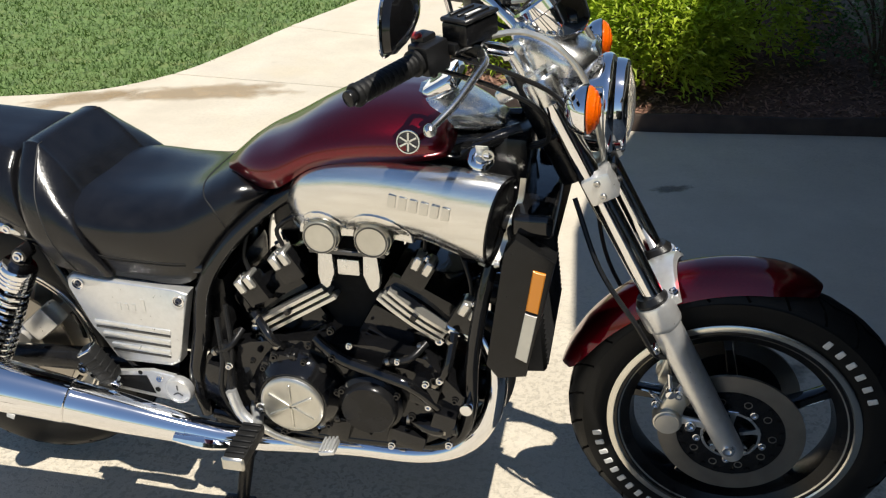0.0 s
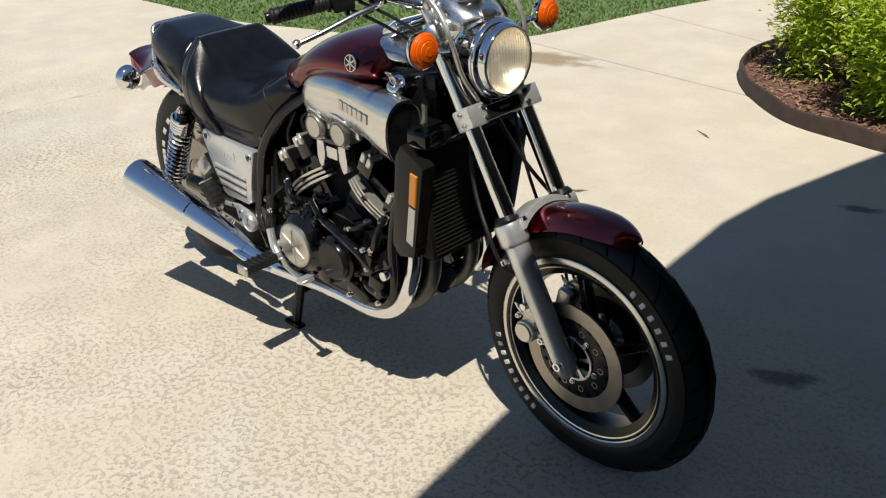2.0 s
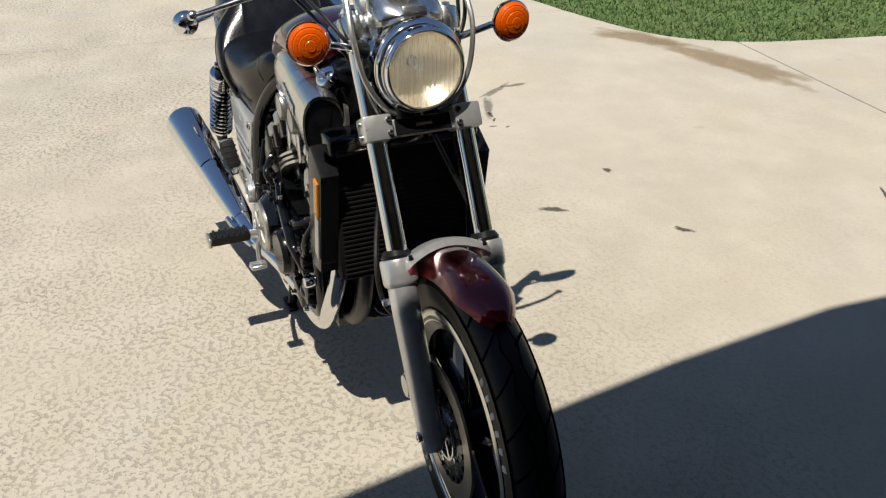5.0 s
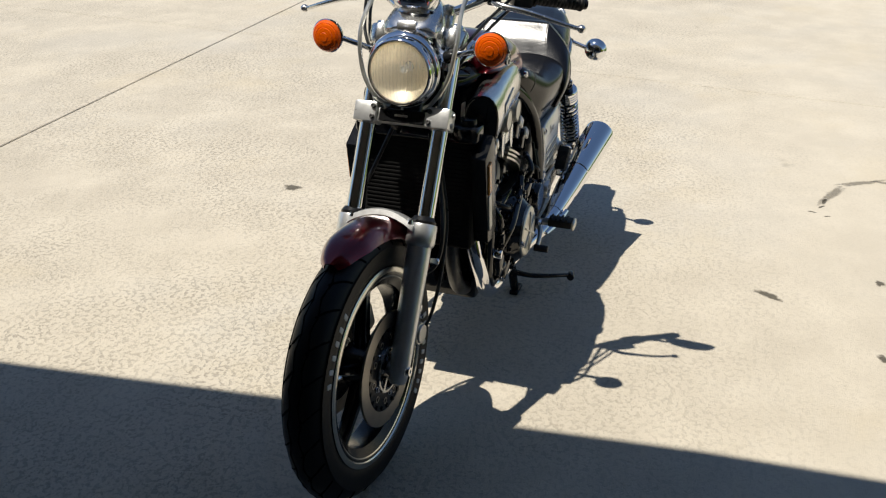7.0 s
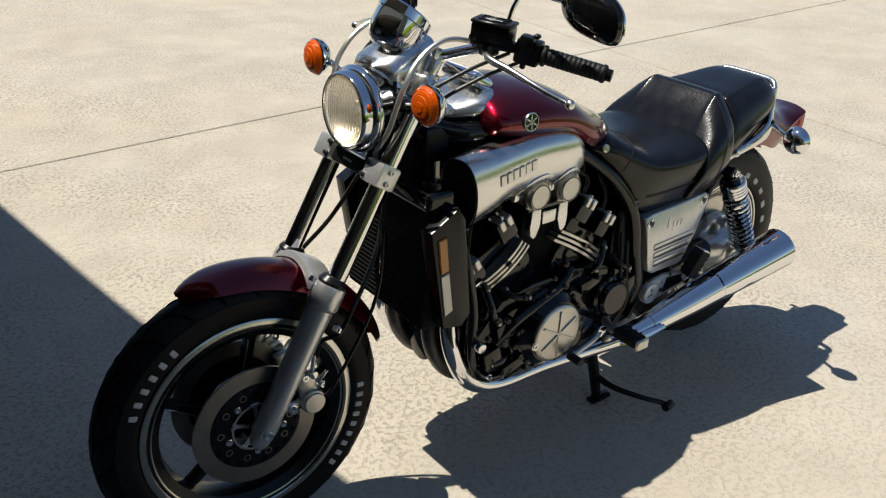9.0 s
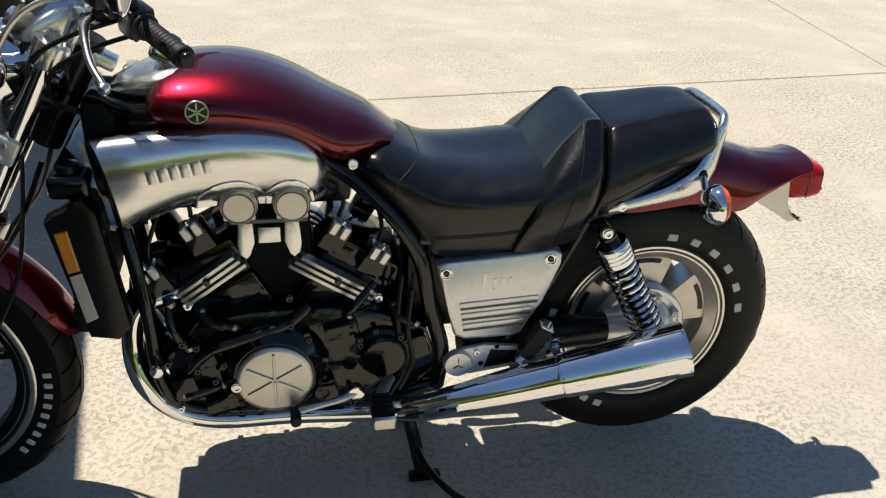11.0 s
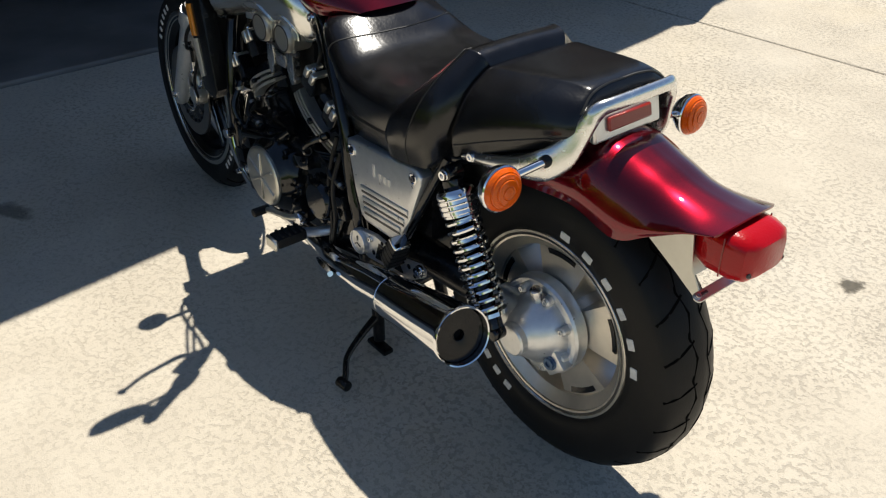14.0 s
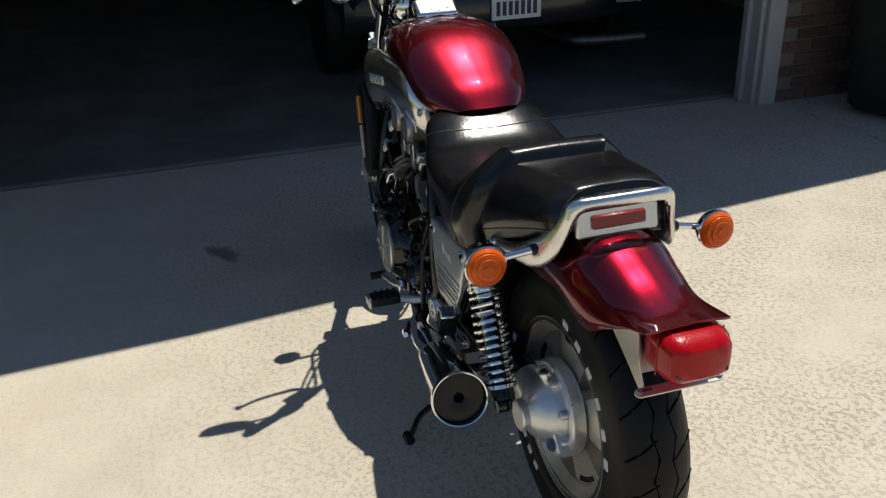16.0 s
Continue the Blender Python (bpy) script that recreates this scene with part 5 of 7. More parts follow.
# ---- tank cover
tank = half_skin([
    [(0.252, 0.100, 0.920), (0.254, 0.112, 0.932), (0.252, 0.108, 0.946), (0.246, 0.082, 0.961), (0.242, 0.045, 0.968), (0.240, 0.0, 0.970)],
    [(0.238, 0.128, 0.908), (0.238, 0.146, 0.928), (0.234, 0.140, 0.951), (0.226, 0.106, 0.973), (0.222, 0.058, 0.983), (0.220, 0.0, 0.986)],
    [(0.175, 0.142, 0.899), (0.175, 0.161, 0.925), (0.172, 0.151, 0.956), (0.168, 0.108, 0.982), (0.166, 0.058, 0.993), (0.165, 0.0, 0.997)],
    [(0.090, 0.148, 0.897), (0.090, 0.164, 0.922), (0.088, 0.151, 0.954), (0.086, 0.107, 0.979), (0.085, 0.057, 0.990), (0.084, 0.0, 0.993)],
    [(0.000, 0.146, 0.880), (0.000, 0.158, 0.902), (0.000, 0.144, 0.933), (0.000, 0.101, 0.955), (0.000, 0.053, 0.964), (0.000, 0.0, 0.967)],
    [(-0.080, 0.132, 0.828), (-0.082, 0.146, 0.856), (-0.084, 0.131, 0.889), (-0.086, 0.091, 0.910), (-0.088, 0.048, 0.918), (-0.088, 0.0, 0.921)],
    [(-0.138, 0.106, 0.822), (-0.145, 0.117, 0.842), (-0.150, 0.103, 0.866), (-0.153, 0.072, 0.880), (-0.155, 0.037, 0.885), (-0.156, 0.0, 0.887)],
    [(-0.184, 0.072, 0.833), (-0.194, 0.077, 0.837), (-0.201, 0.065, 0.841), (-0.207, 0.044, 0.843), (-0.210, 0.022, 0.844), (-0.211, 0.0, 0.844)]
], 5, 6)
part("tank_cover", tank, RED, bike, "glossy candy-red tank cover", sharp=50)
neck = half_skin([
    [(0.350, 0.048, 0.868), (0.352, 0.054, 0.895), (0.350, 0.046, 0.918), (0.342, 0.0, 0.925)],
    [(0.295, 0.082, 0.872), (0.295, 0.090, 0.900), (0.290, 0.074, 0.930), (0.285, 0.0, 0.938)],
    [(0.240, 0.100, 0.885), (0.238, 0.112, 0.908), (0.232, 0.090, 0.938), (0.225, 0.0, 0.946)],
    [(0.190, 0.095, 0.915), (0.186, 0.104, 0.928), (0.180, 0.080, 0.944), (0.175, 0.0, 0.950)]
])
part("neck_cover", neck, BLACK, bike, "gloss black cover between tank and steering head", sharp=60)
saddle = half_skin([
    [(0.330, 0.030, 0.930), (0.331, 0.036, 0.940), (0.326, 0.030, 0.950), (0.320, 0.0, 0.956)],
    [(0.285, 0.066, 0.936), (0.285, 0.076, 0.948), (0.278, 0.064, 0.968), (0.272, 0.0, 0.978)],
    [(0.238, 0.088, 0.944), (0.236, 0.100, 0.956), (0.228, 0.084, 0.982), (0.218, 0.0, 0.996)],
    [(0.190, 0.084, 0.952), (0.186, 0.094, 0.962), (0.178, 0.076, 0.986), (0.170, 0.0, 1.000)]
])
part("panel_bracket", saddle, POLISHED, bike, "silver cast bracket under the instrument panel", sharp=60)
# instrument cluster on the tank
m = Matrix.Translation((0.215, 0, 1.004)) @ rot("Y", -32)
b = bmesh.new()
box(b, (0.066, 0.120, 0.030), m, 0.012, 3)
dash = part("instrument_panel", b, CHROME, bike, "chrome-framed instrument panel with three round dials")
b = bmesh.new()
box(b, (0.052, 0.104, 0.004), m @ Matrix.Translation((0, 0, 0.015)), 0.001, 1)
part("panel_face", b, DIAL, dash)
for y, r in ((0.034, 0.013), (0.0, 0.021), (-0.034, 0.013)):
    b = bmesh.new()
    p = m @ Vector((0, y, 0.0172))
    lathe(b, [(0, 0), (r, 0), (r, 0.0015), (0, 0.0015)], p, m.to_3x3() @ Vector((0, 0, 1)), 28)
    part("dial", b, BADGE, dash)
# round tank badges: plain ring, dark field, three bars
for s in (-1, 1):
    b = bmesh.new()
    c, ax = Vector((0.161 if s > 0 else 0.182, s * (0.1625 if s > 0 else 0.1585), 0.937 if s > 0 else 0.945)), Vector((0, s, 0.10))
    lathe(b, [(0, -0.004), (0.0205, -0.004), (0.0215, 0.0), (0.0205, 0.0025), (0.0185, 0.0025), (0.018, 0.001), (0, 0.001)], c, ax, 36)
    badge = part("tank_badge", b, BADGE, bike, "round dark badge with a bright ring")
    b = bmesh.new()
    lathe(b, [(0.0185, 0.0012), (0.0185, 0.0032), (0.0205, 0.0032), (0.0214, 0.0012)], c, ax, 36, closed=True)
    part("badge_ring", b, POLISHED, badge)
    mb = axis_matrix(c, ax)
    for k in range(3):
        b = bmesh.new()
        box(b, (0.0335, 0.0032, 0.0022), mb @ Matrix.Rotation(radians(30 + 60 * k), 4, "Z") @ Matrix.Translation((0, 0, 0.0018)), 0)
        part("badge_bar", b, POLISHED, badge)

# ---- seat
seat = half_skin([
    [(-0.105, 0.100, 0.800), (-0.106, 0.110, 0.808), (-0.108, 0.100, 0.816), (-0.112, 0.060, 0.820), (-0.115, 0.0, 0.821)],
    [(-0.150, 0.130, 0.768), (-0.155, 0.146, 0.799), (-0.160, 0.128, 0.827), (-0.170, 0.070, 0.838), (-0.175, 0.0, 0.840)],
    [(-0.205, 0.146, 0.710), (-0.210, 0.165, 0.762), (-0.215, 0.148, 0.802), (-0.220, 0.084, 0.822), (-0.222, 0.0, 0.825)],
    [(-0.275, 0.156, 0.622), (-0.280, 0.184, 0.722), (-0.285, 0.170, 0.768), (-0.290, 0.096, 0.790), (-0.292, 0.0, 0.792)],
    [(-0.380, 0.165, 0.624), (-0.380, 0.195, 0.716), (-0.382, 0.184, 0.760), (-0.385, 0.108, 0.780), (-0.385, 0.0, 0.780)],
    [(-0.450, 0.168, 0.630), (-0.455, 0.195, 0.716), (-0.460, 0.184, 0.764), (-0.460, 0.112, 0.784), (-0.460, 0.0, 0.784)],
    [(-0.500, 0.160, 0.640), (-0.505, 0.186, 0.716), (-0.510, 0.172, 0.768), (-0.512, 0.108, 0.790), (-0.512, 0.0, 0.792)]])
rider_seat = part("rider_seat", seat, LEATHER, bike, "black vinyl rider seat with stitched panels", sharp=60)
bol = half_skin([
    [(-0.425, 0.165, 0.634), (-0.445, 0.188, 0.700), (-0.470, 0.180, 0.750), (-0.480, 0.128, 0.772), (-0.482, 0.100, 0.774), (-0.480, 0.0, 0.773)],
    [(-0.430, 0.180, 0.632), (-0.452, 0.204, 0.700), (-0.480, 0.192, 0.760), (-0.492, 0.130, 0.784), (-0.494, 0.105, 0.786), (-0.492, 0.0, 0.785)],
    [(-0.458, 0.184, 0.633), (-0.480, 0.208, 0.706), (-0.508, 0.192, 0.780), (-0.528, 0.124, 0.829), (-0.531, 0.100, 0.833), (-0.529, 0.0, 0.833)],
    [(-0.490, 0.184, 0.637), (-0.512, 0.207, 0.712), (-0.538, 0.189, 0.794), (-0.562, 0.120, 0.862), (-0.566, 0.098, 0.868), (-0.565, 0.0, 0.869)],
    [(-0.505, 0.183, 0.640), (-0.527, 0.206, 0.714), (-0.553, 0.187, 0.798), (-0.577, 0.117, 0.872), (-0.581, 0.096, 0.879), (-0.581, 0.0, 0.881)],
    [(-0.548, 0.179, 0.648), (-0.566, 0.199, 0.722), (-0.588, 0.177, 0.802), (-0.606, 0.112, 0.870), (-0.609, 0.092, 0.877), (-0.608, 0.0, 0.879)],
    [(-0.570, 0.170, 0.660), (-0.586, 0.186, 0.730), (-0.605, 0.164, 0.800), (-0.620, 0.104, 0.858), (-0.623, 0.088, 0.863), (-0.622, 0.0, 0.864)],
    [(-0.580, 0.156, 0.668), (-0.598, 0.169, 0.735), (-0.615, 0.150, 0.792), (-0.629, 0.094, 0.842), (-0.631, 0.080, 0.846), (-0.630, 0.0, 0.848)]])
bolster = part("seat_bolster", bol, LEATHER, bike, "raised black vinyl bolster behind the rider", sharp=60)
pil = half_skin([
    [(-0.590, 0.150, 0.690), (-0.602, 0.160, 0.745), (-0.618, 0.140, 0.806), (-0.624, 0.108, 0.840), (-0.626, 0.092, 0.846), (-0.627, 0.050, 0.848), (-0.627, 0.0, 0.848)],
    [(-0.612, 0.160, 0.694), (-0.620, 0.171, 0.750), (-0.632, 0.150, 0.820), (-0.638, 0.114, 0.856), (-0.640, 0.098, 0.863), (-0.641, 0.050, 0.865), (-0.641, 0.0, 0.865)],
    [(-0.700, 0.152, 0.733), (-0.700, 0.163, 0.782), (-0.702, 0.143, 0.838), (-0.704, 0.104, 0.866), (-0.704, 0.088, 0.872), (-0.704, 0.045, 0.874), (-0.704, 0.0, 0.874)],
    [(-0.790, 0.136, 0.772), (-0.792, 0.146, 0.812), (-0.792, 0.126, 0.856), (-0.792, 0.092, 0.877), (-0.792, 0.077, 0.883), (-0.792, 0.040, 0.885), (-0.792, 0.0, 0.885)],
    [(-0.838, 0.122, 0.790), (-0.842, 0.131, 0.822), (-0.842, 0.114, 0.858), (-0.840, 0.085, 0.878), (-0.839, 0.071, 0.884), (-0.838, 0.036, 0.886), (-0.838, 0.0, 0.886)],
    [(-0.850, 0.112, 0.796), (-0.859, 0.120, 0.822), (-0.859, 0.104, 0.855), (-0.855, 0.079, 0.872), (-0.854, 0.066, 0.877), (-0.853, 0.033, 0.879), (-0.853, 0.0, 0.879)],
    [(-0.854, 0.104, 0.800), (-0.865, 0.110, 0.822), (-0.866, 0.096, 0.846), (-0.863, 0.072, 0.858), (-0.862, 0.060, 0.861), (-0.861, 0.030, 0.862), (-0.861, 0.0, 0.862)]])
passenger_seat = part("passenger_seat", pil, LEATHER, bike, "black vinyl passenger seat", sharp=60)


def seam(pts, cover, r=0.0016):
    """A stitched seam that follows the cover's surface."""
    bpy.context.view_layer.update()
    on = cover.evaluated_get(bpy.context.evaluated_depsgraph_get())
    line = [on.closest_point_on_mesh(Vector(p))[1] for p in smooth_curve(pts, 8)]
    b = bmesh.new()
    tube(b, line, r, 5, 1, smooth=False)
    part("seat_stitch", b, STITCH, bike)


for s in (-1, 1):
    seam([(-0.268, s * 0.176, 0.662), (-0.33, s * 0.186, 0.666), (-0.40, s * 0.190, 0.672), (-0.440, s * 0.190, 0.678)], rider_seat)
    seam([(-0.268, s * 0.176, 0.668), (-0.33, s * 0.186, 0.672), (-0.40, s * 0.190, 0.678), (-0.440, s * 0.190, 0.684)], rider_seat)
    seam([(-0.182, s * 0.155, 0.745), (-0.198, s * 0.160, 0.785), (-0.226, s * 0.140, 0.808), (-0.250, s * 0.080, 0.815), (-0.256, 0, 0.815)], rider_seat)
    seam([(-0.615, s * 0.166, 0.722), (-0.70, s * 0.1615, 0.757), (-0.80, s * 0.143, 0.795), (-0.850, s * 0.124, 0.812)], passenger_seat)
    seam([(-0.859, s * 0.108, 0.85), (-0.854, s * 0.080, 0.876), (-0.850, s * 0.04, 0.884), (-0.850, 0, 0.885)], passenger_seat, 0.0022)
    seam([(-0.500, s * 0.190, 0.640), (-0.522, s * 0.206, 0.712), (-0.550, s * 0.188, 0.795), (-0.572, s * 0.120, 0.868), (-0.576, s * 0.096, 0.876)], bolster, 0.0014)

# ---- grab rail, rear mudguard, tail lamp
b = bmesh.new()
right = [(-0.628, 0.150, 0.702), (-0.690, 0.153, 0.716), (-0.760, 0.151, 0.732), (-0.812, 0.143, 0.750), (-0.842, 0.126, 0.776), (-0.860, 0.110, 0.814), (-0.874, 0.100, 0.846), (-0.881, 0.089, 0.861), (-0.886, 0.072, 0.866), (-0.888, 0.036, 0.867)]
q = smooth_curve(right + [(x, -y, z) for x, y, z in right[::-1]], 5)
rings = []
for i, p in enumerate(q):
    d = Vector(q[min(i + 1, len(q) - 1)] - q[max(i - 1, 0)]).normalized()
    out = Vector((-1.0 if abs(p[1]) < 0.10 else -0.3, 0.9 * math.copysign(1, p[1]) if abs(p[1]) > 0.06 else 0.0, 0.0))
    out = (out - d * out.dot(d)).normalized()
    up = d.cross(out)
    wide = float(np.interp(p[0], [-0.886, -0.870, -0.845, -0.815, -0.76, -0.70, -0.63], [0.013, 0.017, 0.026, 0.029, 0.019, 0.014, 0.011]))
    rings.append([Vector(p) + out * 0.010 * math.cos(a) + up * wide * math.sin(a) for a in [2 * math.pi * k / 14 for k in range(14)]])
skin(b, rings)
rail = part("grab_rail", b, POLISHED, bike, "polished aluminium grab rail round the seat end", sharp=60)
for s in (-1, 1):
    bolt(Vector((-0.655, s * 0.161, 0.710)), (0, s, 0), 0.008, 0.004, rail, CHROME)
b = bmesh.new()
m = Matrix.Translation((-0.868, 0, 0.815)) @ rot("Y", 12)
box(b, (0.014, 0.166, 0.060), m @ Matrix.Translation((0.004, 0, 0.008)), 0.004, 1)
plate = part("rail_plate", b, CAST, bike, "silver plate inside the rail")
b = bmesh.new()
box(b, (0.008, 0.108, 0.025), m @ Matrix.Translation((-0.006, 0, 0.006)), 0.003, 1)
part("red_reflector", b, REFL_RED, plate, "dull red reflector")
fen = half_skin([
    [(-0.560, 0.090, 0.680), (-0.560, 0.092, 0.700), (-0.560, 0.080, 0.720), (-0.560, 0.045, 0.732), (-0.560, 0.0, 0.735)],
    [(-0.700, 0.104, 0.668), (-0.700, 0.108, 0.705), (-0.700, 0.092, 0.745), (-0.700, 0.050, 0.765), (-0.700, 0.0, 0.770)],
    [(-0.850, 0.106, 0.682), (-0.852, 0.110, 0.715), (-0.854, 0.092, 0.765), (-0.856, 0.050, 0.792), (-0.856, 0.0, 0.798)],
    [(-0.945, 0.098, 0.655), (-0.948, 0.102, 0.690), (-0.952, 0.084, 0.742), (-0.955, 0.048, 0.768), (-0.955, 0.0, 0.775)],
    [(-1.010, 0.090, 0.686), (-1.012, 0.092, 0.702), (-1.016, 0.076, 0.730), (-1.018, 0.044, 0.750), (-1.018, 0.0, 0.756)],
    [(-1.070, 0.086, 0.719), (-1.072, 0.085, 0.725), (-1.078, 0.070, 0.735), (-1.080, 0.040, 0.744), (-1.080, 0.0, 0.748)],
    [(-1.116, 0.080, 0.734), (-1.120, 0.078, 0.737), (-1.126, 0.062, 0.742), (-1.130, 0.034, 0.747), (-1.131, 0.0, 0.749)]], 5, 7, close=False, thick=0.004)
part("rear_mudguard", fen, RED, bike, "candy-red rear mudguard with a flared tail", sharp=60)
b = bmesh.new()
rings = []
for a in np.linspace(radians(20), radians(120), 24):
    ring = []
    for y in np.linspace(-1, 1, 11):
        r = 0.352 - 0.028 * abs(y) ** 3
        ring.append(RW + Vector((-r * math.cos(a), 0.094 * y, r * math.sin(a))))
    rings.append(ring)
skin(b, rings[12:], close_u=False)
bmesh.ops.recalc_face_normals(b, faces=b.faces)
bmesh.ops.solidify(b, geom=b.faces[:], thickness=0.003)
part("inner_mudguard", b, PLASTIC, bike)
b = bmesh.new()
rings = []
for x, w, z0, z1 in ((-1.060, 0.030, 0.672, 0.726), (-1.070, 0.050, 0.660, 0.734), (-1.098, 0.060, 0.654, 0.738), (-1.140, 0.060, 0.654, 0.736), (-1.163, 0.055, 0.658, 0.730), (-1.173, 0.040, 0.668, 0.720)):
    ring = []
    for k in range(32):
        a = 2 * math.pi * k / 32
        c, s_ = math.cos(a), math.sin(a)
        q = (abs(c) ** 5 + abs(s_) ** 5) ** -0.2
        ring.append((x, w * q * c, (z0 + z1) / 2 + (z1 - z0) / 2 * q * s_))
    rings.append(ring)
skin(b, rings)
tail = part("tail_lamp", b, REDLENS, bike, "red plastic tail lamp")
b = bmesh.new()
box(b, (0.024, 0.100, 0.050), Matrix.Translation((-1.085, 0, 0.693)), 0.004, 1)
part("lamp_base", b, PLASTIC, tail)
for s in (-1, 1):
    bolt(Vector((-1.170, s * 0.043, 0.676)), (-1, 0, 0.1), 0.0038, 0.002, tail, DARK_STEEL, "lens_screw")
    b = bmesh.new()
    box(b, (0.0025, 0.002, 0.070), Matrix.Translation((-1.128, s * 0.0605, 0.695)), 0.0006, 1)
    part("lens_seam", b, REFL_RED, tail)
b = bmesh.new()
for s in (-1, 1):
    prism(b, [(-0.975, 0.680), (-1.075, 0.722), (-1.085, 0.650), (-1.110, 0.610), (-1.095, 0.606), (-1.055, 0.632)], side_frame(0.062, s), 0.003)
box(b, (0.004, 0.122, 0.085), Matrix.Translation((-1.062, 0, 0.672)) @ rot("Y", 28))
bar_out = [(0.009 * math.cos(a), 0.074 * (1 if math.sin(a) > 0 else -1) + 0.010 * math.sin(a)) for a in [2 * math.pi * (k + 0.5) / 24 for k in range(24)]]
prism(b, bar_out, Matrix.Translation((-1.110, 0, 0.615)) @ rot("Y", -28), 0.0035, 0.001, 1)
brk = part("plate_bracket", b, SATIN, bike, "bare metal number plate bracket under the tail lamp")
for s in (-1, 1):
    b = bmesh.new()
    box(b, (0.006, 0.020, 0.003), Matrix.Translation((-1.111, s * 0.062, 0.6195)) @ rot("Y", -28), 0.001, 1)
    part("bracket_slot", b, DARK_STEEL, brk)
    bolt(Vector((-1.110, s * 0.076, 0.6195)), (-0.4, 0, 0.8), 0.005, 0.004, brk)

# ---- rear wheel
rear_wheel = bmesh.new()
lathe(rear_wheel, [(0.196, -0.056), (0.186, -0.050), (0.172, -0.030), (0.168, 0), (0.172, 0.030), (0.186, 0.050), (0.196, 0.056), (0.186, 0.058), (0.164, 0.040), (0.158, 0), (0.164, -0.040), (0.186, -0.058)], RW, (0, 1, 0), 96, closed=True)
rear_wheel = part("rear_wheel", rear_wheel, WHEEL_GREY, bike, "silver cast rear wheel with broad slotted spokes")
for s in (-1, 1):
    b = bmesh.new()
    lathe(b, [(0.203, s * 0.056), (0.2045, s * 0.061), (0.2015, s * 0.0640), (0.1965, s * 0.0635), (0.1950, s * 0.0610), (0.1965, s * 0.056)], RW, (0, 1, 0), 96, closed=True)
    part("rim_lip", b, MACHINED, rear_wheel, "polished rim edge")
    # dark ring coloured in for the shade between lip and line
    b = bmesh.new()
    lathe(b, [(0.1965, s * 0.0560), (0.1965, s * 0.0600), (0.1900, s * 0.0595), (0.1900, s * 0.0560)], RW, (0, 1, 0), 96, closed=True)
    part("rim_groove", b, DARK_STEEL, rear_wheel)
    b = bmesh.new()
    lathe(b, [(0.1905, s * 0.0560), (0.1905, s * 0.0620), (0.1865, s * 0.0612), (0.1850, s * 0.0560)], RW, (0, 1, 0), 96, closed=True)
    part("rim_line", b, MACHINED, rear_wheel, "thin bare metal line inside the rim")
tyre(rear_wheel, RW, 0.326, 0.198, 0.148, "wide black rear tyre with white sidewall lettering", 24)
for s in (-1, 1):
    y = s * 0.0728
    lettering(rear_wheel, RW, 0.230, y, s, radians(99) if s > 0 else radians(176), 6, 0.255, 0.017, 0.024)
    lettering(rear_wheel, RW, 0.230, y, s, radians(293) if s > 0 else radians(250), 9, 0.175, 0.017, 0.022)
for k in range(5):
    a0 = radians(90 + 72 * k)
    b = bmesh.new()
    rings = []
    for q in np.linspace(0, 1, 7):
        r = 0.045 + 0.122 * q
        half = radians(25) * (1 - 0.10 * q)
        row = []
        for t in np.linspace(-1, 1, 9):
            a = a0 + half * t
            row.append((r, a))
        dish = 0.046 - 0.012 * q
        rings.append([RW + Vector((r_ * math.cos(a), dish, r_ * math.sin(a))) for r_, a in row] + [RW + Vector((r_ * math.cos(a), -dish, r_ * math.sin(a))) for r_, a in row[::-1]])
    skin(b, rings)
    part("spoke", b, WHEEL_GREY, rear_wheel, sharp=30)
    for s in (-1, 1):
        # black inset proud of the spoke, for the shade inside a slot
        b = bmesh.new()
        pts = [RW + Vector((0.152 * math.cos(a0 + t), s * 0.0358, 0.152 * math.sin(a0 + t))) for t in np.linspace(-0.23, 0.23, 7)]
        rr = [[p + Vector((p - RW).normalized()) * u + Vector((0, s * v, 0)) for u, v in ((-0.006, -0.002), (0.006, -0.002), (0.006, 0.0015), (-0.006, 0.0015))] for p in pts]
        skin(b, rr)
        part("spoke_slot", b, BLACK, rear_wheel)
b = bmesh.new()
lathe(b, [(0, -0.075), (0.04, -0.075), (0.055, -0.06), (0.060, 0.05), (0.05, 0.07), (0, 0.07)], RW, (0, 1, 0), 40)
part("hub", b, WHEEL_GREY, rear_wheel)
b = bmesh.new()
lathe(b, [(0.070, -0.066), (0.141, -0.066), (0.141, -0.073), (0.070, -0.073)], RW, (0, 1, 0), 72, closed=True)
part("brake_disc", b, STEEL, rear_wheel)
# final drive on the left, swing arms
b = bmesh.new()
lathe(b, [(0, 0.045), (0.103, 0.045), (0.105, 0.050), (0.105, 0.072), (0.101, 0.077), (0.091, 0.078), (0.089, 0.073), (0.079, 0.073), (0.077, 0.082), (0.068, 0.102), (0.047, 0.128), (0.037, 0.134), (0.034, 0.137), (0.034, 0.150), (0.030, 0.153), (0, 0.153)], RW + Vector((0.01, 0, 0)), (0, 1, 0), 64)
box(b, (0.052, 0.034, 0.052), Matrix.Translation((-0.836, 0.084, 0.318)) @ rot("Y", 45), 0.006, 2)
tube(b, [RW + Vector((0.02, 0.082, 0.01)), RW + Vector((0.07, 0.086, 0.013)), RW + Vector((0.108, 0.088, 0.015))], [0.055, 0.046, 0.038], 24, 4)
fd = part("final_drive", b, CAST, bike, "silver final drive housing on the rear hub", sharp=35)
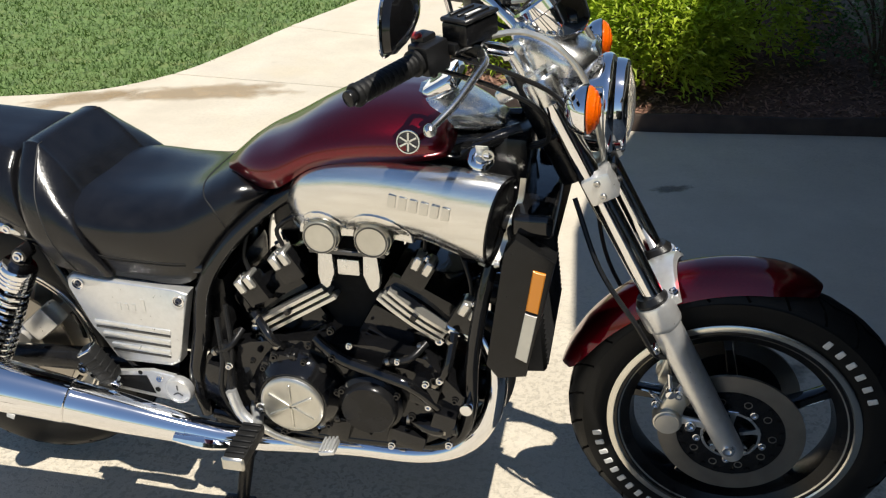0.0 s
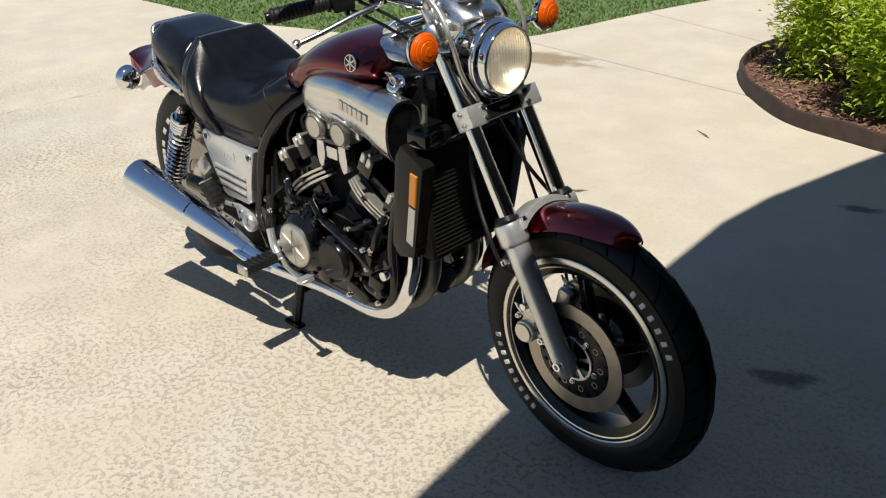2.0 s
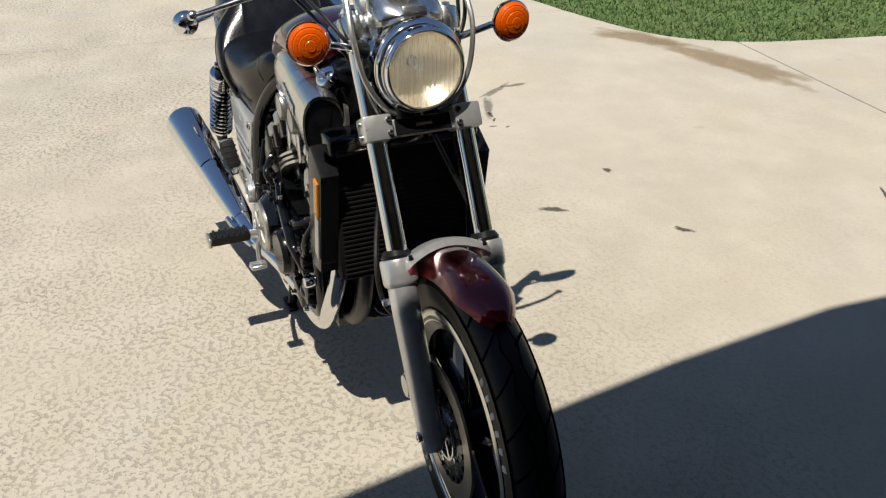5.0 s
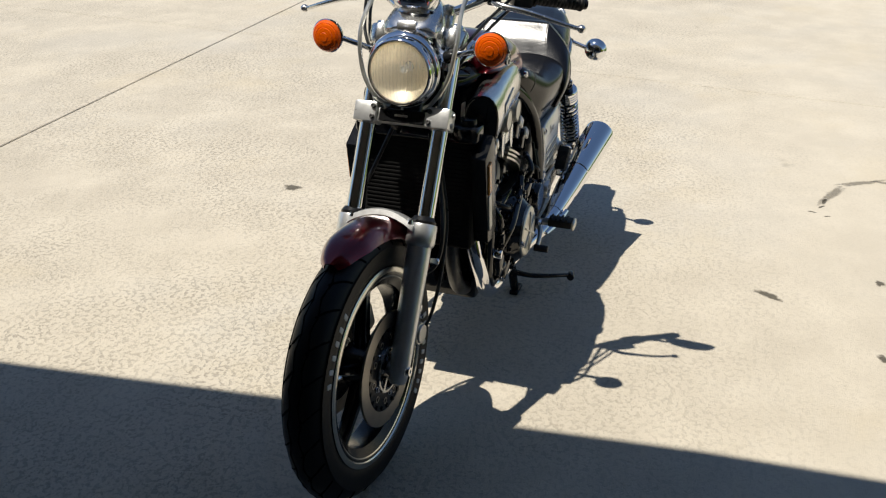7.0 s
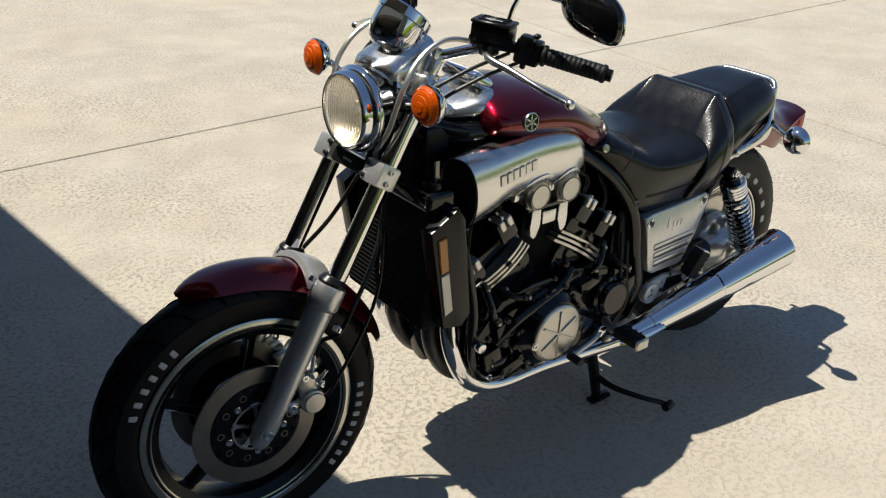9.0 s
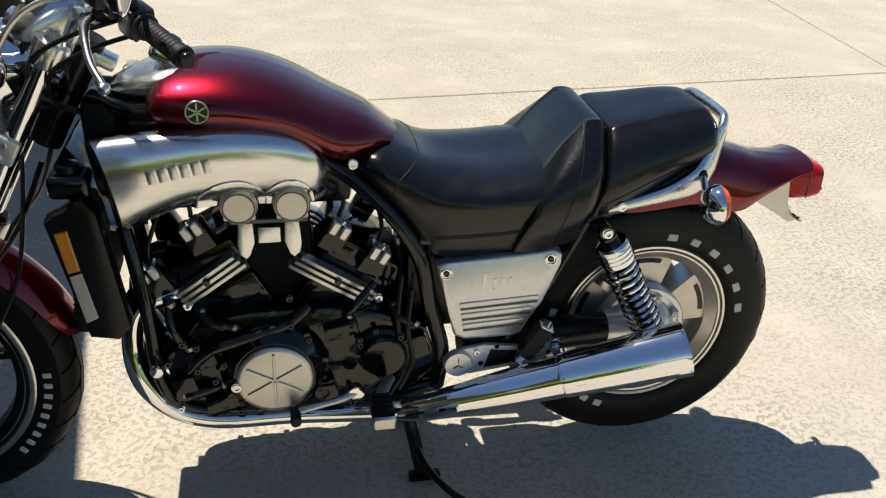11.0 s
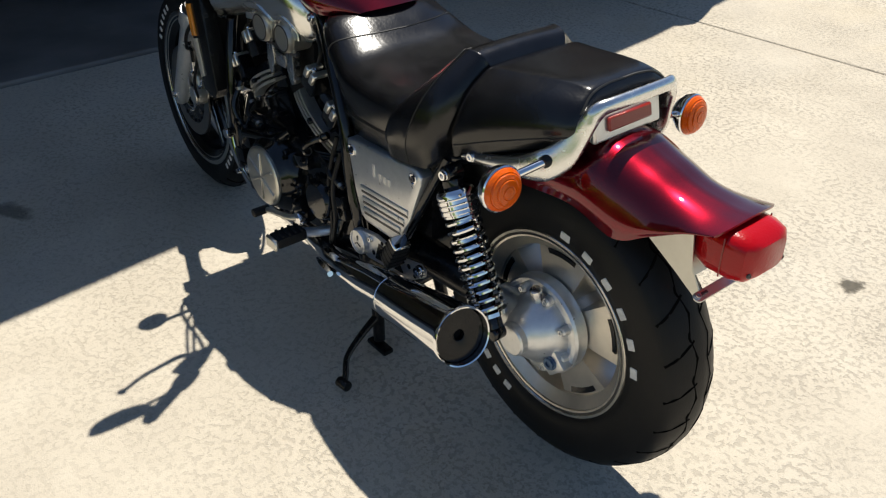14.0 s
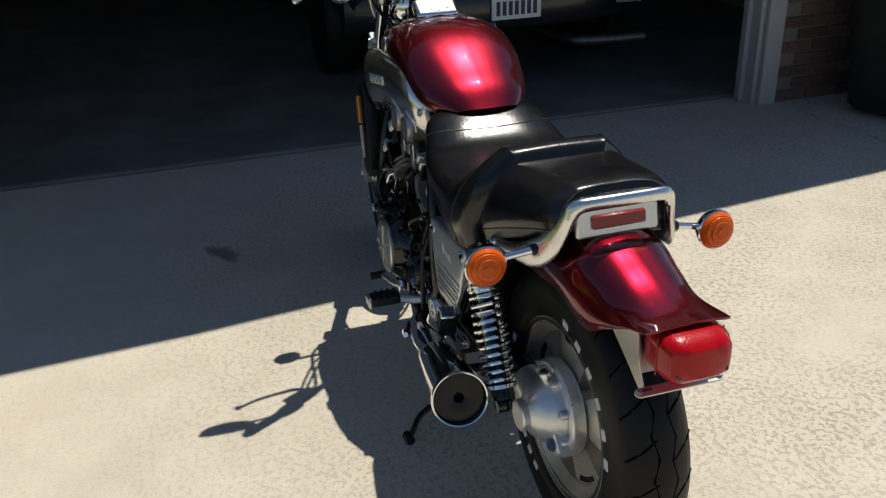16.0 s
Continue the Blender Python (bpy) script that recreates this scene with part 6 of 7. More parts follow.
for k in range(8):
    a = radians(20 + 45 * k)
    b = bmesh.new()
    cyl(b, RW + Vector((0.01 + 0.086 * math.cos(a), 0.05, 0.086 * math.sin(a))), RW + Vector((0.01 + 0.084 * math.cos(a), 0.092, 0.084 * math.sin(a))), 0.0115, 0.0095, seg=12, bevel=0.002)
    part("boss", b, CAST, fd)
    bolt(RW + Vector((0.01 + 0.084 * math.cos(a), 0.092, 0.084 * math.sin(a))), (0, 1, 0), 0.0055, 0.005, fd, CAST)
bolt(Vector((-0.838, 0.104, 0.318)), (0, 1, 0), 0.012, 0.006, fd, mat("blue_drain_plug", (0.10, 0.16, 0.26), 0.35, 0.8))
b = bmesh.new()
cyl(b, RW + Vector((0.005, 0.085, 0.060)), RW + Vector((0.005, 0.098, 0.100)), 0.012, seg=16, bevel=0.002)
part("filler_cap", b, POLISHED, fd)
b = bmesh.new()
tube(b, [RW + Vector((0.10, 0.088, 0.015)), (-0.50, 0.105, 0.378), (-0.34, 0.115, 0.385)], [0.036, 0.038, 0.040], 20, 4)
part("shaft_arm", b, SATIN_BLACK, bike, "black shaft-drive swing arm")
b = bmesh.new()
tube(b, [RW + Vector((0, -0.105, 0)), (-0.55, -0.110, 0.372), (-0.34, -0.115, 0.385)], [0.024, 0.028, 0.032], 16, 4)
box(b, (0.06, 0.016, 0.05), Matrix.Translation(RW + Vector((0.0, -0.108, 0))), 0.006, 2)
part("swing_arm", b, SATIN_BLACK, bike)
b = bmesh.new()
box(b, (0.08, 0.05, 0.055), Matrix.Translation(RW + Vector((0.10, -0.085, 0.085))) @ rot("Y", -40), 0.010, 2)
part("rear_caliper", b, CAST, bike)

# ---- shocks
for s in (-1, 1):
    top, bot = Vector((-0.618, s * 0.178, 0.668)), Vector((-0.762, s * 0.182, 0.385))
    ax = (bot - top).normalized()
    b = bmesh.new()
    cyl(b, top + Vector((0, -s * 0.022, 0)), top + Vector((0, s * 0.014, 0)), 0.0165, seg=20, bevel=0.003)
    cyl(b, bot + Vector((0, -s * 0.018, 0)), bot + Vector((0, s * 0.014, 0)), 0.0155, seg=20, bevel=0.003)
    L = (bot - top).length
    lathe(b, [(0, 0.012), (0.020, 0.012), (0.020, 0.03), (0.017, 0.035), (0.017, L - 0.05), (0.020, L - 0.045), (0.020, L - 0.012), (0, L - 0.012)], top, ax, 24)
    sh = part("shock_absorber", b, BLACK, bike, "black rear shock with a chrome spring")
    b = bmesh.new()
    prof = [(0.02, 0.030), (0.033, 0.030), (0.036, 0.034)]
    for k in range(4):
        h = 0.038 + 0.010 * k
        prof += [(0.037, h), (0.037, h + 0.006), (0.034, h + 0.008)]
    prof += [(0.034, 0.080), (0.02, 0.080)]
    lathe(b, prof, top, ax, 32)
    part("preload_collar", b, CHROME, sh, "stepped chrome preload collar")
    bolt(top + Vector((0, s * 0.014, 0)), (0, s, 0), 0.009, 0.007, sh, CHROME)
    b = bmesh.new()
    fr = axis_matrix(top, ax)
    n = 11 * 14
    pts = [fr @ Vector((0.0315 * math.cos(2 * math.pi * k / 14), s * 0.0315 * math.sin(2 * math.pi * k / 14), 0.082 + (L - 0.125) * k / n)) for k in range(n + 1)]
    tube(b, pts, 0.0052, 8, 1, smooth=False)
    part("spring", b, CHROME, sh, "chrome coil spring")
    b = bmesh.new()
    lathe(b, [(0.018, L - 0.046), (0.036, L - 0.046), (0.036, L - 0.038), (0.018, L - 0.034)], top, ax, 28)
    part("spring_seat", b, CHROME, sh)

# ---- exhaust
for s in (-1, 1):
    a, e = Vector((-0.300, s * 0.222, 0.305)), Vector((-0.783, 0.281, 0.436)) if s > 0 else Vector((-0.792, -0.288, 0.438))
    d = (e - a).normalized()
    L = (e - a).length
    b = bmesh.new()
    lathe(b, [(0.020, 0.0), (0.031, 0.0), (0.034, 0.04), (0.041, 0.14), (0.0445, L * 0.46), (0.0455, L * 0.47), (0.0435, L * 0.475), (0.0465, L * 0.48), (0.0475, L * 0.50), (0.0535, L * 0.75), (0.058, L - 0.012), (0.0585, L - 0.002), (0.0572, L + 0.001), (0.0545, L), (0.0535, L - 0.012), (0.0515, L - 0.034), (0.020, L - 0.036)], a, d, 56)
    muf = part("muffler", b, CHROME, bike, "tapered chrome megaphone muffler", sharp=35)
    b = bmesh.new()
    lathe(b, [(0.011, L - 0.030), (0.011, L - 0.0135), (0.0135, L - 0.0125), (0.052, L - 0.0145), (0.052, L - 0.030)], a, d, 40)
    part("end_cap", b, SATIN_BLACK, muf, "dark end cap with a centre outlet")
    # black disc closes the hole, for the darkness inside the pipe
    b = bmesh.new()
    lathe(b, [(0, L - 0.0285), (0.0115, L - 0.0285), (0.0115, L - 0.0265), (0, L - 0.0265)], a, d, 20)
    part("outlet", b, CORE, muf)
    b = bmesh.new()
    box(b, (0.012, 0.016, 0.006), Matrix.Translation(e - Vector((-0.004, 0, 0.060))), 0.001, 1)
    part("drain_tab", b, SATIN, muf)
    for y0, y1, out in ((0.105, 0.150, 1.0), (0.045, 0.075, 0.88)):
        b = bmesh.new()
        x = 0.335 if out == 1.0 else 0.345
        path = [(0.235, s * y0, 0.545), (x - 0.025, s * (y0 + 0.01), 0.520), (x, s * (y0 + 0.025), 0.450), (x - 0.012, s * y1, 0.365), (x - 0.065, s * y1, 0.290), (x - 0.155, s * y1, 0.254), (0.03, s * y1, 0.250)]
        path += [(-0.12, s * 0.172, 0.258), (-0.22, s * 0.205, 0.282), (-0.305, s * 0.2225, 0.3065)] if out == 1.0 else [(-0.10, s * 0.085, 0.250), (-0.20, s * 0.10, 0.255)]
        tube(b, path, [0.021] * 7 + ([0.022, 0.026, 0.030] if out == 1.0 else [0.021, 0.021]), 20, 7)
        # the inner pair gets a darker metal than the outer chrome pair
        part("header_pipe", b, CHROME if out == 1.0 else DARK_STEEL, bike, "chrome exhaust header pipe" if out == 1.0 else "darker inner header pipe")
b = bmesh.new()
box(b, (0.20, 0.24, 0.075), Matrix.Translation((-0.20, 0, 0.245)), 0.025, 3)
part("collector_box", b, SATIN_BLACK, bike)
for s in (-1, 1):
    b = bmesh.new()
    tube(b, [(-0.31, s * 0.266, 0.315), (-0.25, s * 0.246, 0.292), (-0.19, s * 0.225, 0.276)], [0.007, 0.012, 0.006], 8, 5)
    part("heat_shield", b, CHROME, bike)

# ---- radiator
b = bmesh.new()
box(b, (0.050, 0.30, 0.31), Matrix.Translation((0.392, 0, 0.640)) @ rot("Y", -6), 0.006, 1)
rad = part("radiator", b, CORE, bike, "black finned radiator behind the fork")
for k in range(26):
    b = bmesh.new()
    box(b, (0.006, 0.285, 0.004), Matrix.Translation((0.4165 - 0.0012 * (k - 13), 0, 0.505 + 0.0108 * k)))
    part("fin", b, CORE, rad)
b = bmesh.new()
box(b, (0.075, 0.33, 0.045), Matrix.Translation((0.398, 0, 0.800)), 0.014, 3)
part("top_tank", b, BLACK, rad)
b = bmesh.new()
cyl(b, (0.40, 0.13, 0.815), (0.40, 0.13, 0.838), 0.022, seg=20, bevel=0.003)
part("filler_cap", b, SATIN_BLACK, rad)
for s in (-1, 1):
    b = bmesh.new()
    prism(b, [(0.444, 0.748), (0.372, 0.790), (0.352, 0.760), (0.322, 0.520), (0.345, 0.492), (0.398, 0.502)], side_frame(0.150, s), 0.040, 0.006, 2)
    shroud = part("radiator_shroud", b, SHROUD, bike, "black radiator side shroud with an amber marker")
    for k in range(12):
        b = bmesh.new()
        m = Matrix.Translation((0.4285 - 0.0031 * k, s * 0.168, 0.735 - 0.0185 * k)) @ rot("Y", 40)
        box(b, (0.020, 0.034, 0.003), m)
        part("louvre", b, CORE, shroud)
    b = bmesh.new()
    prism(b, [(0.428, 0.727), (0.405, 0.732), (0.394, 0.650), (0.416, 0.644)], side_frame(0.1895, s), 0.006, 0.002, 1)
    part("amber_marker", b, REFL_AMBER, shroud, "amber side marker")
    b = bmesh.new()
    prism(b, [(0.415, 0.638), (0.393, 0.644), (0.377, 0.546), (0.399, 0.536)], side_frame(0.1895, s), 0.004, 0.001, 1)
    part("pale_plate", b, TRIM_WHITE, shroud, "plain pale plate")
    b = bmesh.new()
    tube(b, [(0.392, s * 0.125, 0.806), (0.392, s * 0.112, 0.800), (0.378, s * 0.110, 0.790), (0.350, s * 0.110, 0.786)], 0.014, 14, 4)
    part("coolant_hose", b, PLASTIC, bike)

# ---- intake scoops
for s in (-1, 1):
    st = [  # x at top, x at foot, inner y, outer y, foot z, top z
        (0.334, 0.298, 0.104, 0.190, 0.704, 0.884),
        (0.270, 0.245, 0.100, 0.190, 0.728, 0.892),
        (0.190, 0.180, 0.096, 0.184, 0.752, 0.898),
        (0.110, 0.110, 0.092, 0.178, 0.756, 0.900),
        (0.040, 0.040, 0.088, 0.172, 0.750, 0.894),
        (-0.012, -0.012, 0.086, 0.163, 0.744, 0.878),
        (-0.044, -0.044, 0.086, 0.150, 0.740, 0.852),
        (-0.062, -0.062, 0.090, 0.130, 0.750, 0.820),
        (-0.067, -0.067, 0.098, 0.112, 0.768, 0.795)]
    rows = smooth_curve(st, 5)

    def scoop_side(x, z):
        """How far out the scoop's skin lies."""
        col = rows[np.argmin(abs(rows[:, 1] - x))]
        mid, half = (col[4] + col[5]) / 2, (col[5] - col[4]) / 2
        v = min(0.985, abs(z - mid) / half)
        u = (z - col[4]) / (col[5] - col[4])
        return (col[2] + col[3]) / 2 + (col[3] - col[2]) / 2 * (1 - v ** 2.5) ** 0.4 - 0.020 * (1 - u) ** 2

    rings = []
    for xt, xf, yi, yo, zf, zt in rows:
        ring = []
        for k in range(28):
            a = 2 * math.pi * k / 28
            c, sn = math.cos(a), math.sin(a)
            q = (abs(c) ** 2.5 + abs(sn) ** 2.5) ** (-1 / 2.5)
            z = (zf + zt) / 2 + (zt - zf) / 2 * q * sn
            u = (z - zf) / (zt - zf)
            y = (yi + yo) / 2 + (yo - yi) / 2 * q * c
            if c > 0:
                y -= 0.020 * (1 - u) ** 2
            ring.append((xf + (xt - xf) * u + (yo - y) * 0.45 * max(0.0, (xt - 0.15) / 0.184), s * y, z))
        rings.append(ring)
    b = bmesh.new()
    skin(b, rings, True, False)
    b.faces.new(b.verts[-28:])
    sc = part("intake_scoop", b, BRUSHED, bike, "brushed aluminium intake scoop with raised lettering bars", sharp=60)
    c0 = sum((Vector(p) for p in rings[0]), Vector()) / 28
    b = bmesh.new()
    r0 = [Vector(p) for p in rings[0]]
    skin(b, [[p + (c0 - p) * 0.05 + Vector((-0.006, 0, 0)) for p in r0], [p + (c0 - p) * 0.02 + Vector((0.002, 0, 0)) for p in r0], [p + (c0 - p) * 0.06 + Vector((0.004, 0, 0)) for p in r0], [p + (c0 - p) * 0.10 + Vector((0.0, 0, 0)) for p in r0]], True, False)
    part("mouth_rim", b, SATIN_BLACK if s > 0 else BLACK, sc)
    b = bmesh.new()
    skin(b, [[p + (c0 - p) * 0.10 + Vector((-0.0005, 0, 0)) for p in r0], [p + (c0 - p) * 0.14 + Vector((-0.05, 0, 0)) for p in r0]], True, True)
    part("mouth_panel", b, SATIN_BLACK, sc, "black panel closing the scoop mouth")
    # silver strap at the inner front edge
    b = bmesh.new()
    line = smooth_curve([Vector(p) for p in ((0.374, 0.108, 0.868), (0.370, 0.105, 0.830), (0.365, 0.112, 0.812), (0.360, 0.130, 0.803), (0.356, 0.137, 0.787), (0.352, 0.130, 0.771), (0.348, 0.115, 0.762), (0.344, 0.112, 0.745), (0.337, 0.128, 0.724), (0.330, 0.147, 0.712))], 5)
    skin(b, [[(p[0] + dx, s * (p[1] + dy), p[2] + dz) for dx, dy, dz in ((-0.004, -0.0035, -0.002), (0.006, -0.0035, -0.002), (0.006, 0.0045, 0.003), (-0.004, 0.0045, 0.003))] for p in line])
    part("scoop_strap", b, SATIN, sc)
    bolt(Vector((0.334, s * 0.145, 0.713)), (1, 0, 0), 0.006, 0.005, sc)
    b = bmesh.new()
    lathe(b, [(0.010, -0.03), (0.017, -0.03), (0.017, 0.012), (0.010, 0.012)], (0.352, s * 0.112, 0.787), (1, 0, 0), 20, closed=True)
    part("breather_stub", b, PLASTIC, sc)
    # raised letter bars, plain
    for k in range(6):
        b = bmesh.new()
        x = 0.250 - 0.0195 * k
        z = 0.826 + 0.0028 * k
        slope = math.atan2(scoop_side(x, z + 0.012) - scoop_side(x, z - 0.012), 0.024)
        lean = Matrix.Translation((x, s * (scoop_side(x, z) + 0.0006), z)) @ Matrix.Rotation(-s * slope, 4, "X") @ rot("Y", 10)
        box(b, (0.0145, 0.004, 0.026), lean, 0.0016, 2)
        part("letter_bar", b, LETTER, sc)
    # swept arches pressed into the foot of the scoop over the carburettors
    for ax0, back, ahead, top in ((0.104, 0.054, 0.080, 0.060), (0.005, 0.044, 0.052, 0.054)):
        b = bmesh.new()
        rr = []
        for q, lift in ((1.04, -0.003), (1.0, 0.0005), (0.96, 0.0028), (0.85, 0.0034), (0.40, 0.0034), (0.05, 0.0030), (0.0, -0.004)):
            ring = []
            for k in range(41):
                a = radians(2) + radians(176) * k / 40
                c, sn = math.cos(a), math.sin(a)
                x = ax0 + (0.0375 + ((ahead if c > 0 else back) - 0.0375) * q) * c
                z = 0.745 + (0.0375 + (top - 0.0375) * q) * sn
                ring.append((x, s * (max(scoop_side(x, max(z, 0.762)), 0.138) + lift), z))
            rr.append(ring)
        skin(b, rr, close_u=False)
        part("arch", b, BRUSHED, sc, sharp=60)
    # carburettor caps
    for cx in (0.104, 0.005):
        b = bmesh.new()
        lathe(b, [(0, 0.060), (0.032, 0.060), (0.0345, 0.052), (0.0345, 0.048), (0.0355, 0.048), (0.0355, 0.0), (0, 0.0)], (cx, s * 0.100, 0.745), (0, s, 0), 40)
        cap = part("carburettor_cap", b, SATIN, bike, "round aluminium carburettor cap")
        b = bmesh.new()
        lathe(b, [(0.028, 0.0602), (0.031, 0.0602), (0.031, 0.0612), (0.028, 0.0612)], (cx, s * 0.100, 0.745), (0, s, 0), 40, closed=True)
        part("cap_ring", b, DARK_STEEL, cap)
        for k in range(4):
            a = radians(45 + 90 * k)
            bolt(Vector((cx + 0.036 * math.cos(a), s * 0.146, 0.745 + 0.036 * math.sin(a))), (0, s, 0), 0.004, 0.004, cap)
    # bright two-legged manifold with a cup between the legs
    b = bmesh.new()
    box(b, (0.044, 0.018, 0.034), Matrix.Translation((0.051, s * 0.134, 0.678)), 0.004, 2)
    mn = part("intake_manifold", b, POLISHED, bike, "bright intake manifold with two legs")
    for q in (-1, 1):
        b = bmesh.new()
        leg = [(0.030, 0.706), (0.058, 0.706), (0.062, 0.660), (0.058, 0.638), (0.046, 0.628), (0.038, 0.636), (0.028, 0.664)]
        prism(b, [(0.051 + q * u, v) for u, v in (leg if q > 0 else leg[::-1])], side_frame(0.124, s), 0.020, 0.004, 2)
        part("leg", b, POLISHED, mn)
    b = bmesh.new()
    box(b, (0.15, 0.014, 0.010), Matrix.Translation((0.050, s * 0.138, 0.709)), 0.002, 1)
    part("manifold_rail", b, DARK_STEEL, mn)

# ---- engine
b = bmesh.new()
prism(b, [(0.262, 0.335), (0.275, 0.420), (0.200, 0.500), (0.10, 0.520), (-0.06, 0.515), (-0.160, 0.500), (-0.260, 0.455), (-0.290, 0.365), (-0.215, 0.285), (0.180, 0.285)],
      Matrix(((1, 0, 0, 0), (0, 0, 1, -0.165), (0, 1, 0, 0), (0, 0, 0, 1))), 0.33, 0.015, 2)
case = part("crankcase", b, BLACK, bike, "gloss black V-four crankcase")
for s in (-1, 1):
    c = Vector((0.057, 0.160, 0.392)) if s > 0 else Vector((-0.063, -0.160, 0.396))
    R = 0.077 if s > 0 else 0.066
    b = bmesh.new()
    lathe(b, [(0, 0), (R + 0.034, 0), (R + 0.032, 0.018), (R + 0.018, 0.036), (R + 0.008, 0.046), (R + 0.004, 0.052), (R, 0.052), (0, 0.050)], c, (0, s, 0), 56)
    cov = part("side_case", b, BLACK, bike, "gloss black round engine case")
    b = bmesh.new()
    lathe(b, [(0, 0.050), (R - 0.001, 0.050), (R - 0.001, 0.058), (R - 0.004, 0.061), (R - 0.010, 0.0625), (0, 0.0625)], c, (0, s, 0), 56)
    disc = part("cover_disc", b, SATIN, bike, "satin aluminium disc with six ribs")
    for k in range(3):
        b = bmesh.new()
        box(b, (2 * R - 0.028, 0.006, 0.0055), Matrix.Translation(c + Vector((0, s * 0.0632, 0))) @ Matrix.Rotation(radians(30 + 60 * k), 4, "Y"), 0.001, 1)
        part("rib", b, SATIN, disc)
    for k in range(6):
        a = radians(15 + 60 * k)
        bolt(c + Vector(((R + 0.024) * math.cos(a), s * 0.030, (R + 0.024) * math.sin(a))), (0, s, 0), 0.0055, 0.006, cov, BLACK)
    bolt(c + Vector((R * 0.985 if s > 0 else -R * 0.985, s * 0.060, -0.012)), (0, s, 0), 0.009, 0.004, cov, POLISHED)
    c2 = Vector((-0.165, 0.150, 0.412)) if s > 0 else Vector((0.092, -0.160, 0.398))
    R2 = 0.046 if s > 0 else 0.056
    b = bmesh.new()
    lathe(b, [(0, 0), (R2 + 0.012, 0), (R2 + 0.010, 0.030), (R2 + 0.002, 0.036), (R2, 0.050), (R2 - 0.004, 0.054), (0, 0.054)], c2, (0, s, 0), 44)
    cov2 = part("round_cover", b, BLACK if s > 0 else SATIN_BLACK, bike, "smooth black round engine cover")
    for k in range(3):
        a = radians(30 + 120 * k)
        bolt(c2 + Vector(((R2 + 0.008) * math.cos(a), s * 0.034, (R2 + 0.008) * math.sin(a))), (0, s, 0), 0.006, 0.008, cov2, BLACK)
    # cast lugs, hoses and pipes round the cases
    for px, pz, w, h in ((0.20, 0.43, 0.06, 0.05), (0.235, 0.36, 0.05, 0.06), (-0.08, 0.475, 0.07, 0.035), (-0.045 if s > 0 else 0.02, 0.325, 0.05, 0.06), (-0.235, 0.42, 0.05, 0.06), (0.16, 0.315, 0.08, 0.04)):
        b = bmesh.new()
        box(b, (w, 0.05, h), Matrix.Translation((px, s * 0.165, pz)) @ rot("Y", 15), 0.010, 2)
        part("case_lug", b, BLACK, case)
    # bright bolt heads, with extra chrome ones on the right standing in for glints
    for px, pz in ((0.262, 0.430), (0.248, 0.318), (0.205, 0.462), (0.02, 0.500), (-0.10, 0.490), (-0.20, 0.455), (0.13, 0.300), (-0.10, 0.300), (0.175, 0.380)):
        bolt(Vector((px, s * 0.190, pz)), (0, s, 0), 0.006, 0.007, case, CHROME if px == 0.248 or (s < 0 and px in (-0.20, 0.205, 0.13)) else BLACK)
    b = bmesh.new()
    tube(b, [(0.225, s * 0.175, 0.40), (0.18, s * 0.195, 0.455), (0.11, s * 0.190, 0.475), (0.03, s * 0.18, 0.495), (-0.02, s * 0.17, 0.53)], 0.012, 12, 5)
    part("coolant_pipe", b, BLACK, bike)
    b = bmesh.new()
    tube(b, [(-0.225, s * 0.165, 0.55), (-0.215, s * 0.185, 0.47), (-0.225, s * 0.19, 0.39), (-0.20, s * 0.185, 0.32)], 0.006, 8, 5)
    tube(b, [(-0.205, s * 0.160, 0.58), (-0.195, s * 0.182, 0.48), (-0.21, s * 0.19, 0.38), (-0.18, s * 0.18, 0.30)], 0.005, 8, 5)
    part("wiring", b, PLASTIC, bike)
    b = bmesh.new()
    cyl(b, (0.285, s * 0.175, 0.415), (0.285, s * 0.200, 0.415), 0.013, seg=18, bevel=0.003)
    part("engine_mount_bolt", b, CHROME, bike)

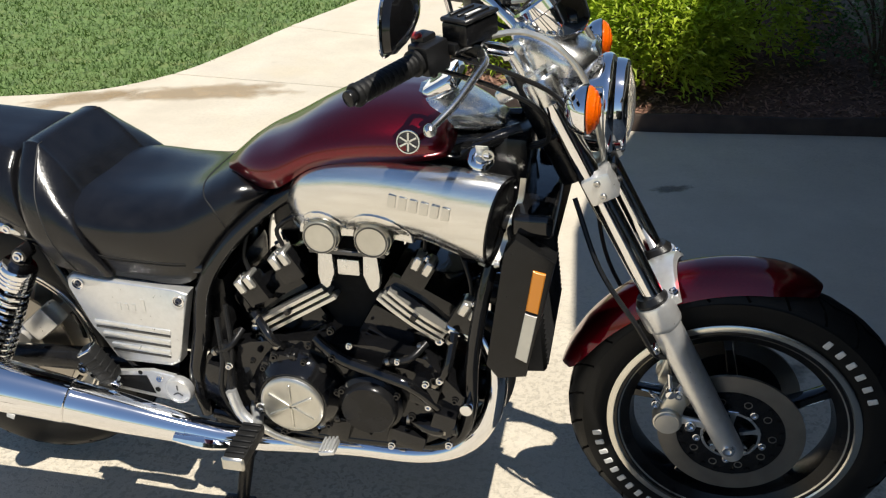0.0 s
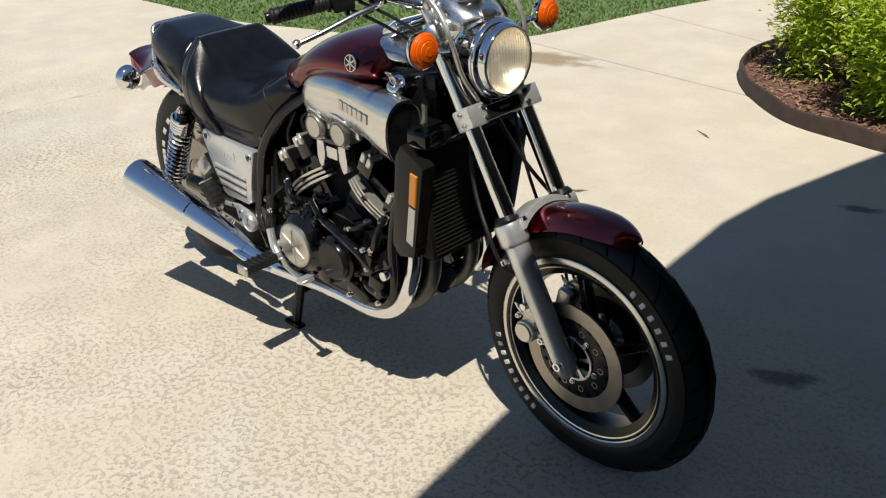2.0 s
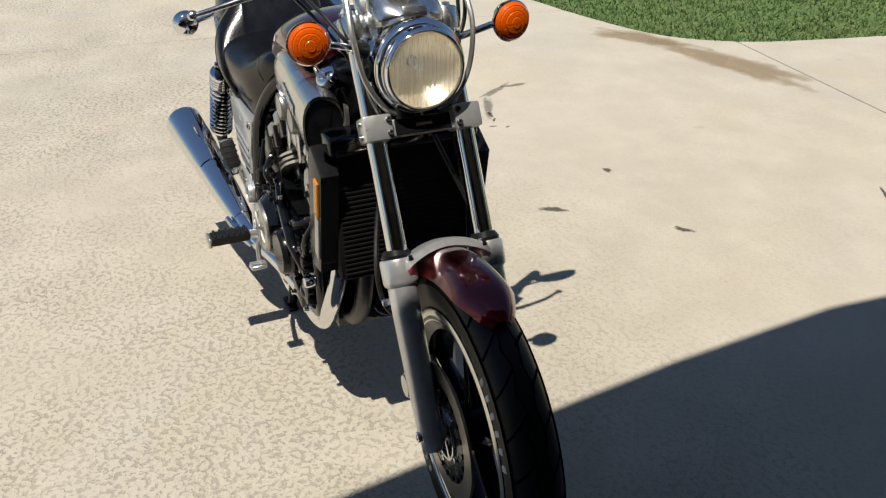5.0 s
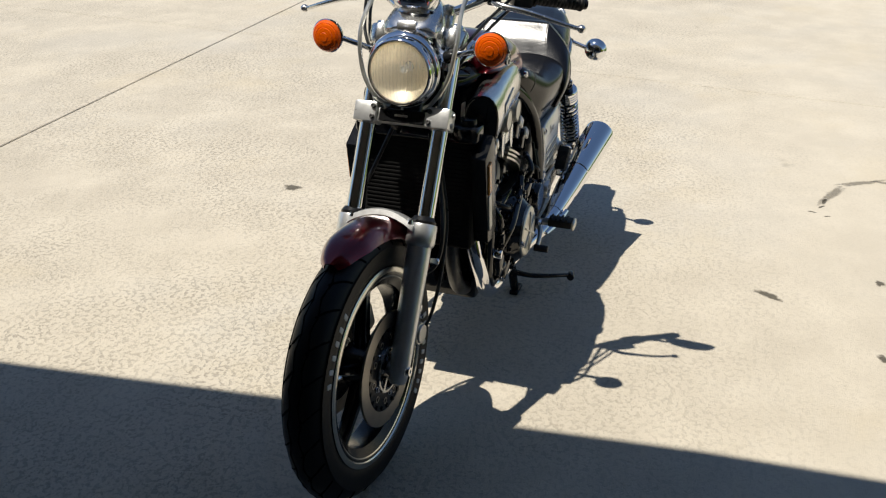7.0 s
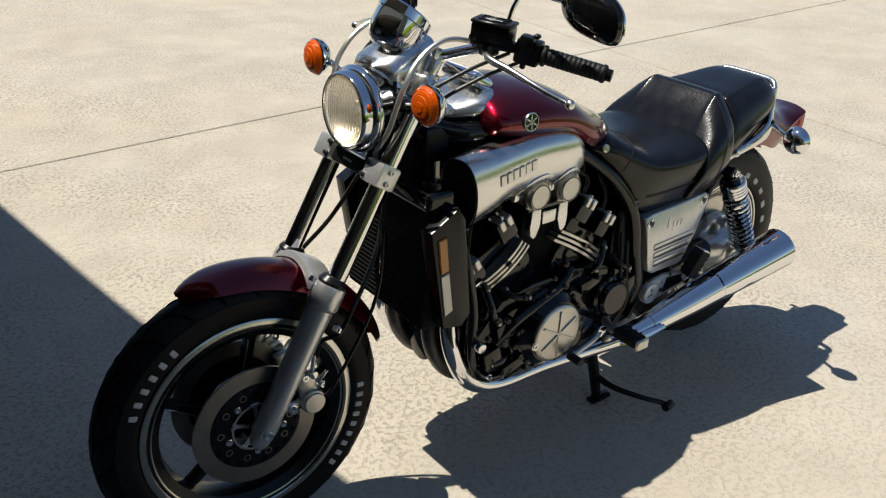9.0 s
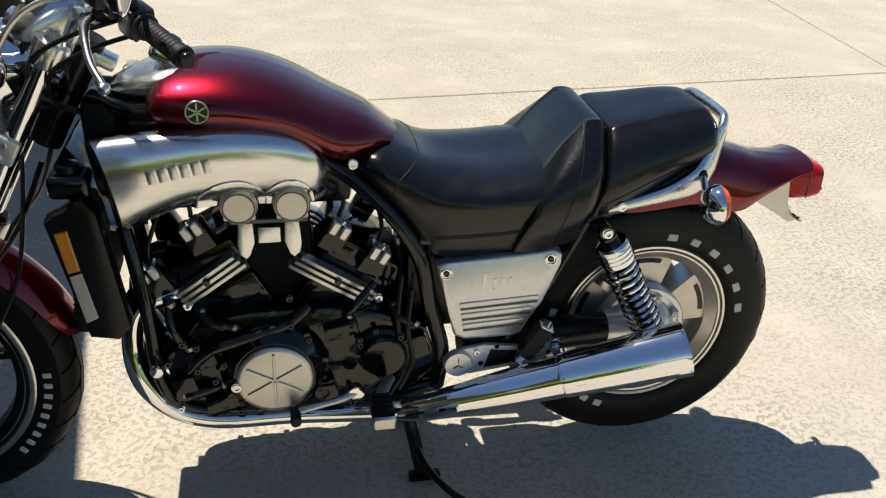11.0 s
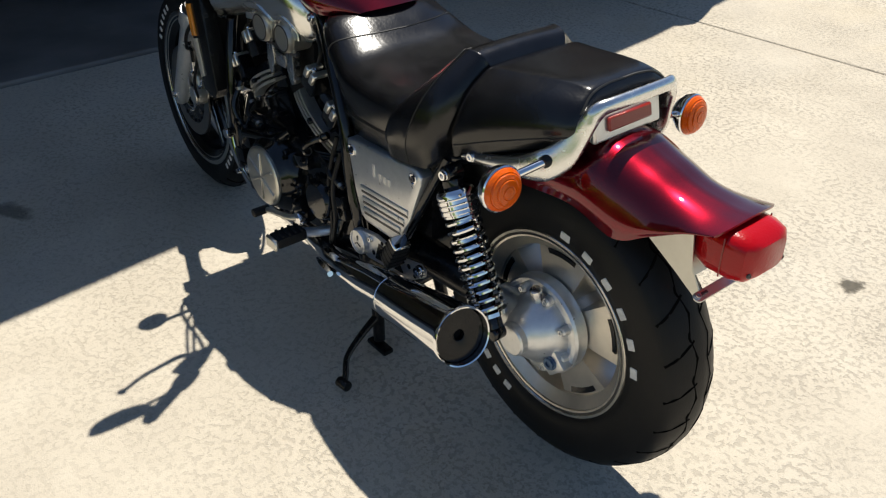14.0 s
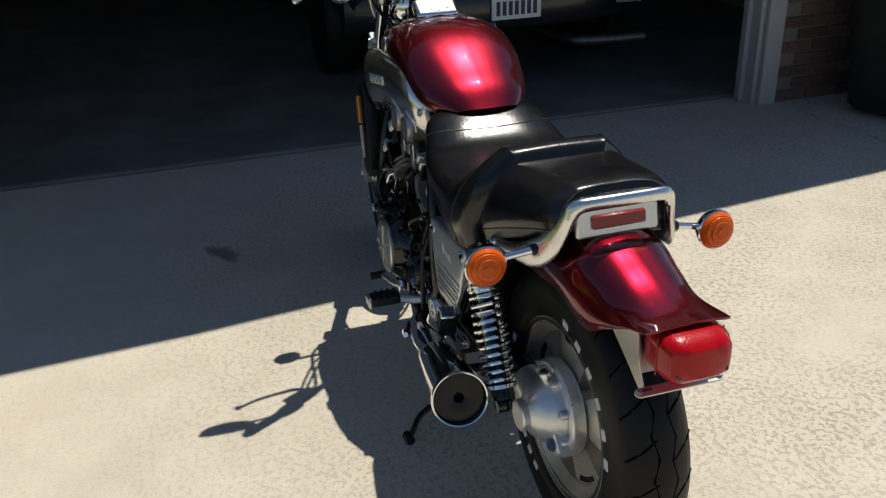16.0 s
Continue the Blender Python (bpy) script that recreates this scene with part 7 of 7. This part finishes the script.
for front in (1, -1):
    ax = Vector((0.47, 0, 0.883)) if front > 0 else Vector((-0.53, 0, 0.848))
    base = Vector((0.075, 0, 0.430)) if front > 0 else Vector((-0.010, 0, 0.430))
    al = Vector((ax.z, 0, -ax.x)) * front
    m = Matrix((al, Vector((0, 1, 0)), ax)).transposed().to_4x4()
    m.translation = base
    b = bmesh.new()
    box(b, (0.145, 0.235, 0.14), m @ Matrix.Translation((0.01, 0, 0.075)), 0.010, 2)
    box(b, (0.165, 0.22, 0.085), m @ Matrix.Translation((0.02, 0, 0.185)), 0.014, 2)
    bank = part("cylinder_bank", b, BLACK, bike, "gloss black cylinder bank with bright fin edges")
    for s in (-1, 1):
        f0, f1 = (Vector((0.112, 0, 0.619)), Vector((0.230, 0, 0.536))) if front > 0 else (Vector((0.004, 0, 0.611)), Vector((-0.150, 0, 0.512)))
        fn = Vector((f0.z - f1.z, 0, f1.x - f0.x)).normalized()
        fn = fn if fn.z > 0 else -fn
        for k in range(3):
            b = bmesh.new()
            rr = []
            for q in np.linspace(0, 1, 9):
                pt = f0.lerp(f1, 0.03 * (1 - k) + q * (1 - 0.03 * (1 - k))) + fn * (0.0135 * (1 - k) + 0.005 * (1 - (2 * q - 1) ** 2)) + Vector((0, s * (0.130 + 0.014 * (1 - (2 * q - 1) ** 2)), 0))
                rr.append([pt + fn * u + Vector((0, s * v, 0)) for u, v in ((-0.0034, -0.026), (0.0034, -0.026), (0.0034, 0.004), (-0.0034, 0.004))])
            skin(b, rr)
            part("fin", b, DULL_ALU, bank)
        b = bmesh.new()
        mid = f0.lerp(f1, 0.5)
        box(b, (0.022, 0.012, 0.011), axis_matrix(mid + fn * 0.011 + Vector((0, s * 0.146, 0)), fn, (0, 1, 0)) @ rot("Z", 90), 0.001, 1)
        part("fin_bridge", b, BLACK, bank)
        for k in range(5):
            b = bmesh.new()
            box(b, (0.095, 0.012, 0.004), m @ Matrix.Translation((0.0, s * 0.122, 0.045 + 0.012 * k)), 0.001, 1)
            part("fin", b, BLACK, bank)
        ends = ((0.196, 0.696), (0.284, 0.606)) if front > 0 else ((-0.085, 0.682), (-0.163, 0.622))
        for px, pz in ends:
            mm = Matrix((al, Vector((0, 1, 0)), ax)).transposed().to_4x4()
            mm.translation = Vector((px, s * 0.130, pz))
            b = bmesh.new()
            box(b, (0.050, 0.040, 0.060), mm @ Matrix.Translation((0, -s * 0.004, -0.022)), 0.006, 2)
            pc = part("plug_cover", b, BLACK, bike, "black plug cover with a bright striped cap")
            for k in (-1, 1):
                b = bmesh.new()
                box(b, (0.017, 0.042, 0.030), mm @ Matrix.Translation((0.0115 * k, 0.001 * s, 0.000)), 0.003, 1)
                part("cap_stripe", b, DULL_ALU, pc)
            bolt(mm @ Vector((0, s * 0.008, 0.016)), ax, 0.005, 0.004, pc, CHROME)
        bolt(m @ Vector((0.085, s * 0.125, 0.150)), (0, s, 0), 0.008, 0.008, bank, CHROME)
b = bmesh.new()
box(b, (0.40, 0.185, 0.17), Matrix.Translation((0.085, 0, 0.800)), 0.020, 2)
part("air_box", b, SATIN_BLACK, bike)
b = bmesh.new()
box(b, (0.13, 0.20, 0.26), Matrix.Translation((0.035, 0, 0.600)), 0.010, 2)
part("valley_cover", b, CORE, bike)
b = bmesh.new()
box(b, (0.27, 0.24, 0.19), Matrix.Translation((-0.355, 0, 0.520)), 0.02, 2)
part("battery_box", b, SATIN_BLACK, bike)
b = bmesh.new()
box(b, (0.13, 0.15, 0.22), Matrix.Translation((0.315, 0, 0.820)), 0.020, 2)
part("inner_cowl", b, SATIN_BLACK, bike)

# ---- frame
for s in (-1, 1):
    for pts, r in (([(0.360, s * 0.040, 0.930), (0.250, s * 0.085, 0.905), (0.060, s * 0.090, 0.872), (-0.070, s * 0.098, 0.806), (-0.170, s * 0.136, 0.728), (-0.240, s * 0.158, 0.624), (-0.264, s * 0.166, 0.505), (-0.290, s * 0.165, 0.400), (-0.285, s * 0.150, 0.300)], 0.017),
                   ([(0.370, s * 0.035, 0.880), (0.320, s * 0.120, 0.700), (0.292, s * 0.160, 0.520), (0.286, s * 0.160, 0.380), (0.245, s * 0.155, 0.300), (0.14, s * 0.150, 0.277), (-0.10, s * 0.150, 0.277), (-0.27, s * 0.150, 0.300)], 0.0145),
                   ([(-0.240, s * 0.150, 0.655), (-0.42, s * 0.135, 0.640), (-0.62, s * 0.145, 0.690), (-0.84, s * 0.115, 0.780)], 0.0125),
                   ([(-0.585, s * 0.155, 0.680), (-0.50, s * 0.165, 0.520), (-0.42, s * 0.160, 0.400)], 0.0115)):
        b = bmesh.new()
        tube(b, pts, r, 14, 6)
        part("frame_tube", b, BLACK, bike, "gloss black steel frame tube")
    # side cover
    b = bmesh.new()
    out = [(-0.272, 0.608), (-0.298, 0.612), (-0.516, 0.632), (-0.534, 0.620), (-0.530, 0.600), (-0.496, 0.510), (-0.458, 0.436), (-0.440, 0.428), (-0.335, 0.428), (-0.314, 0.440), (-0.300, 0.500)]
    prism(b, out, side_frame(0.150, s), 0.030, 0.009, 3)
    side = part("side_cover", b, CAST, bike, "silver side cover with three pressed slots")
    for k in range(3):
        b = bmesh.new()
        z = 0.512 - 0.026 * k
        L0, L1 = -0.322 - 0.004 * k, -0.490 + 0.014 * k
        m = Matrix.Translation(((L0 + L1) / 2, s * 0.1795, z + 0.006)) @ rot("Y", 3)
        box(b, (abs(L1 - L0), 0.008, 0.012), m, 0.0038, 2)
        part("rib", b, CAST, side)
        b = bmesh.new()
        box(b, (abs(L1 - L0) * 0.97, 0.0024, 0.0045), Matrix.Translation(((L0 + L1) / 2, s * 0.1803, z - 0.004)) @ rot("Y", 3))
        part("slot", b, DARK_STEEL, side)
    for px, pz in ((-0.293, 0.590), (-0.508, 0.610)):
        b = bmesh.new()
        lathe(b, [(0.0, 0.0), (0.0125, 0.0), (0.0125, 0.003), (0.0105, 0.0035), (0.0095, 0.001), (0.0, 0.001)], (px, s * 0.1795, pz), (0, s, 0), 24)
        part("screw_cup", b, CHROME, side)
        bolt(Vector((px, s * 0.181, pz)), (0, s, 0), 0.0055, 0.004, side, BADGE)
    for k, (dx, tilt, L) in enumerate(((0.0, 0, 0.030), (0.022, 0, 0.016), (0.038, 0, 0.016), (0.054, 0, 0.016))):
        b = bmesh.new()
        box(b, (0.0075, 0.002, L), Matrix.Translation((-0.372 - dx, s * 0.1805, 0.574 - (0.034 - L) / 2)) @ rot("Y", tilt * s))
        part("letter_bar", b, CAST, side)
    # foot peg plate, pivot cap
    b = bmesh.new()
    prism(b, [(-0.300, 0.372), (-0.330, 0.350), (-0.350, 0.346), (-0.500, 0.366), (-0.545, 0.395), (-0.548, 0.412), (-0.530, 0.420), (-0.470, 0.405), (-0.380, 0.418), (-0.330, 0.410)], side_frame(0.178, s), 0.010, 0.002, 1)
    pp = part("foot_peg_plate", b, CAST, bike, "silver foot peg mounting plate")
    # black patch on the plate, for the darkness inside its window
    b = bmesh.new()
    prism(b, [(-0.378, 0.361), (-0.480, 0.374), (-0.466, 0.397), (-0.392, 0.405)], side_frame(0.1882, s), 0.001)
    part("plate_window", b, SATIN_BLACK, pp)
    b = bmesh.new()
    lathe(b, [(0, 0), (0.030, 0), (0.031, 0.012), (0.028, 0.018), (0.025, 0.018), (0.0245, 0.016), (0, 0.017)], (-0.322, s * 0.180, 0.378), (0, s, 0), 36)
    part("pivot_cap", b, CAST, bike, "round aluminium swing arm pivot cap")
    bolt(Vector((-0.336, s * 0.1885, 0.358)), (0, s, 0), 0.007, 0.006, pp, CHROME)
    bolt(Vector((-0.535, s * 0.1885, 0.408)), (0, s, 0), 0.011, 0.008, pp, CHROME)
    bolt(Vector((-0.362, s * 0.1885, 0.402)), (0, s, 0), 0.006, 0.006, pp, CHROME)
    # folded passenger peg
    p0, p1 = Vector((-0.452, s * 0.204, 0.388)), Vector((-0.502, s * 0.212, 0.472))
    b = bmesh.new()
    fr = axis_matrix(p0, p1 - p0)
    L = (p1 - p0).length
    box(b, (0.040, 0.034, L * 0.86), fr @ Matrix.Translation((0, 0, L * 0.56)), 0.008, 2)
    peg = part("passenger_peg", b, GRIP, bike, "folded black rubber passenger peg")
    for k in range(4):
        b = bmesh.new()
        box(b, (0.042, 0.036, 0.005), fr @ Matrix.Translation((0, 0, L * (0.28 + 0.17 * k))), 0.001, 1)
        part("rubber_ridge", b, GRIP, peg)
    b = bmesh.new()
    box(b, (0.020, 0.022, L * 0.25), fr @ Matrix.Translation((0, 0, L * 0.05)), 0.004, 1)
    part("peg_root", b, CHROME, peg)
    b = bmesh.new()
    box(b, (0.038, 0.032, 0.008), fr @ Matrix.Translation((0, 0, L * 1.0)), 0.003, 1)
    part("peg_cap", b, CHROME, peg)
    # rider peg
    px = -0.152 if s > 0 else -0.140
    pz = 0.341 if s > 0 else 0.345
    b = bmesh.new()
    reach = 0.078 if s > 0 else 0.105
    box(b, (0.046, reach, 0.026), Matrix.Translation((px, s * (0.2375 + reach / 2), pz)), 0.008, 2)
    rp = part("rider_peg", b, GRIP, bike, "ribbed black rubber foot peg")
    for k in range(4 if s > 0 else 6):
        b = bmesh.new()
        box(b, (0.040, 0.007, 0.006), Matrix.Translation((px, s * (0.248 + 0.0165 * k), pz + 0.0145)), 0.0015, 1)
        part("rubber_ridge", b, GRIP, rp)
    b = bmesh.new()
    box(b, (0.046, 0.010, 0.030), Matrix.Translation((px, s * (0.2410 + reach), pz - 0.002)), 0.004, 1)
    part("peg_end", b, SATIN, rp)
    b = bmesh.new()
    tube(b, [(px, s * 0.24, pz - 0.004), (px - 0.01, s * 0.20, pz - 0.012), (px - 0.03, s * 0.16, pz - 0.01)], 0.012, 12, 4)
    part("peg_bracket", b, CAST, rp)
    # gear lever on the left, brake pedal on the right
    b = bmesh.new()
    if s > 0:
        tube(b, [(-0.105, 0.215, 0.345), (-0.075, 0.228, 0.338), (-0.03, 0.236, 0.332), (0.02, 0.240, 0.322)], [0.010, 0.008, 0.007, 0.007], 12, 5)
        part("gear_lever", b, SATIN, bike, "bare metal gear lever")
        b = bmesh.new()
        cyl(b, (0.02, 0.232, 0.322), (0.02, 0.275, 0.322), 0.011, seg=16, bevel=0.002)
        part("toe_rubber", b, GRIP, bike)
        b = bmesh.new()
        cyl(b, (-0.105, 0.205, 0.345), (-0.105, 0.226, 0.345), 0.017, seg=20, bevel=0.003)
        part("lever_boss", b, CHROME, bike)
    else:
        tube(b, [(-0.150, -0.205, 0.325), (-0.10, -0.225, 0.318), (-0.03, -0.238, 0.316), (0.015, -0.245, 0.322)], [0.009, 0.007, 0.007, 0.008], 12, 5)
        part("brake_pedal", b, SATIN, bike, "bare metal brake pedal")
        b = bmesh.new()
        box(b, (0.034, 0.042, 0.012), Matrix.Translation((0.02, -0.252, 0.330)) @ rot("Y", -12), 0.003, 1)
        for k in range(4):
            box(b, (0.004, 0.040, 0.003), Matrix.Translation((0.008 + 0.008 * k, -0.252, 0.3365 + 0.0017 * k)) @ rot("Y", -12))
        part("pedal_pad", b, CAST, bike)
        b = bmesh.new()
        cyl(b, (-0.205, -0.175, 0.46), (-0.198, -0.195, 0.36), 0.009, seg=14)
        cyl(b, (-0.208, -0.172, 0.50), (-0.204, -0.178, 0.455), 0.014, seg=16, bevel=0.002)
        part("brake_switch", b, SATIN_BLACK, bike)
        b = bmesh.new()
        tube(b, [(-0.20, -0.20, 0.40), (-0.185, -0.205, 0.355), (-0.16, -0.21, 0.33)], 0.012, 10, 4)
        part("rear_master_cylinder", b, CAST, bike)

# ---- centre stand
b = bmesh.new()
for s in (-1, 1):
    tube(b, [(-0.215, s * 0.085, 0.250), (-0.240, s * 0.095, 0.140), (-0.262, s * 0.108, 0.020)], [0.014, 0.016, 0.015], 12, 4)
    box(b, (0.075, 0.030, 0.014), Matrix.Translation((-0.270, s * 0.112, 0.008)), 0.005, 2)
tube(b, [(-0.240, -0.095, 0.130), (-0.242, 0, 0.125), (-0.240, 0.095, 0.130)], 0.012, 10, 3)
stand = part("centre_stand", b, SATIN_BLACK, bike, "black centre stand planted on the concrete")
b = bmesh.new()
tube(b, [(-0.250, 0.105, 0.085), (-0.270, 0.165, 0.070), (-0.310, 0.235, 0.062), (-0.350, 0.268, 0.050), (-0.366, 0.285, 0.042)], [0.011, 0.009, 0.008, 0.008, 0.009], 10, 6)
cyl(b, (-0.350, 0.288, 0.042), (-0.384, 0.284, 0.042), 0.013, seg=14, bevel=0.003)
part("stand_tang", b, SATIN_BLACK, stand)

# ---- ignition lock on the right, frame lock button on the left
b = bmesh.new()
lathe(b, [(0, 0), (0.024, 0), (0.024, 0.014), (0.020, 0.018), (0.013, 0.019), (0.012, 0.024), (0, 0.024)], (0.300, -0.118, 0.900), (0.2, -0.7, 0.7), 28)
part("ignition_lock", b, CHROME, bike, "chrome ignition lock with a key")
b = bmesh.new()
box(b, (0.022, 0.003, 0.030), Matrix.Translation((0.308, -0.146, 0.932)) @ rot("X", 40), 0.001, 1)
lathe(b, [(0.008, -0.001), (0.011, -0.001), (0.011, 0.001), (0.008, 0.001)], (0.318, -0.150, 0.925), (0, 1, 0.3), 20, closed=True)
part("key", b, SATIN, bike)
bolt(Vector((-0.112, 0.150, 0.822)), (0, 1, 0.2), 0.008, 0.004, bike, CHROME, "frame_button")

# ---- engine clutter: hose clips, unions, cover bolts and thin pipes, gloss black with a few bright heads, some standing in for glints
rg = random.Random(31)
for s in (-1, 1):
    c = Vector((0.057, 0, 0.392)) if s > 0 else Vector((-0.063, 0, 0.396))
    for k in range(9):
        a = radians(10 + 40 * k)
        R = 0.104 if s > 0 else 0.093
        b = bmesh.new()
        p = c + Vector((R * math.cos(a), s * 0.165, R * math.sin(a)))
        cyl(b, p, p + Vector((0, s * 0.026, 0)), 0.010, 0.008, seg=12, bevel=0.002)
        part("cover_lug", b, BLACK, bike)
    for x0, z0, x1, z1, r in ((0.255, 0.560, 0.215, 0.440, 0.009), (0.200, 0.530, 0.120, 0.490, 0.007), (-0.150, 0.560, -0.090, 0.500, 0.009), (0.150, 0.350, 0.250, 0.345, 0.013), (-0.180, 0.520, -0.240, 0.470, 0.007)):
        b = bmesh.new()
        tube(b, [(x0, s * 0.150, z0), ((x0 + x1) / 2 + 0.012, s * 0.182, (z0 + z1) / 2), (x1, s * 0.172, z1)], r, 10, 5)
        hose = part("hose", b, BLACK if r > 0.008 else PLASTIC, bike)
        for q in (0.12, 0.88):
            b = bmesh.new()
            p = Vector((x0 + (x1 - x0) * q, s * (0.158 if q < 0.5 else 0.176), z0 + (z1 - z0) * q))
            lathe(b, [(r + 0.0002, -0.004), (r + 0.002, -0.004), (r + 0.002, 0.004), (r + 0.0002, 0.004)], p, (x1 - x0, 0, z1 - z0), 14, closed=True)
            part("hose_clip", b, STEEL, hose)
    for px, pz, r in ((0.128, 0.455, 0.005), (0.208, 0.405, 0.006), (0.150, 0.505, 0.005), (-0.118, 0.452, 0.005), (-0.150, 0.470, 0.005), (-0.028, 0.520, 0.005), (0.055, 0.530, 0.005), (0.232, 0.470, 0.006), (0.02, 0.560, 0.006)):
        bolt(Vector((px, s * 0.186, pz)), (0, s, 0), r, 0.006, case, CHROME if s < 0 and px in (0.208, -0.118, 0.150, 0.055, 0.232) else BLACK)
    # spark plug leads
    for x0, z0, x1, z1 in ((0.196, 0.735, 0.120, 0.790), (0.284, 0.648, 0.245, 0.745), (-0.085, 0.722, -0.02, 0.780), (-0.163, 0.662, -0.150, 0.760)):
        b = bmesh.new()
        tube(b, [(x0, s * 0.122, z0 - 0.02), (x0 - 0.006, s * 0.118, z0 + 0.02), (x1, s * 0.09, z1)], 0.0045, 8, 5)
        part("plug_lead", b, PLASTIC, bike)
b = bmesh.new()
cyl(b, (0.215, -0.165, 0.345), (0.265, -0.175, 0.352), 0.020, 0.016, seg=18, bevel=0.003)
part("pump_union", b, BLACK, bike)

# holes (dark discs in place of their shade) and pinch bolt heads of the foot peg plates
for s in (-1, 1):
    for px, pz, r in ((-0.405, 0.411, 0.005), (-0.500, 0.402, 0.006), (-0.520, 0.388, 0.005), (-0.372, 0.372, 0.006)):
        b = bmesh.new()
        lathe(b, [(0, 0.0), (r, 0.0), (r, 0.0008), (0, 0.0008)], (px, s * 0.1884, pz), (0, s, 0), 14)
        part("plate_hole", b, CORE, bike)
    for k in range(3):
        b = bmesh.new()
        a = radians(90 + 120 * k)
        box(b, (0.012, 0.002, 0.0022), Matrix.Translation((-0.322 + 0.006 * math.cos(a), s * 0.1975, 0.378 + 0.010 * math.sin(a))) @ Matrix.Rotation(-a, 4, "Y"))
        part("cap_mark", b, DARK_STEEL, bike)

# sump and oil filter, added to darken the shaded gap between the header pipes
b = bmesh.new()
box(b, (0.40, 0.22, 0.075), Matrix.Translation((0.03, 0, 0.262)), 0.018, 2)
part("sump", b, BLACK, bike)
b = bmesh.new()
cyl(b, (0.262, 0, 0.335), (0.318, 0, 0.335), 0.042, seg=32, bevel=0.006)
part("oil_filter_cover", b, BLACK, bike)

# the steering stands a little to the right
turn = Matrix.Translation(fork(0.7, 0, -0.045)) @ Matrix.Rotation(radians(-3.2), 4, RAKE) @ Matrix.Translation(-fork(0.7, 0, -0.045))
for ob in bike.children:
    if ob.name.split(".")[0] in ("front_wheel", "fork_slider", "front_mudguard", "fork_brace", "brake_caliper"):
        ob.matrix_local = turn @ ob.matrix_local
